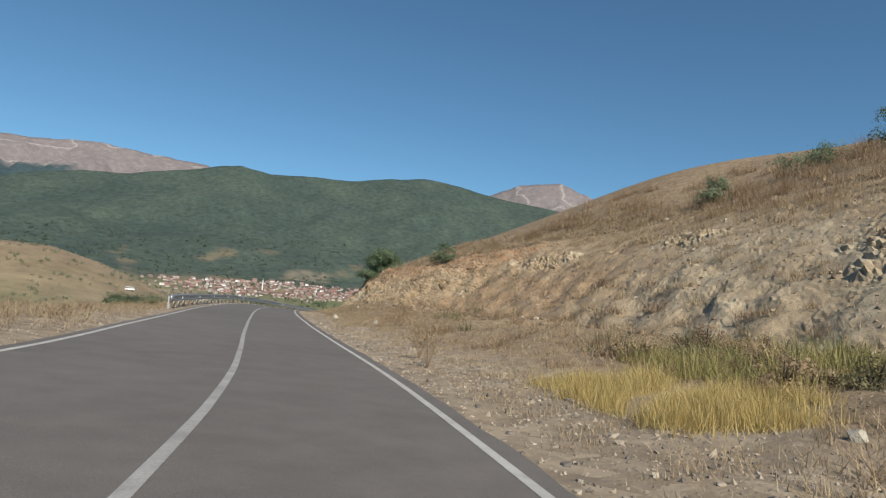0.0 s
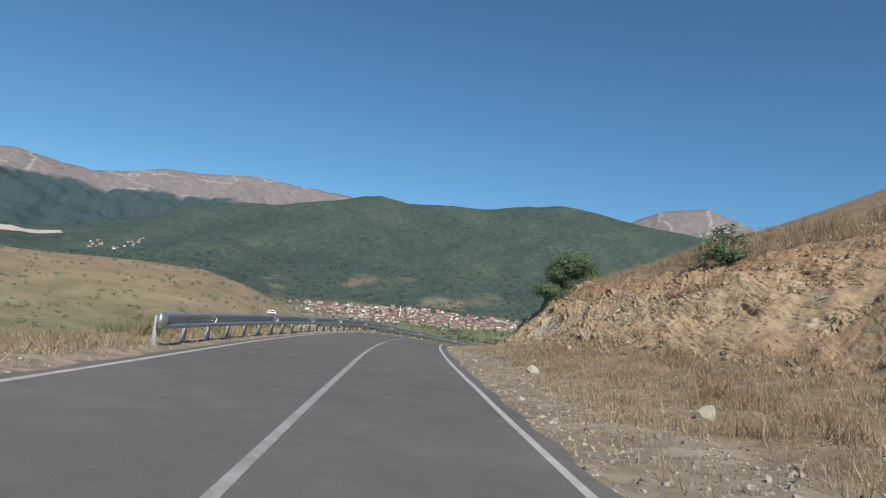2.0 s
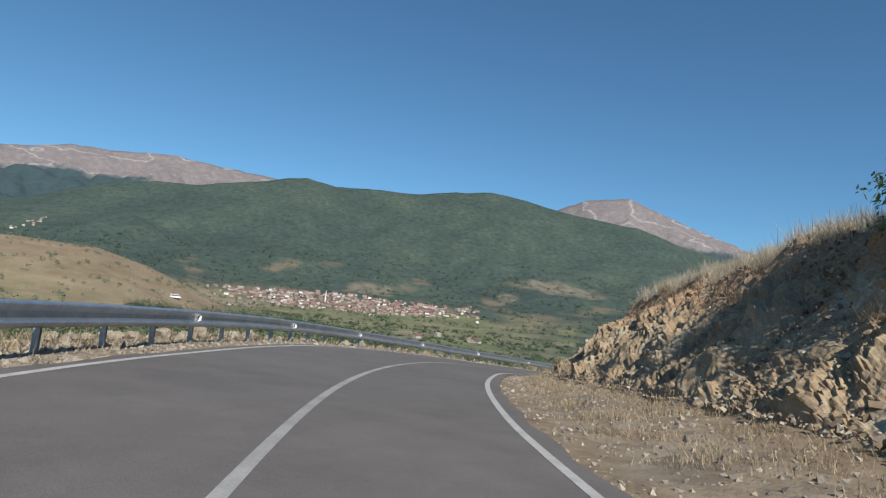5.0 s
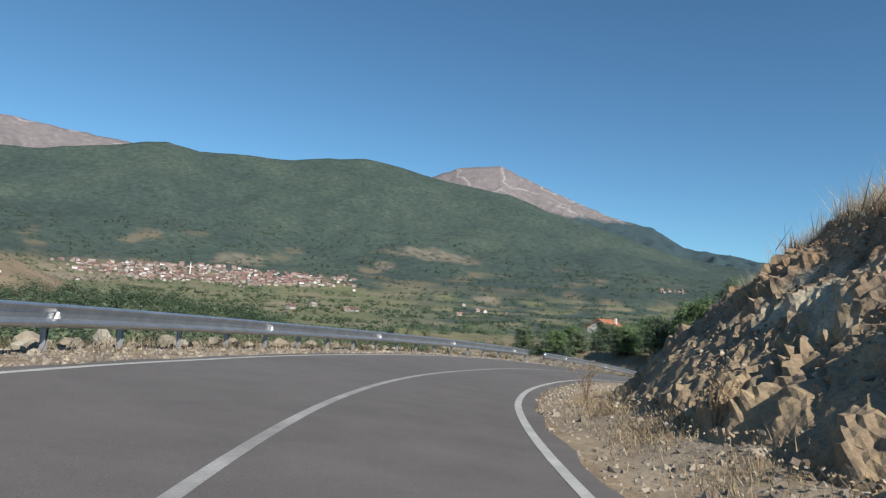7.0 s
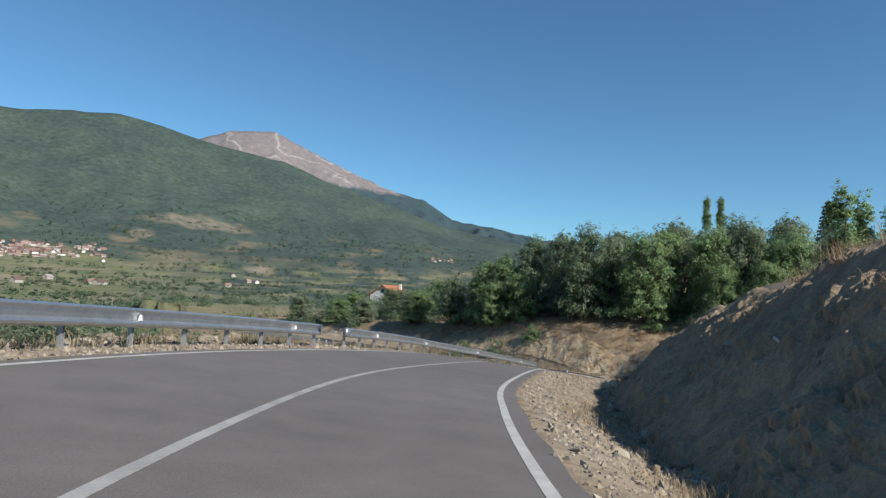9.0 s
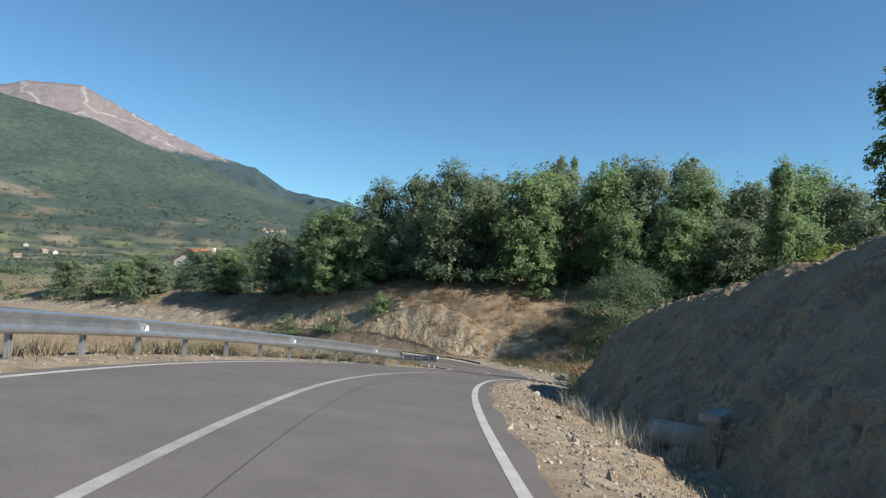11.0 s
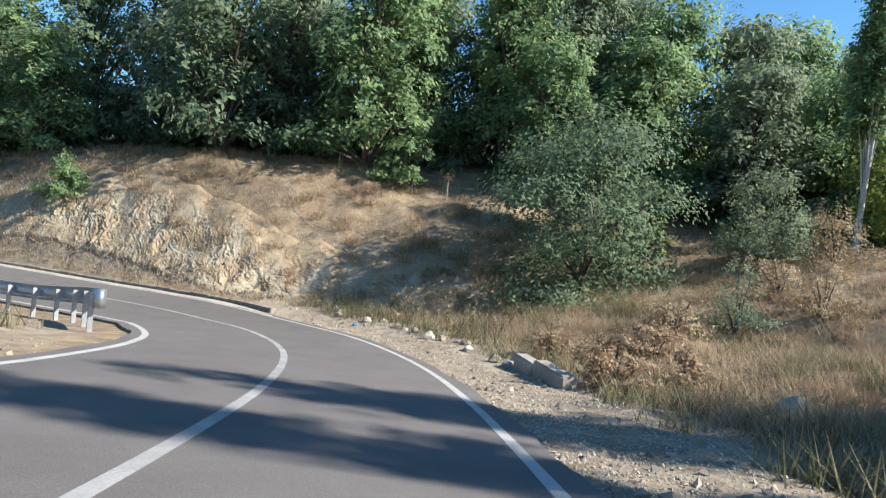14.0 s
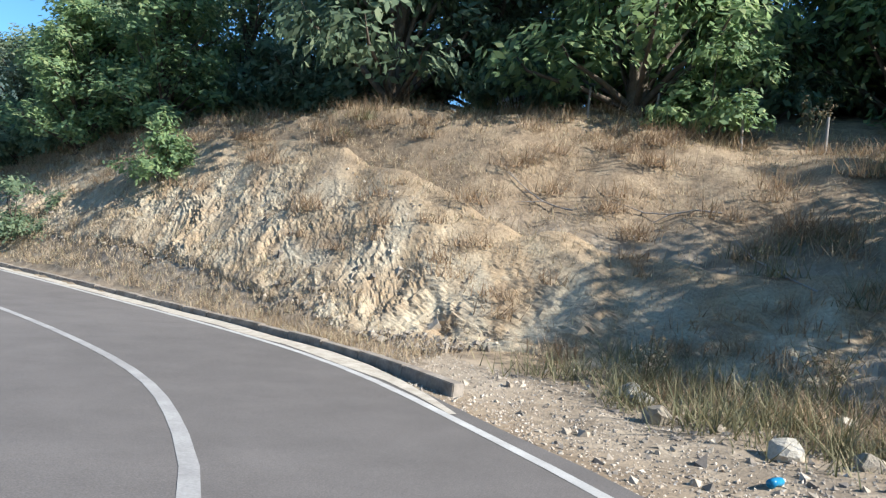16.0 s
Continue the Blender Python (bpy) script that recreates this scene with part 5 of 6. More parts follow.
def rock_face(name, s0, s1, ds, lo, hi, dl, sizes, amp, masks, label, seed, tall=1.0):
    """A skin of angular blocks over a stretch of slope beside the road."""
    s = np.arange(s0, s1, ds)
    n = int(np.max(hi(s) - lo(s)) / dl)
    S, U = np.meshgrid(s, np.linspace(0, 1, n))
    D = lo(S) + (hi(S) - lo(S)) * U
    X = np.interp(S, ARC, ROAD[:, 0]) + np.interp(S, ARC, RS[:, 0]) * D
    Y = np.interp(S, ARC, ROAD[:, 1]) + np.interp(S, ARC, RS[:, 1]) * D
    Z = ground_at(X, Y)
    P = np.stack([X, Y, Z], -1)
    N = np.cross(np.gradient(P, axis=1), np.gradient(P, axis=0))
    N /= np.linalg.norm(N, axis=2)[:, :, None] + 1e-9
    N = np.stack([blur(N[:, :, k], 4) for k in range(3)], -1)
    N *= np.sign(N[:, :, 2:3] + 1e-9)
    V = np.concatenate([np.zeros((1, S.shape[1])), np.cumsum(np.linalg.norm(np.diff(P, axis=0), axis=2), axis=0)]) / tall
    W1, W2 = S + 0.5 * bumps(X, Y, 1.7, 2, seed), V + 0.5 * bumps(X, Y, 1.9, 2, seed + 1)
    dip = 0.6                                   # the beds dip along the face
    B1, B2 = W1 * math.cos(dip) + W2 * math.sin(dip), (W2 * math.cos(dip) - W1 * math.sin(dip)) * 2.0
    h1, t1 = blocky(B1, B2, sizes[0] * 1.3, seed)
    h2, t2 = blocky(B1 * 1.1 + 3.3, B2 * 0.9, sizes[1] * 1.3, seed + 3)
    h3, t3 = blocky(S + 0.3 * V, V, sizes[2], seed + 6)
    A = amp(S, U, X, Y)
    edge = smooth01(np.minimum(U / 0.10, (1 - U) / 0.16)) * smooth01(np.minimum(S - s0, s1 - S) / 1.5)
    ledge = np.abs(bumps(B1 * 0.7, B2 * 0.5, 3.4, 4, seed + 12))            # long broken ledges along the beds
    H = (A * (0.85 * (ledge - 0.32) + 0.34 * h1 + 0.32 * h2 + 0.26 * h3 + 0.4 * bumps(X + V, Y - V, 5.0, 3, seed + 13)) + 0.08) * edge - 0.25 * (1 - edge)
    P = P + N * H[:, :, None]
    # tone drops between 82 and 170 along: the slope's shade put into the colour
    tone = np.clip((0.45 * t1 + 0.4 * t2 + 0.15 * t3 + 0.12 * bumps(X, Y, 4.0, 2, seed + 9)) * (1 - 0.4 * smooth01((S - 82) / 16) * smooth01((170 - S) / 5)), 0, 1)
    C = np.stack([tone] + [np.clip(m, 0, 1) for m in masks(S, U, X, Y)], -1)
    k, m = S.shape
    q = (np.arange(k - 1)[:, None] * m + np.arange(m - 1)[None, :]).ravel()
    me = mesh_from(name, P.reshape(-1, 3), np.concatenate([np.stack([q, q + m + 1, q + 1], 1), np.stack([q, q + m, q + m + 1], 1)]))
    layer = me.color_attributes.new("stone", "FLOAT_COLOR", "POINT")
    layer.data.foreach_set("color", C.astype(np.float32).ravel())
    tagged(solid(name, me, ROCK_FACE), label, "rock face", kind="structure")


def cut_masks(S, U, X, Y):
    earth = np.clip(0.42 + 0.65 * bumps(X, Y, 3.0, 4, 61), 0, 0.9)
    spot_1 = 1.0 - ((S - 61.6) / 2.0) ** 2 - ((U - 0.33) / 0.20) ** 2
    spot_2 = 1.0 - ((S - 58.0) / 1.6) ** 2 - ((U - 0.17) / 0.15) ** 2
    spot_3 = 0.35 - ((S - 92.5) / 3.0) ** 2 - ((U - 0.45) / 0.25) ** 2
    pale = smooth01((np.maximum(np.maximum(spot_1, spot_2), spot_3) + 0.7 * bumps(X, Y, 1.1, 3, 69)) * 2.0)
    rust = smooth01((U - 0.40) / 0.35) * smooth01((112 - S) / 12) * 0.8
    return earth * (1 - pale), pale * 0.85, rust


def cut_amp(S, U, X, Y):
    a = np.interp(S, [44, 52, 66, 74, 84, 100, 110, 122, 160], [0.22, 0.24, 0.27, 0.28, 0.34, 0.26, 0.20, 0.20, 0.20]) * (1 - 0.65 * smooth01((U - 0.5) / 0.4))
    lump = smooth01(0.5 + 1.1 * bumps(X, Y, 3.5, 3, 62))
    return a * (0.5 + 1.0 * lump) * (1 - 0.55 * cut_masks(S, U, X, Y)[1])


rock_face("rock_cut", 43, 75, 0.10, lambda S: toe_at(S) - 0.4, lambda S: top_at(S) + 1.4, 0.06, (0.40, 0.20, 0.12), cut_amp, cut_masks, "jagged brown and grey rubble face of the road cut", 5)
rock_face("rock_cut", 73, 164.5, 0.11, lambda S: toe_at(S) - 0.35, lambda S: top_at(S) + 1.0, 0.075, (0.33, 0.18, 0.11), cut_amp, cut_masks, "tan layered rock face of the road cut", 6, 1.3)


def upper_masks(S, U, X, Y):
    crag = crag_at(S, U, X, Y)
    return 0.8 + 0.45 * bumps(X, Y, 3.5, 3, 68) - 0.8 * crag, np.clip(0.1 * crag + 0.42 * smooth01((36 - S) / 14) * smooth01((0.75 - U) / 0.3) * (0.7 + 0.5 * bumps(X, Y, 5.0, 3, 70)), 0, 1), smooth01((S - 24) / 10) * smooth01((0.55 - U) / 0.3) * 0.45


def crag_at(S, U, X, Y):
    place = np.zeros(S.shape)
    for c, v, rs, rv in ((13.5, 0.46, 5.0, 0.26), (40.5, 0.52, 4.0, 0.10), (29.0, 0.55, 4.0, 0.08)):
        place = np.maximum(place, 1 - ((S - c) / rs) ** 2 - ((U - v) / rv) ** 2)
    return smooth01((place - 0.15 + 0.5 * bumps(X, Y, 4.0, 3, 63)) * 1.6)


rock_face("rocky_slope", -6, 47, 0.14, lambda S: toe_at(S) - 1.0, lambda S: np.interp(S, [-6, 10, 36, 47], [27, 28, 28, 21]), 0.115, (0.5, 0.27, 0.17),
          lambda S, U, X, Y: 0.07 + 0.05 * bumps(X, Y, 3.0, 3, 67) + 0.36 * crag_at(S, U, X, Y), upper_masks, "bare tan slope of earth with grey crags", 15)
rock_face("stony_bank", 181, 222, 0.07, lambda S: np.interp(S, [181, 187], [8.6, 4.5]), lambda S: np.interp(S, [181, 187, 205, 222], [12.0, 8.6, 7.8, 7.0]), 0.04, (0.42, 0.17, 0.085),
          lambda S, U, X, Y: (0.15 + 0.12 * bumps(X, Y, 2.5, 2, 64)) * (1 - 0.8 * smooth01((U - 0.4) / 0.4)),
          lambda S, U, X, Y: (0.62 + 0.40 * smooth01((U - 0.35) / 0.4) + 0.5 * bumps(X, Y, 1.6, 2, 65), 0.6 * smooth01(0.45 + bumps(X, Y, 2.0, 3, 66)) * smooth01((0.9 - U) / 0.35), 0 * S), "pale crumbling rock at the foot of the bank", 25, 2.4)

def on_face(n, s0, s1, u0, u1):
    """Places on the cut's face, at heights between its toe and its brow."""
    lo = lambda S: toe_at(S) - 0.3 + (top_at(S) - toe_at(S) + 1.0) * u0
    hi = lambda S: toe_at(S) - 0.3 + (top_at(S) - toe_at(S) + 1.0) * u1
    P, S, D = strew(rng, n, s0, s1, lo, hi)
    P[:, 2] += 0.14
    return P, np.interp(S, [44, 52, 70, 80, 100, 110], [0.6, 0.85, 0.9, 0.55, 0.42, 0.4])


P, k_ = on_face(9000, 43, 100, -0.05, 0.8)
blocks("rock_rubble", P, np.minimum(rng.gamma(2.0, 0.013, len(P)) + 0.016, 0.11) * k_, ROCKS, "broken angular brown and grey rock on the cut slope", 71, (1.0, 0.75, 0.5), 0.75)
P, k_ = on_face(4200, 43, 102, 0.45, 1.0)
blocks("rusty_rubble", P, np.minimum(rng.gamma(2.0, 0.012, len(P)) + 0.014, 0.09) * k_, RUSTY, "rust-brown broken stone below the brow of the cut", 73, (1.0, 0.8, 0.5), 0.9)
P, S, D = strew(rng, 900, 9, 17, 17, 22)
P = P[bumps(P[:, 0], P[:, 1], 6.0, 3, 63) > -0.1]
P[:, 2] += 0.12
blocks("grey_crag", P, rng.gamma(2.0, 0.025, len(P)) + 0.03, ROCKS, "jagged grey crag in the hillside", 81, (1.0, 0.8, 0.6), 0.6)
P, S, D = strew(rng, 900, 108, 160, lambda S: toe_at(S) - 0.8, lambda S: top_at(S))
stones("rock_rubble", P, rng.gamma(2.0, 0.03, len(P)) + 0.03, ROCKS, "small stones on the shaded earth slope", 70, 0.7, "rocks")
P, S, D = strew(rng, 7500, -8, 50, lambda S: toe_at(S) - 2, lambda S: top_at(S) + 7)
P[:, 2] += 0.08
blocks("rock_rubble", P, rng.gamma(2.0, 0.015, len(P)) + 0.013, ROCKS, "loose tan stones on the upper slope", 72)
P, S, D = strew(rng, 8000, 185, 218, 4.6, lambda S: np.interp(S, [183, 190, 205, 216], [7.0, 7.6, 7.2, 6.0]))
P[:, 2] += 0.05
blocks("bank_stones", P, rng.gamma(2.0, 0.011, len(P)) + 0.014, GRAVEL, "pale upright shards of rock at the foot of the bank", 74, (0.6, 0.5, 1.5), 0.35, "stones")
P, S, D = strew(rng, 15000, -2, 184, lambda S: np.interp(S, ARC, RIGHT_W) + 0.18, lambda S: np.minimum(toe_at(S), 6.4))
stones("verge_gravel", P, rng.gamma(2.0, 0.012, len(P)) + 0.014, GRAVEL, "pale gravel on the road verge", 75, 0.7, "gravel", True)
P, S, D = strew(rng, 15000, -4, 46, 3.3, lambda S: np.minimum(toe_at(S), 12.5))
stones("flat_gravel", P, rng.gamma(2.0, 0.007, len(P)) + 0.008, GRAVEL, "pale gravel strewn over the wide flat verge", 79, 0.7, "gravel", True)
P, S, D = strew(rng, 5200, -6, 172, -6.6, lambda S: -np.interp(S, ARC, LEFT_W) - 0.2)
stones("verge_gravel", P, rng.gamma(2.0, 0.012, len(P)) + 0.014, GRAVEL, "pale gravel under the guard rail", 76, 0.7, "gravel", True)
P, S, D = strew(rng, 16000, 58, 132, -6.9, lambda S: -np.interp(S, ARC, LEFT_W) - 0.25)
stones("rail_gravel", P, np.minimum(rng.gamma(2.0, 0.017, len(P)) + 0.016, 0.13), GRAVEL, "flat broken grey stones under the guard rail", 80, 0.4, "gravel", True)
P, S, D = strew(rng, 30000, 160, 186, lambda S: np.interp(S, ARC, RIGHT_W) + 0.2, lambda S: np.interp(S, [160, 172, 181, 186], [5.6, 6.4, 6.4, 4.4]))
stones("bend_gravel", P, rng.gamma(2.0, 0.0045, len(P)) + 0.007, GRAVEL_PALE, "pale coarse gravel on the outside of the bend", 78, 0.7, "gravel", True)
P, S, D = strew(rng, 9000, 98, 164, lambda S: np.interp(S, ARC, RIGHT_W) + 0.4, 5.6)
stones("verge_rubble", P, rng.gamma(2.0, 0.0065, len(P)) + 0.009, GRAVEL, "coarse broken stone along the ditch", 77, 0.65, "stones")


def tufts(name, P, height, mat, label, seed, blades=12, lean=0.35, width=0.012, spread=0.10, category="grass"):
    """Tufts of narrow blades, each blade a tapering sliver."""
    rng = np.random.RandomState(seed)
    n = len(P)
    B = np.repeat(np.asarray(P), blades, 0)
    H = np.repeat(np.asarray(height), blades) * rng.uniform(0.3, 1.15, n * blades)
    B = B + rng.normal(size=B.shape) * np.array([spread, spread, 0])
    a = rng.uniform(0, 2 * np.pi, len(B))
    k = rng.uniform(0, lean, len(B)) * 2
    side = np.stack([np.cos(a + 1.57), np.sin(a + 1.57), 0 * a], 1) * (width * (1 + H))[:, None]
    tip = B + np.stack([np.cos(a) * k * H, np.sin(a) * k * H, H], 1)
    B[:, 2] -= 0.04
    V = np.stack([B - side, B + side, tip], 1).reshape(-1, 3)
    ob = solid(name, mesh_from(name, V, np.arange(len(V)).reshape(-1, 3)), mat)
    return tagged(ob, label, category, kind="stuff")


def patchy(P, keep, scale=3.0, seed=31):
    return P[bumps(P[:, 0], P[:, 1], scale, 3, seed) > keep]


G = []
P, S, D = strew(rng, 7200, -6, 62, 5.6, lambda S: toe_at(S) + 2.5)
G.append((patchy(P, 0.25, 3.0), 0.2))
P, S, D = strew(rng, 2600, 56, 112, 4.0, lambda S: toe_at(S) + 0.4)
G.append((patchy(P, 0.1), 0.12))
P, S, D = strew(rng, 6500, 38, 127, lambda S: top_at(S) + 0.6, lambda S: top_at(S) + 6.5)
G.append((patchy(P, -0.35), 0.3))
P, S, D = strew(rng, 5000, -6, 60, -30, -8)
G.append((patchy(P, -0.1), 0.3))
P, S, D = strew(rng, 3600, -6, 170, -9.5, -4.6)
G.append((patchy(P, -0.15), 0.34))
P, S, D = strew(rng, 9500, 162, 182.5, 6.4, 27)
G.append((patchy(P, -0.3), 0.34))
P, S, D = strew(rng, 18000, 181.5, 222, lambda S: np.interp(S, [178, 186], [7, 6.0]), 17)
G.append((patchy(P, -0.3), 0.13))
P, S, D = strew(rng, 2600, -6, 50, lambda S: top_at(S), lambda S: top_at(S) + 12)
G.append((patchy(P, -0.2), 0.55))
P, S, D = strew(rng, 5200, 72, 150, lambda S: np.interp(S, ARC, RIGHT_W) + 1.0, lambda S: toe_at(S) + 0.2)
G.append((patchy(P, 0.1, 2.4), 0.07))
P, S, D = strew(rng, 6000, 2, 40, 4.3, 12.0)
G.append((patchy(P, 0.05, 2.2), 0.10))
P, S, D = strew(rng, 4500, 44, 76, 4.0, lambda S: toe_at(S) - 0.1)
G.append((patchy(P, 0.3, 2.0), 0.09))
P, S, D = strew(rng, 6500, 36, 60, 5.0, lambda S: toe_at(S) + 1.0)
G.append((patchy(P, 0.05, 2.6), 0.15))
P, S, D = strew(rng, 2600, 142, 176, -16, -4.6)
G.append((patchy(P, -0.2, 2.0), 0.26))
P, S, D = strew(rng, 3200, 185, 218, 4.0, 5.6)
G.append((P, 0.16))
P = np.concatenate([g[0] for g in G])
H = np.concatenate([np.full(len(g[0]), g[1]) for g in G]) * rng.uniform(0.6, 1.4, sum(len(g[0]) for g in G))
tufts("dry_grass", P, H, STRAW, "sun-bleached dry grass along the road and over the slopes", 81, 15, 1.05, 0.006, 0.2)
P, S, D = strew(rng, 700, 74, 106, lambda S: top_at(S) - 0.2, lambda S: top_at(S) + 1.6)
P = np.concatenate([P, strew(rng, 46, 140, 152, 5.4, 6.6)[0]])
tufts("tall_dry_grass", P, rng.uniform(0.3, 0.65, len(P)), PLUME, "tall pale feathery grass on the brow of the rock", 82, 40, 0.6, 0.006, 0.16)
B = []
for n, s0, s1, lo, hi in ((170, -4, 60, 6.5, 18), (50, 60, 126, 8, 12), (420, 163, 182, 6.8, 26), (420, 182, 218, 6.0, 16), (120, -4, 60, -26, -6)):
    P, S, D = strew(rng, n, s0, s1, lo, hi)
    B.append(P)
P, S, D = strew(rng, 260, -4, 50, 12, 26)
tufts("slope_brush", P, rng.uniform(0.2, 0.45, len(P)), STRAW, "bleached low brush dotted over the slope", 87, 110, 0.95, 0.008, 0.26, "brush")
P = np.concatenate(B)
tufts("dead_brush", P, rng.uniform(0.22, 0.5, len(P)), BROWN, "rounded clumps of dead brown brush", 83, 110, 0.95, 0.008, 0.24, "brush")
B = []
for n, s0, s1, lo, hi in ((150, 146, 174, -14, -4.8), (70, 100, 172, -9, -5), (18, -2, 40, 9, 15), (210, 160, 184, 5.4, 14), (40, 40, 100, -9, -6), (50, 190, 215, 8, 14)):
    P, S, D = strew(rng, n, s0, s1, lo, hi)
    B.append(P)
P = np.concatenate(B)
tufts("green_herbs", P, rng.uniform(0.3, 0.6, len(P)), HERB, "low green weeds among the dry grass", 84, 90, 0.9, 0.008, 0.24, "weeds")
P, S, D = strew(rng, 90, 172, 184, 5.2, 7.4)
tufts("verge_weeds", P, rng.uniform(0.25, 0.6, len(P)), HERB, "grey-green weeds along the stones of the bend", 89, 34, 0.8, 0.006, 0.2, "weeds")
P, S, D = strew(rng, 260, 14, 52, lambda S: top_at(S) + 3, lambda S: top_at(S) + 15)
tufts("crest_brush", patchy(P, -0.15, 6.0), rng.uniform(0.45, 1.0, len(patchy(P, -0.15, 6.0))), BROWN, "reddish dry brush along the hill crest", 86, 120, 0.8, 0.006, 0.32, "brush")
# golden stand of tall grass beside the first stretch
P, S, D = strew(rng, 1700, 7.8, 12.8, 5.9, 8.6)
tufts("golden_grass", patchy(P, -0.1), rng.uniform(0.2, 0.42, len(patchy(P, -0.1))), GOLD, "dense stand of golden grass on the gravel flat", 85, 22, 0.75, 0.004, 0.18)
P, S, D = strew(rng, 46, 9.5, 14.5, 8.8, 12.0)
tufts("green_reeds", P, rng.uniform(0.3, 0.75, len(P)), REED, "yellow-green tall grass at the foot of the hillside", 88, 90, 0.75, 0.008, 0.35)
for k in range(22):
    q = spot(rng.uniform(7.0, 16), rng.uniform(8.8, 12.5))
    shrub("dead_bush", on_ground(q[0], q[1], 0.05), rng.uniform(0.35, 0.75), rng.uniform(0.35, 0.8), HERB if k % 5 == 4 else STRAW if k % 3 == 1 else BROWN, "rounded reddish brown dead bush at the foot of the hillside" if k % 5 != 4 else "low olive bush among dead brush at the foot of the hillside", 300 + k, 2200, 0.05, "bushes at the foot of the hillside", "bush")



def thistle(place, h, seed, mat=None):
    """A dry stalk with side twigs and seed heads."""
    rng = np.random.RandomState(seed)
    t = anchor("dry_weed", place, "tall dry weed with branching stalks at the verge", "weed", "dry weeds on the verge")
    pieces, heads = [], []
    for k in range(9):
        a, L = rng.uniform(0, 6.28), h * rng.uniform(0.6, 1.0)
        lean = rng.uniform(0.1, 0.55)
        top = np.array([math.cos(a) * lean * L, math.sin(a) * lean * L, L])
        pieces.append(tube([(0, 0, -0.05), top * 0.5 * np.array([0.7, 0.7, 1]), top], [0.008, 0.006, 0.003], 4))
        for j in range(5):
            b = top * rng.uniform(0.45, 0.95)
            e = b + rng.normal(size=3) * h * 0.10 + np.array([0, 0, h * 0.08])
            pieces.append(tube([b, e, e + 0.01], [0.004, 0.003, 0.002], 4))
            heads.append(e)
    V, F = join_meshes(pieces)
    solid("stalk", mesh_from("stalk", V, F), mat or BROWN, t)
    V, F = leaf_quads(np.repeat(np.array(heads), 4, 0) + rng.normal(size=(len(heads) * 4, 3)) * 0.02, rng, 0.05)
    tagged(solid("seed_head", mesh_from("seed_head", V, F), STRAW, t), kind="stuff")
    return t


for k, (x, y, h) in enumerate(((-0.3, 17.1, 1.1), (-0.6, 19.0, 0.9), (-13.1, 88.0, 0.9), (-12.0, 96.2, 1.0), (48.6, 163.0, 1.5), (38.2, 155.2, 0.9), (39.3, 157.5, 1.1), (40.5, 159.0, 1.0), (37.0, 152.8, 0.9),
                               (12.5, 131.0, 0.9), (15.5, 134.5, 1.0), (9.0, 126.5, 0.9), (18.5, 137.2, 0.8), (5.5, 121.5, 0.9), (-18.9, 48.3, 1.1), (37.6, 154.4, 0.8), (38.9, 154.8, 1.0), (40.2, 156.6, 1.1), (39.6, 153.8, 1.0), (41.2, 158.2, 0.9), (38.0, 151.6, 0.9), (36.2, 150.6, 0.8), (37.8, 149.4, 1.0), (39.9, 161.2, 0.8))):
    thistle(on_ground(x, y), h, 90 + k, HERB if y > 148 else None)


# ================= boulders =================
def boulder_mesh(seed, mat):
    bm = bmesh.new()
    bmesh.ops.create_icosphere(bm, subdivisions=2, radius=1.0)
    rng = random.Random(seed)
    off = Vector((rng.uniform(0, 50), rng.uniform(0, 50), 0))
    for v in bm.verts:
        k = 1 + 0.55 * noise.noise(v.co * 0.9 + off) + 0.18 * noise.noise(v.co * 2.6 + off)
        v.co *= k
        v.co.z *= 0.75
    for n in range(10):
        d = Vector((rng.uniform(-1, 1), rng.uniform(-1, 1), rng.uniform(-0.3, 1))).normalized()
        r = bmesh.ops.bisect_plane(bm, geom=bm.verts[:] + bm.edges[:] + bm.faces[:], plane_co=d * rng.uniform(0.5, 0.74), plane_no=d, clear_outer=True)
        bmesh.ops.holes_fill(bm, edges=[e for e in r["geom_cut"] if isinstance(e, bmesh.types.BMEdge)])
    me = bpy.data.meshes.new("boulder")
    bm.to_mesh(me)
    bm.free()
    me.materials.append(mat)
    return me


BOULDERS = [boulder_mesh(k, BOULDER) for k in range(9)]
PALE_BOULDERS = [boulder_mesh(k + 20, PALE) for k in range(4)]


def boulder(x, y, size, k, label, group="", pale=False, sink=0.35, z=None, stretch=(1, 1, 1)):
    o = new("boulder", (PALE_BOULDERS if pale else BOULDERS)[k % (4 if pale else 9)])
    zz = float(ground_at(x, y)) if z is None else z
    o.matrix_world = Matrix.Translation((x, y, zz + size * (0.75 - sink) * 0.6)) @ Matrix.Rotation(k * 1.9, 4, "Z") @ Matrix.Diagonal((size * stretch[0], size * stretch[1], size * stretch[2], 1))
    return tagged(o, label, "boulder", group)


rb = random.Random(3)
for k, s_ in enumerate(np.arange(66, 126, 0.42)):
    p = spot(s_ + rb.uniform(-0.4, 0.4), -rb.uniform(5.7, 6.9))
    boulder(p[0], p[1], 0.12 + 0.24 * rb.random() ** 1.6, k, "broken angular stone in the row behind the guard rail", "stones behind the guard rail", pale=k % 7 == 3, sink=0.1, stretch=(1.0, rb.uniform(0.7, 1.2), rb.uniform(0.6, 1.0)))
for k, q in enumerate(np.linspace(172.5, 182.6, 19)):
    p = spot(q + rb.uniform(-0.25, 0.25), rb.uniform(5.0, 5.9))
    boulder(p[0], p[1], rb.uniform(0.07, 0.2), k, "broken pale stone in the row along the gravel of the bend", "stones along the bend", pale=k % 3 == 0, sink=0.2)
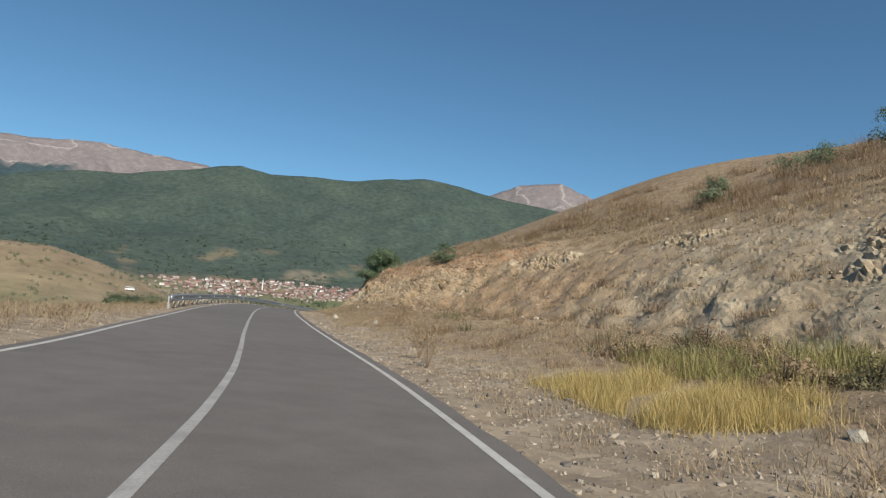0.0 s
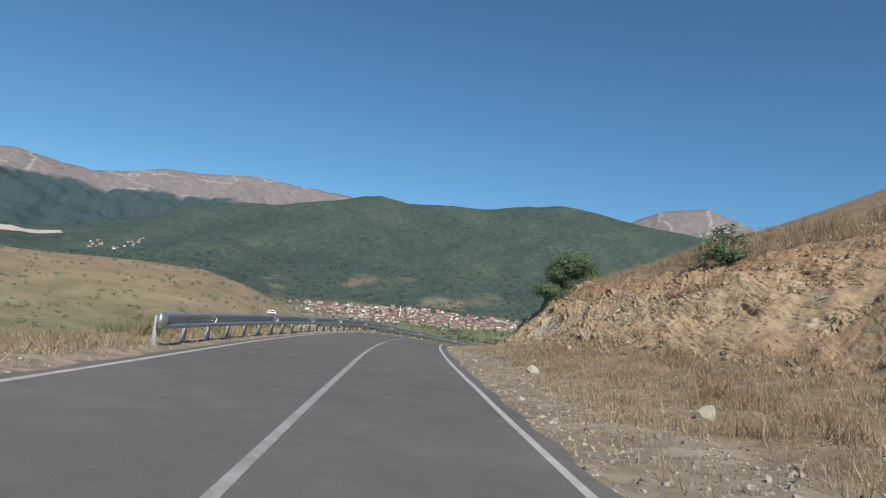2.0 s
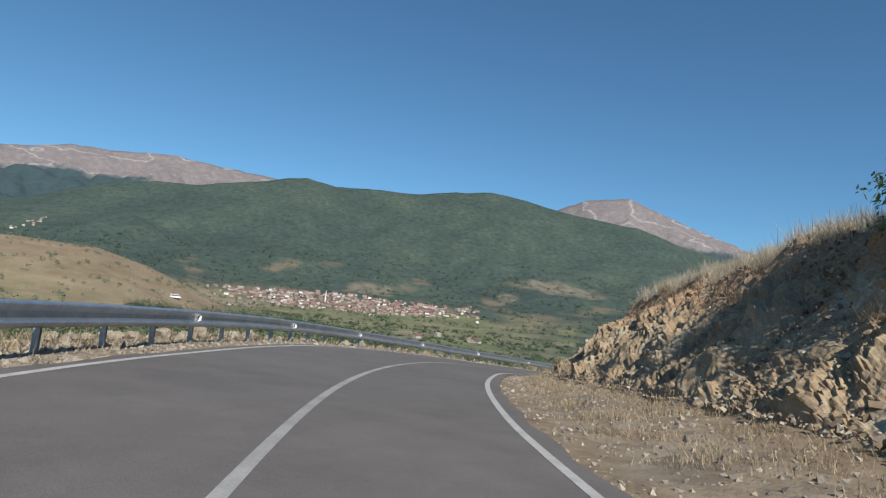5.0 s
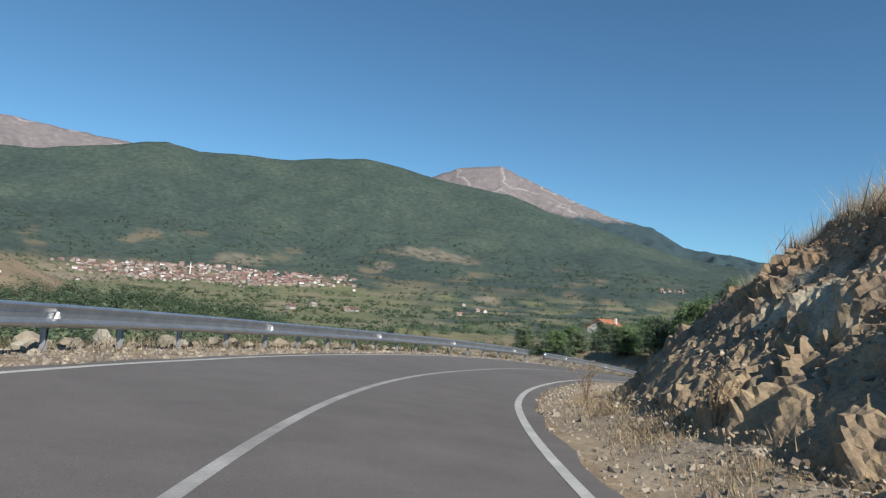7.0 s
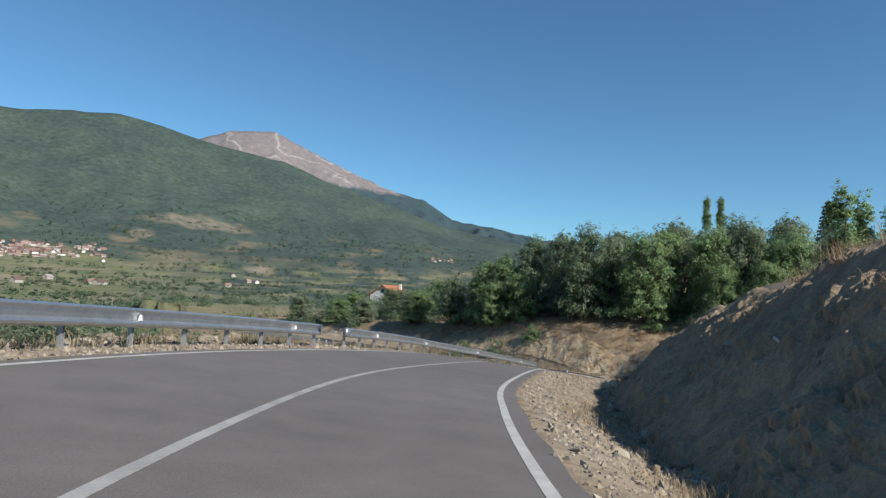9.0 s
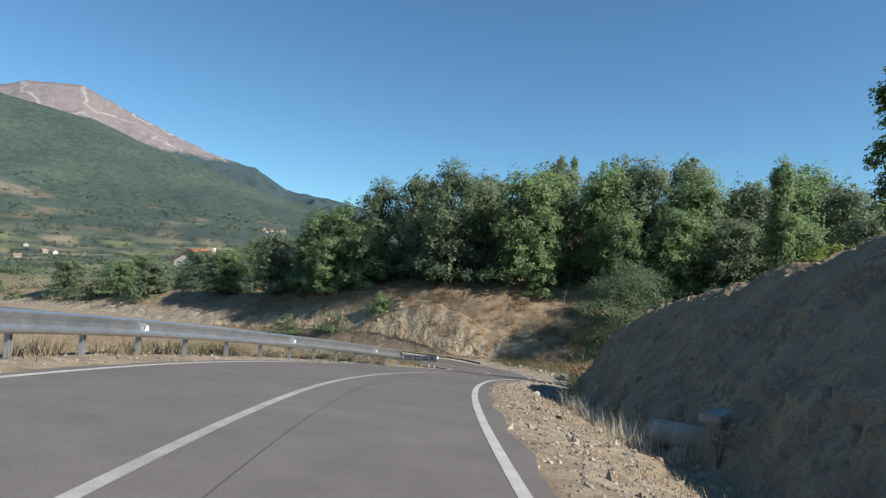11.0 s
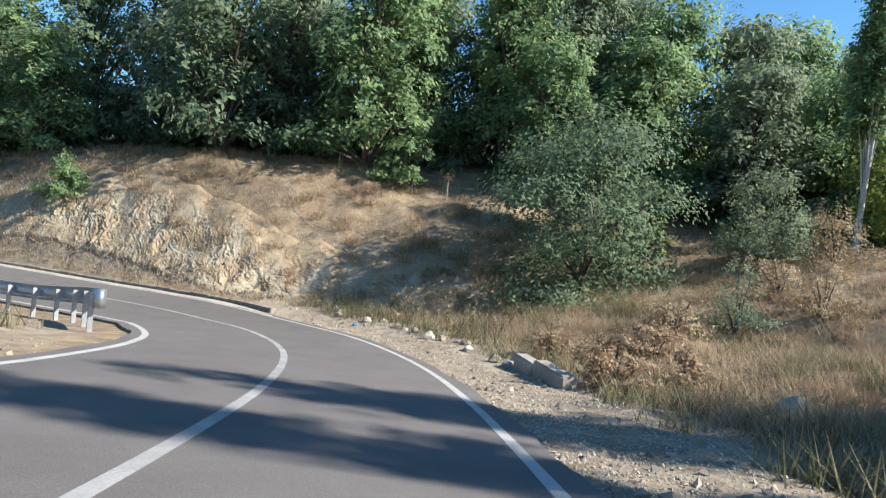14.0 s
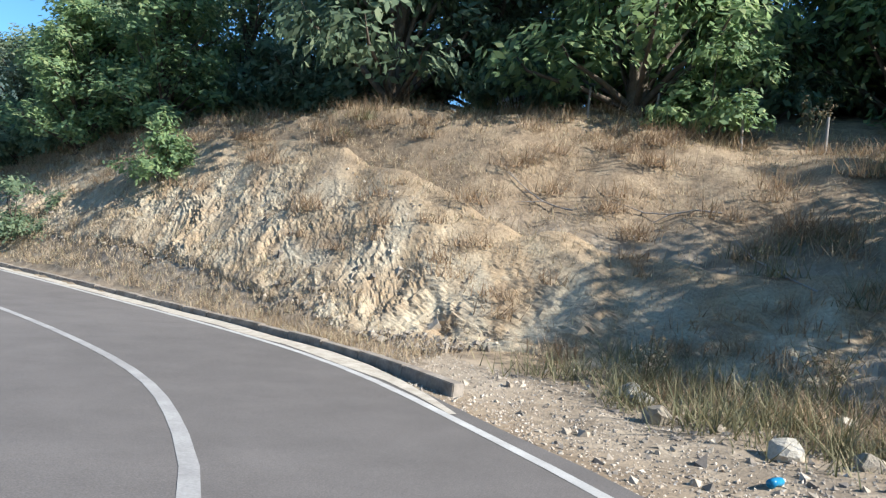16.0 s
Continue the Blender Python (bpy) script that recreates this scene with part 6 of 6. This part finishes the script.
for k, (x, y, sz_, lab) in enumerate(((-3.74, 36.8, 0.24, "pale stone lying in the dry grass"), (-7.4, 45.2, 0.2, "squarish pale stone at the foot of the slope"), (4.85, 7.9, 0.14, "whitish stone on the gravel flat"), (5.4, 7.9, 0.11, "tan stone on the gravel flat"),
                                      (34.5, 147.0, 0.42, "pale boulder in the dry grass"), (32.6, 145.0, 0.3, "grey boulder near the ditch"), (38.3, 155.8, 0.14, "pale stone at the edge of the gravel"), (40.0, 158.6, 0.16, "grey stone at the edge of the gravel"),
                                      (24.4, 143.6, 0.13, "white stone on the verge"), (15.2, 136.0, 0.13, "white stone on the verge"), (39.0, 160.6, 0.17, "pale stone below the bank"), (36.4, 153.6, 0.13, "grey stone by the gravel"))):
    boulder(x, y, sz_, k, lab, pale=True)

# ================= houses =================
def house_parts(h, w, d, wall_h, rise, roof_mat, wall_mat, windows=False):
    """Plastered walls with gables, a roof of two slopes with eaves, a chimney, and windows where they can be seen."""
    bm = bmesh.new()
    pts = [(-w / 2, 0), (w / 2, 0), (w / 2, wall_h), (0, wall_h + rise), (-w / 2, wall_h)]
    a = [bm.verts.new((x, -d / 2, z)) for x, z in pts]
    b = [bm.verts.new((x, d / 2, z)) for x, z in pts]
    bm.faces.new(a)
    bm.faces.new(b[::-1])
    for i in range(5):
        j = (i + 1) % 5
        bm.faces.new((a[j], a[i], b[i], b[j]))
    part("wall", bm, wall_mat, h)
    bm = bmesh.new()
    e, t = 0.5, 0.22
    k = rise / (w / 2)
    prof = [(-w / 2 - e, wall_h - e * k + 0.05), (0, wall_h + rise + 0.05), (w / 2 + e, wall_h - e * k + 0.05), (w / 2 + e, wall_h - e * k + 0.05 + t), (0, wall_h + rise + 0.05 + t * 1.2), (-w / 2 - e, wall_h - e * k + 0.05 + t)]
    a = [bm.verts.new((x, -d / 2 - e, z)) for x, z in prof]
    b = [bm.verts.new((x, d / 2 + e, z)) for x, z in prof]
    bm.faces.new((a[0], a[1], a[4], a[5]))
    bm.faces.new((a[1], a[2], a[3], a[4]))
    bm.faces.new((b[5], b[4], b[1], b[0]))
    bm.faces.new((b[4], b[3], b[2], b[1]))
    for i in range(6):
        j = (i + 1) % 6
        bm.faces.new((a[j], a[i], b[i], b[j]))
    roof = part("roof", bm, roof_mat, h)
    if windows:
        bm = bmesh.new()
        box(bm, w * 0.2, d * 0.2, wall_h + rise * 0.3, w * 0.2 + 0.6, d * 0.2 + 0.6, wall_h + rise + 0.7, 0.03)
        part("chimney", bm, wall_mat, roof)
        for x, z in ((-w * 0.22, 1.0), (w * 0.22, 1.0), (0, wall_h + 0.5)):
            bm = bmesh.new()
            box(bm, x - 0.55, -d / 2 - 0.03, z, x + 0.55, -d / 2 + 0.05, z + 1.2, 0.02)
            wdw = part("window", bm, CONCRETE, h)
            bm = bmesh.new()
            box(bm, x - 0.45, -d / 2 - 0.045, z + 0.1, x + 0.45, -d / 2 - 0.032, z + 1.1)
            part("pane", bm, GLASS, wdw)
        for y in (-d * 0.25, d * 0.2):
            bm = bmesh.new()
            box(bm, w / 2 - 0.05, y - 0.55, 1.0, w / 2 + 0.03, y + 0.55, 2.2, 0.02)
            wdw = part("window", bm, CONCRETE, h)
            bm = bmesh.new()
            box(bm, w / 2 + 0.032, y - 0.45, 1.1, w / 2 + 0.045, y + 0.45, 2.1)
            part("pane", bm, GLASS, wdw)


WHITE = simple("white_plaster", (0.66, 0.63, 0.57), (0.80, 0.78, 0.73), 0.8, 0.9, 0.0, 0.2, 0.01, 6.0)


def near_house(x, y, z, turn, w, d, wall_h, rise, label):
    h = anchor("house", (x, y, z), label, "house")
    h.rotation_euler = (0, 0, radians(turn))
    house_parts(h, w, d, wall_h, rise, ROOF_NEAR, WHITE, True)
    return h


near_house(49.5, 268.0, -4.0, -48, 7.5, 9.0, 4.0, 2.4, "small white house with an orange tiled roof among trees")
near_house(167, 149, 21.5, 60, 9.0, 12, 4.5, 3.0, "hillside house with an orange tiled roof above the wood")
near_house(122, 232, 8.5, 20, 9.0, 11, 5.0, 3.2, "house with a red tiled roof behind the wood")


def far_z(x, y):
    z, r_, a_, s_ = land(np.array([float(x)]), np.array([float(y)]), False)
    return float(z[0])


def polar(az, r):
    return ORIGIN[0] + r * math.sin(radians(az)), ORIGIN[1] + r * math.cos(radians(az))


PROTO_H = []
for k, (w, d, hh, rise) in enumerate(((7.5, 8.5, 3.4, 2.6), (6.5, 8, 3.0, 2.4), (8.5, 10, 4.2, 2.8), (7, 14, 3.0, 2.4))):
    x, y = polar(-19 + k * 4.1, 1500 + 30 * k)
    h = anchor("village_house", (x, y, far_z(x, y) - 0.5), "plastered village house with a red tiled roof", "house", "houses of the village")
    h.rotation_euler = (0, 0, k * 0.7)
    house_parts(h, w, d, hh, rise, ROOF, WALL)
    PROTO_H.append(h)
rv = random.Random(8)
n_house = 0
while n_house < 270:
    az = rv.uniform(-26.5, -2.6)
    lo, hi = np.interp(az, [-26, -21, -15.6, -10.6, -6.9, -4], [1500, 1400, 1400, 1390, 1480, 1500]), np.interp(az, [-26, -20, -16, -11, -6, -2.6], [1620, 1660, 1720, 1740, 1700, 1760])
    dens = np.interp(az, [-26.5, -22, -18, -9, -6.5, -5, -2.6], [0.25, 0.5, 1, 1, 0.35, 0.8, 0.5])
    r = lo + (hi - lo) * rv.random() ** 0.8
    if rv.random() > dens:
        continue
    x, y = polar(az, r)
    copy_thing(PROTO_H[rv.randrange(4)], Matrix.Translation((x, y, far_z(x, y) - 0.5)) @ Matrix.Rotation(rv.choice((0.2, 0.4, 1.9, 1.75, 0.9)) + rv.uniform(-0.2, 0.2), 4, "Z"))
    n_house += 1
for az0, az1, r0, r1, n in ((-42, -38, 2440, 2560, 26), (23.6, 25.6, 1840, 1960, 12), (4, 12, 900, 1300, 5), (-8, -2, 760, 900, 5), (-29, -24, 900, 1300, 6)):
    for k in range(n):
        x, y = polar(rv.uniform(az0, az1), rv.uniform(r0, r1))
        copy_thing(PROTO_H[rv.randrange(3)], Matrix.Translation((x, y, far_z(x, y) - 0.5)) @ Matrix.Rotation(rv.uniform(0, 3), 4, "Z"))


def village_block(n, label):
    """The close-built middle of the village: gabled houses, too many to tell apart."""
    base = np.array([(-1, -1, 0), (1, -1, 0), (1, 1, 0), (-1, 1, 0), (-1, -1, 1), (1, -1, 1), (1, 1, 1), (-1, 1, 1)], float)
    top = np.array([(-1.12, -1.1, 0.95), (1.12, -1.1, 0.95), (1.12, 1.1, 0.95), (-1.12, 1.1, 0.95), (0, -1.1, 1.75), (0, 1.1, 1.75)], float)
    VW, VR = [], []
    while len(VW) < n:
        az = rv.uniform(-24.5, -5.0)
        r = rv.uniform(np.interp(az, [-24, -16, -7], [1430, 1420, 1500]), np.interp(az, [-24, -16, -7], [1640, 1740, 1700]))
        if rv.random() > np.interp(az, [-24, -20, -17, -9, -5], [0.2, 0.6, 1, 1, 0.3]):
            continue
        x, y = polar(az, r)
        k = np.array([rv.uniform(3.0, 4.5), rv.uniform(3.5, 6.0), rv.uniform(3.0, 5.5)])
        a = rv.choice((0.2, 0.5, 1.9, 1.6)) + rv.uniform(-0.2, 0.2)
        turn = np.array([(math.cos(a), -math.sin(a), 0), (math.sin(a), math.cos(a), 0), (0, 0, 1)])
        o = np.array([x, y, far_z(x, y) - 0.5])
        VW.append((base * k) @ turn.T + o)
        VR.append((top * k) @ turn.T + o)
    h = anchor("village_rows", VW[0][0], label, "houses", kind="stuff")
    for nm, V, F, mat in (("wall", VW, [(0, 1, 5, 4), (1, 2, 6, 5), (2, 3, 7, 6), (3, 0, 4, 7)], WALL_MANY), ("roof", VR, [(0, 4, 5, 3), (4, 1, 2, 5), (0, 1, 4, 4), (2, 3, 5, 5)], ROOF_MANY)):
        F = np.array(F)
        P = np.concatenate(V) - VW[0][0]
        Q = (F[None] + (np.arange(n) * len(V[0]))[:, None, None]).reshape(-1, 4)
        if nm == "roof":
            Q = np.concatenate([Q.reshape(n, 4, 4)[:, :2].reshape(-1, 4)[:, [0, 1, 2]], Q.reshape(n, 4, 4)[:, :2].reshape(-1, 4)[:, [0, 2, 3]], Q.reshape(n, 4, 4)[:, 2:].reshape(-1, 4)[:, :3]])
        solid(nm, mesh_from(nm, P, Q), mat, h)


ROOF_MANY = by_random("roof_tile_rows", [(0.0, (0.12, 0.085, 0.075)), (0.5, (0.23, 0.135, 0.115)), (0.8, (0.30, 0.21, 0.18)), (1.0, (0.40, 0.37, 0.35))], 0.85, fine=0.8)
WALL_MANY = by_random("plaster_rows", [(0.0, (0.14, 0.12, 0.10)), (0.5, (0.28, 0.25, 0.22)), (0.8, (0.44, 0.42, 0.39)), (0.88, (0.76, 0.75, 0.73))], 0.9, fine=0.6)
village_block(280, "close-built rows of plastered houses with faded tiled roofs")


def minaret(az, r):
    x, y = polar(az, r)
    m = anchor("minaret", (x, y, far_z(x, y)), "slim white minaret with a pointed cap in the village", "minaret")
    for nm, r1, r2, z0, z1 in (("shaft", 1.5, 1.2, 0, 20), ("balcony", 2.1, 2.1, 20, 21.4), ("lantern", 1.1, 1.0, 21.4, 26), ("cap", 1.4, 0.05, 26, 33)):
        bm = bmesh.new()
        bmesh.ops.create_cone(bm, cap_ends=True, segments=12, radius1=r1, radius2=r2, depth=z1 - z0, matrix=Matrix.Translation((0, 0, (z0 + z1) / 2)))
        part(nm, bm, REFLECT if nm != "cap" else POST, m)


minaret(-16.1, 1560)


def pole(az, r, h=9.0):
    x, y = polar(az, r)
    p = anchor("utility_pole", (x, y, far_z(x, y)), "wooden utility pole with a crossarm in the fields", "utility pole", "poles in the fields")
    V, F = tube([(0, 0, -0.5), (0, 0, h * 0.5), (0, 0, h)], [0.16, 0.14, 0.1], 8)
    solid("pole", mesh_from("pole", V, F), BARK_PALE, p)
    bm = bmesh.new()
    box(bm, -0.9, -0.06, h - 0.6, 0.9, 0.06, h - 0.45, 0.01)
    part("crossarm", bm, BARK, p)


for az, r in ((-1.8, 380), (4.5, 420), (-24, 300)):
    pole(az, r)


# ================= far trees =================
def clumps(name, centres, radius, mat, label, seed, leaves=46, category="bushes", leaf=None):
    """Rounded bushes and small trees far off, each a cloud of leaf sprays."""
    rng = np.random.RandomState(seed)
    n = len(centres)
    d = rng.normal(size=(n, leaves, 3))
    d /= np.linalg.norm(d, axis=2)[:, :, None]
    d[:, :, 2] = np.abs(d[:, :, 2]) * 1.3
    R = np.asarray(radius)[:, None, None]
    P = np.asarray(centres)[:, None, :] + d * R * rng.uniform(0.45, 1.05, (n, leaves, 1))
    lump = 1 + 0.45 * np.sin(d[:, :, :1] * 4.0 + rng.uniform(0, 6, (n, 1, 1))) * np.sin(d[:, :, 1:2] * 5.0 + rng.uniform(0, 6, (n, 1, 1)))
    P = np.asarray(centres)[:, None, :] + (P - np.asarray(centres)[:, None, :]) * lump
    lead = np.repeat(np.asarray(radius), leaves) * 0.5 if leaf is None else np.full(n * leaves, leaf)
    V, F = leaf_quads(P.reshape(-1, 3), rng, 1.0, 0.0, d.reshape(-1, 3) / np.linalg.norm(d, axis=2).reshape(-1, 1))
    mid = V.reshape(-1, 4, 3).mean(1, keepdims=True)
    V = (mid + (V.reshape(-1, 4, 3) - mid) * lead[:, None, None] * np.array([[[1.0, 1.0, 1.0]]])).reshape(-1, 3)
    ob = solid(name, mesh_from(name, V, F), mat)
    return tagged(ob, label, category, kind="stuff")


rf = np.random.RandomState(17)


def scatter_polar(n, az0, az1, r0, r1, keep=-9.0, scale=120, seed=41, clear=False):
    az, r = rf.uniform(az0, az1, n), np.sqrt(rf.uniform(r0 ** 2, r1 ** 2, n))
    x, y = ORIGIN[0] + r * np.sin(np.radians(az)), ORIGIN[1] + r * np.cos(np.radians(az))
    ok = bumps(x, y, scale, 3, seed) > keep
    if clear:                                 # keep off the road, the bank and the ground inside the bend
        i_, d_ = nearest(x, y)
        ok &= np.where(d_ < 0, (d_ < -11) & ((x < -2) | (y > 205)), (d_ > 8) & (y > 206))
    x, y, r = x[ok], y[ok], r[ok]
    near = (x > GX[0]) & (x < GX[-1]) & (y > GY[0]) & (y < GY[-1])
    z = np.where(near, ground_at(x, y), land(x, y, False)[0])
    return np.stack([x, y, z], 1), r


P, r = scatter_polar(380, -38, -2, 24, 150, -0.4, 40, clear=True)
clumps("valley_bushes", P, rf.uniform(1.2, 2.4, len(P)), LEAF_DARK, "dense green bushes on the slope below the road", 51, 620, leaf=0.24)
S = rf.uniform(84, 134, 330)
D = -rf.uniform(11.5, 24, 330)
R_ = rf.uniform(0.9, 1.9, 330)
XY = np.stack([np.interp(S, ARC, ROAD[:, k]) + np.interp(S, ARC, RS[:, k]) * D for k in (0, 1)], 1)
top = np.interp(S, ARC, ROAD[:, 2]) + np.interp(S, [84, 95, 105, 113, 120, 126, 134], [0.4, 0.9, 1.4, 1.0, 0.8, 1.2, 1.4]) - rf.uniform(0, 1, 330) ** 2 * 4.0
low = ground_at(XY[:, 0], XY[:, 1])
clumps("roadside_thicket", np.column_stack([XY, np.maximum(top - 1.25 * R_, low)]), R_, LEAF_DARK, "green thicket of treetops below the guard rail", 58, 560, "thicket", 0.2)
P, r = scatter_polar(520, -10, 24, 60, 260, -0.3, 60, clear=True)
clumps("valley_bushes", P, rf.uniform(1.4, 3.0, len(P)), LEAF_DARK, "green bushes and small trees below the bend", 52, 420, leaf=0.36)
P = np.array([(x_, y_, float(ground_at(x_, y_)) + h_) for x_, y_, h_ in ((45, 259, 1.0), (41, 257, 1.5), (50, 258.5, 1.0), (37, 259, 2.0), (55, 262, 2.5), (33, 256, 1.5), (60, 268, 3.0), (29, 258, 1.0), (47, 256, 0.2))])
clumps("house_trees", P, rf.uniform(2.2, 3.2, len(P)), LEAF_DARK, "green bushes round the small white house", 59, 900, "bushes", 0.3)
P, r = scatter_polar(4200, -22, 36, 240, 1150, 0.0, 90)
clumps("valley_trees", P, 1.4 + 4.2 * rf.uniform(0, 1, len(P)) ** 2, LEAF_FAR, "scattered trees and hedges in the valley fields", 53, 60, "trees", 1.3)
P, r = scatter_polar(150, -36, -9, 120, 190)
P[:, 2] = np.maximum(P[:, 2], np.interp(np.degrees(np.arctan2(P[:, 0] - ORIGIN[0], P[:, 1] - ORIGIN[1])), [-36, -20, -12, -9], [-0.2, 0.2, -2.4, -5.0]) - rf.uniform(0, 3.0, len(P)))
clumps("valley_hedge", P, rf.uniform(1.6, 2.9, len(P)), LEAF_FAR, "dense band of green treetops below the road", 60, 420, "trees", 0.36)
P, r = scatter_polar(900, -34, -6, 500, 1650, 0.05, 120)
clumps("valley_trees", P, 1.8 + 4.0 * rf.uniform(0, 1, len(P)) ** 2, LEAF_FAR, "scattered trees and hedges near the village", 54, 60, "trees", 1.2)
P, r = scatter_polar(4200, -44, 36, 1300, 2350, -0.1, 200)
clumps("slope_woods", P, rf.uniform(3.0, 7.0, len(P)), LEAF_FAR, "woodland edge climbing the mountain's foot", 55, 22, "woods")
P, r = scatter_polar(1500, -62, -22, 220, 520, -0.05, 40)
clumps("hill_scrub", P, rf.uniform(0.7, 1.7, len(P)), LEAF_GREY, "small dark scrub dotted over the bare hill", 56, 26, "scrub")
P, r = scatter_polar(420, 24, 75, 105, 330, -0.3, 60, clear=False)
far_enough = np.hypot(P[:, 0] - 44, P[:, 1] - 160) > 34
P = P[far_enough]
clumps("hill_wood", P, rf.uniform(2.2, 3.8, len(P)), LEAF_DARK, "wood on the rise behind the bend", 57, 420, "woods", 0.5)


def spruce(x, y, h, seed):
    """A dark conifer: drooping whorls of needle sprays round a straight stem."""
    rng = np.random.RandomState(seed)
    t = anchor("spruce_tree", (x, y, far_z(x, y) - 0.3), "dark conical spruce above the wood", "tree")
    V, F = tube([(0, 0, 0), (0, 0, h * 0.5), (0, 0, h)], [0.22, 0.14, 0.02], 7)
    solid("trunk", mesh_from("trunk", V, F), BARK, t)
    c = []
    for k in range(16):
        u = k / 16
        z, R = h * (0.15 + 0.83 * u), h * 0.26 * (1 - u) + 0.15
        for j in range(9):
            a = j * 0.7 + k
            for q in np.linspace(0.25, 1, 9):
                c += [(math.cos(a) * R * q, math.sin(a) * R * q, z - 0.25 * R * q)] * 3
    c = np.array(c) + rng.normal(size=(len(c), 3)) * 0.12
    V, F = leaf_quads(c, rng, 0.5, 0.5)
    solid("crown", mesh_from("crown", V, F), LEAF_DARK, t)


spruce(111, 185.5, 13, 61)
for k, (x, y) in enumerate(((125.5, 230), (128.5, 228))):
    q = copy_thing(poplar, Matrix.Translation((x, y, far_z(x, y))) @ Matrix.Rotation(k, 4, "Z"))
    q["label"] = "slim distant poplar above the wood"


# ================= small things =================
def litter():
    b = anchor("plastic_bottle", (37.0, 158.0, float(ground_at(37.0, 158.0)) + 0.035), "crushed blue plastic bottle lying on the gravel", "bottle")
    V, F = tube([(-0.16, 0, 0), (-0.15, 0, 0), (-0.05, 0.01, 0.01), (0.05, 0.0, 0), (0.11, 0, 0), (0.14, 0, 0), (0.17, 0, 0)], [0.005, 0.06, 0.05, 0.058, 0.05, 0.02, 0.018], 9)
    b.scale = (0.65, 0.65, 0.65)
    solid("body", mesh_from("body", V, F), simple("blue_plastic", (0.01, 0.12, 0.26), (0.03, 0.25, 0.42), 9.0, 0.3), b, smooth=True)
    V, F = tube([(0.165, 0, 0), (0.17, 0, 0), (0.195, 0, 0), (0.196, 0, 0)], [0.002, 0.022, 0.022, 0.002], 9)
    solid("cap", mesh_from("cap", V, F), REFLECT, b)


litter()


def van(az, r, turn):
    x, y = polar(az, r)
    v = anchor("van", (x, y, far_z(x, y) + 0.1), "white van with dark windows on the hill road", "van")
    v.rotation_euler = (0, 0, radians(turn))
    bm = bmesh.new()
    box(bm, -2.5, -0.95, 0.45, 2.4, 0.95, 1.3, 0.12)
    box(bm, -2.45, -0.88, 1.3, 1.5, 0.88, 2.2, 0.18)
    part("body", bm, REFLECT, v)
    bm = bmesh.new()
    box(bm, -2.3, -0.9, 1.42, 1.35, 0.9, 1.95, 0.03)
    part("window", bm, GLASS, v)
    for wx in (-1.6, 1.5):
        for wy in (-0.85, 0.85):
            bm = bmesh.new()
            bmesh.ops.create_cone(bm, cap_ends=True, segments=14, radius1=0.36, radius2=0.36, depth=0.22, matrix=Matrix.Translation((wx, wy, 0.36)) @ Matrix.Rotation(radians(90), 4, "X"))
            part("wheel", bm, TAR, v)


van(-30.0, 330, 25)


def fence_post(x, y, h, k):
    f = new("fence_post", FENCE_ME)
    f.matrix_world = Matrix.Translation(on_ground(x, y, 0.1)) @ Matrix.Rotation(0.06 * math.sin(k * 2.1), 4, "Y") @ Matrix.Diagonal((1, 1, h, 1))
    tagged(f, "short weathered wooden fence post on the bank", "fence post", "fence posts on the bank")


V, F = tube([(0, 0, 0), (0, 0, 0.5), (0.01, 0, 0.97), (0.01, 0, 1.0), (0.01, 0, 1.001)], [0.04, 0.036, 0.034, 0.03, 0.002], 7)
FENCE_ME = mesh_from("fence_post", V, F)
FENCE_ME.materials.append(BARK_GREY)
for k, (x, y) in enumerate(((46.2, 168.2), (46.9, 166.4), (47.5, 164.2), (48.0, 162.4), (54.0, 147.0), (56.5, 143.2))):
    fence_post(x, y, 1.0, k)


def branch(x, y, L, turn, k):
    """A fallen dry branch on the slope."""
    rng = np.random.RandomState(k)
    b = anchor("fallen_branch", on_ground(x, y, -0.12), "dry fallen branch lying on the grassy bank", "branch")
    a = radians(turn)
    d = np.array([math.cos(a), math.sin(a), 0])
    pts = [d * L * (u - 0.5) + np.array([0, 0, float(ground_at(x + d[0] * L * (u - 0.5), y + d[1] * L * (u - 0.5))) - b.location[2] + 0.12]) for u in np.linspace(0, 1, 6)]
    pieces = [tube(pts, [0.022, 0.02, 0.017, 0.014, 0.01, 0.005], 6)]
    for j in range(1, 5):
        e = pts[j] + d * 0.5 + rng.normal(size=3) * 0.22
        pieces.append(tube([pts[j], (pts[j] + e) / 2, e], [0.014, 0.01, 0.004], 6)[:2])
    V, F = join_meshes(pieces)
    solid("limb", mesh_from("limb", V, F), BARK_GREY, b)


branch(43.9, 164.0, 2.6, 115, 1)
branch(43.6, 161.2, 1.8, 70, 2)
branch(42.6, 166.4, 2.0, 100, 3)


def white_box(x, y):
    b = anchor("stacked_crates", on_ground(x, y), "white sheet-covered stack half hidden in the wood", "crates")
    bm = bmesh.new()
    box(bm, -1.4, -0.5, 0, 0.4, 0.5, 0.9, 0.05)
    bm.transform(Matrix.Rotation(0.5, 4, "Z"))
    part("crate", bm, REFLECT, b)
    bm = bmesh.new()
    box(bm, 0.5, -0.4, 0, 1.6, 0.5, 0.6, 0.05)
    bm.transform(Matrix.Rotation(0.5, 4, "Z"))
    part("crate", bm, REFLECT, b)


white_box(49.4, 174.4)
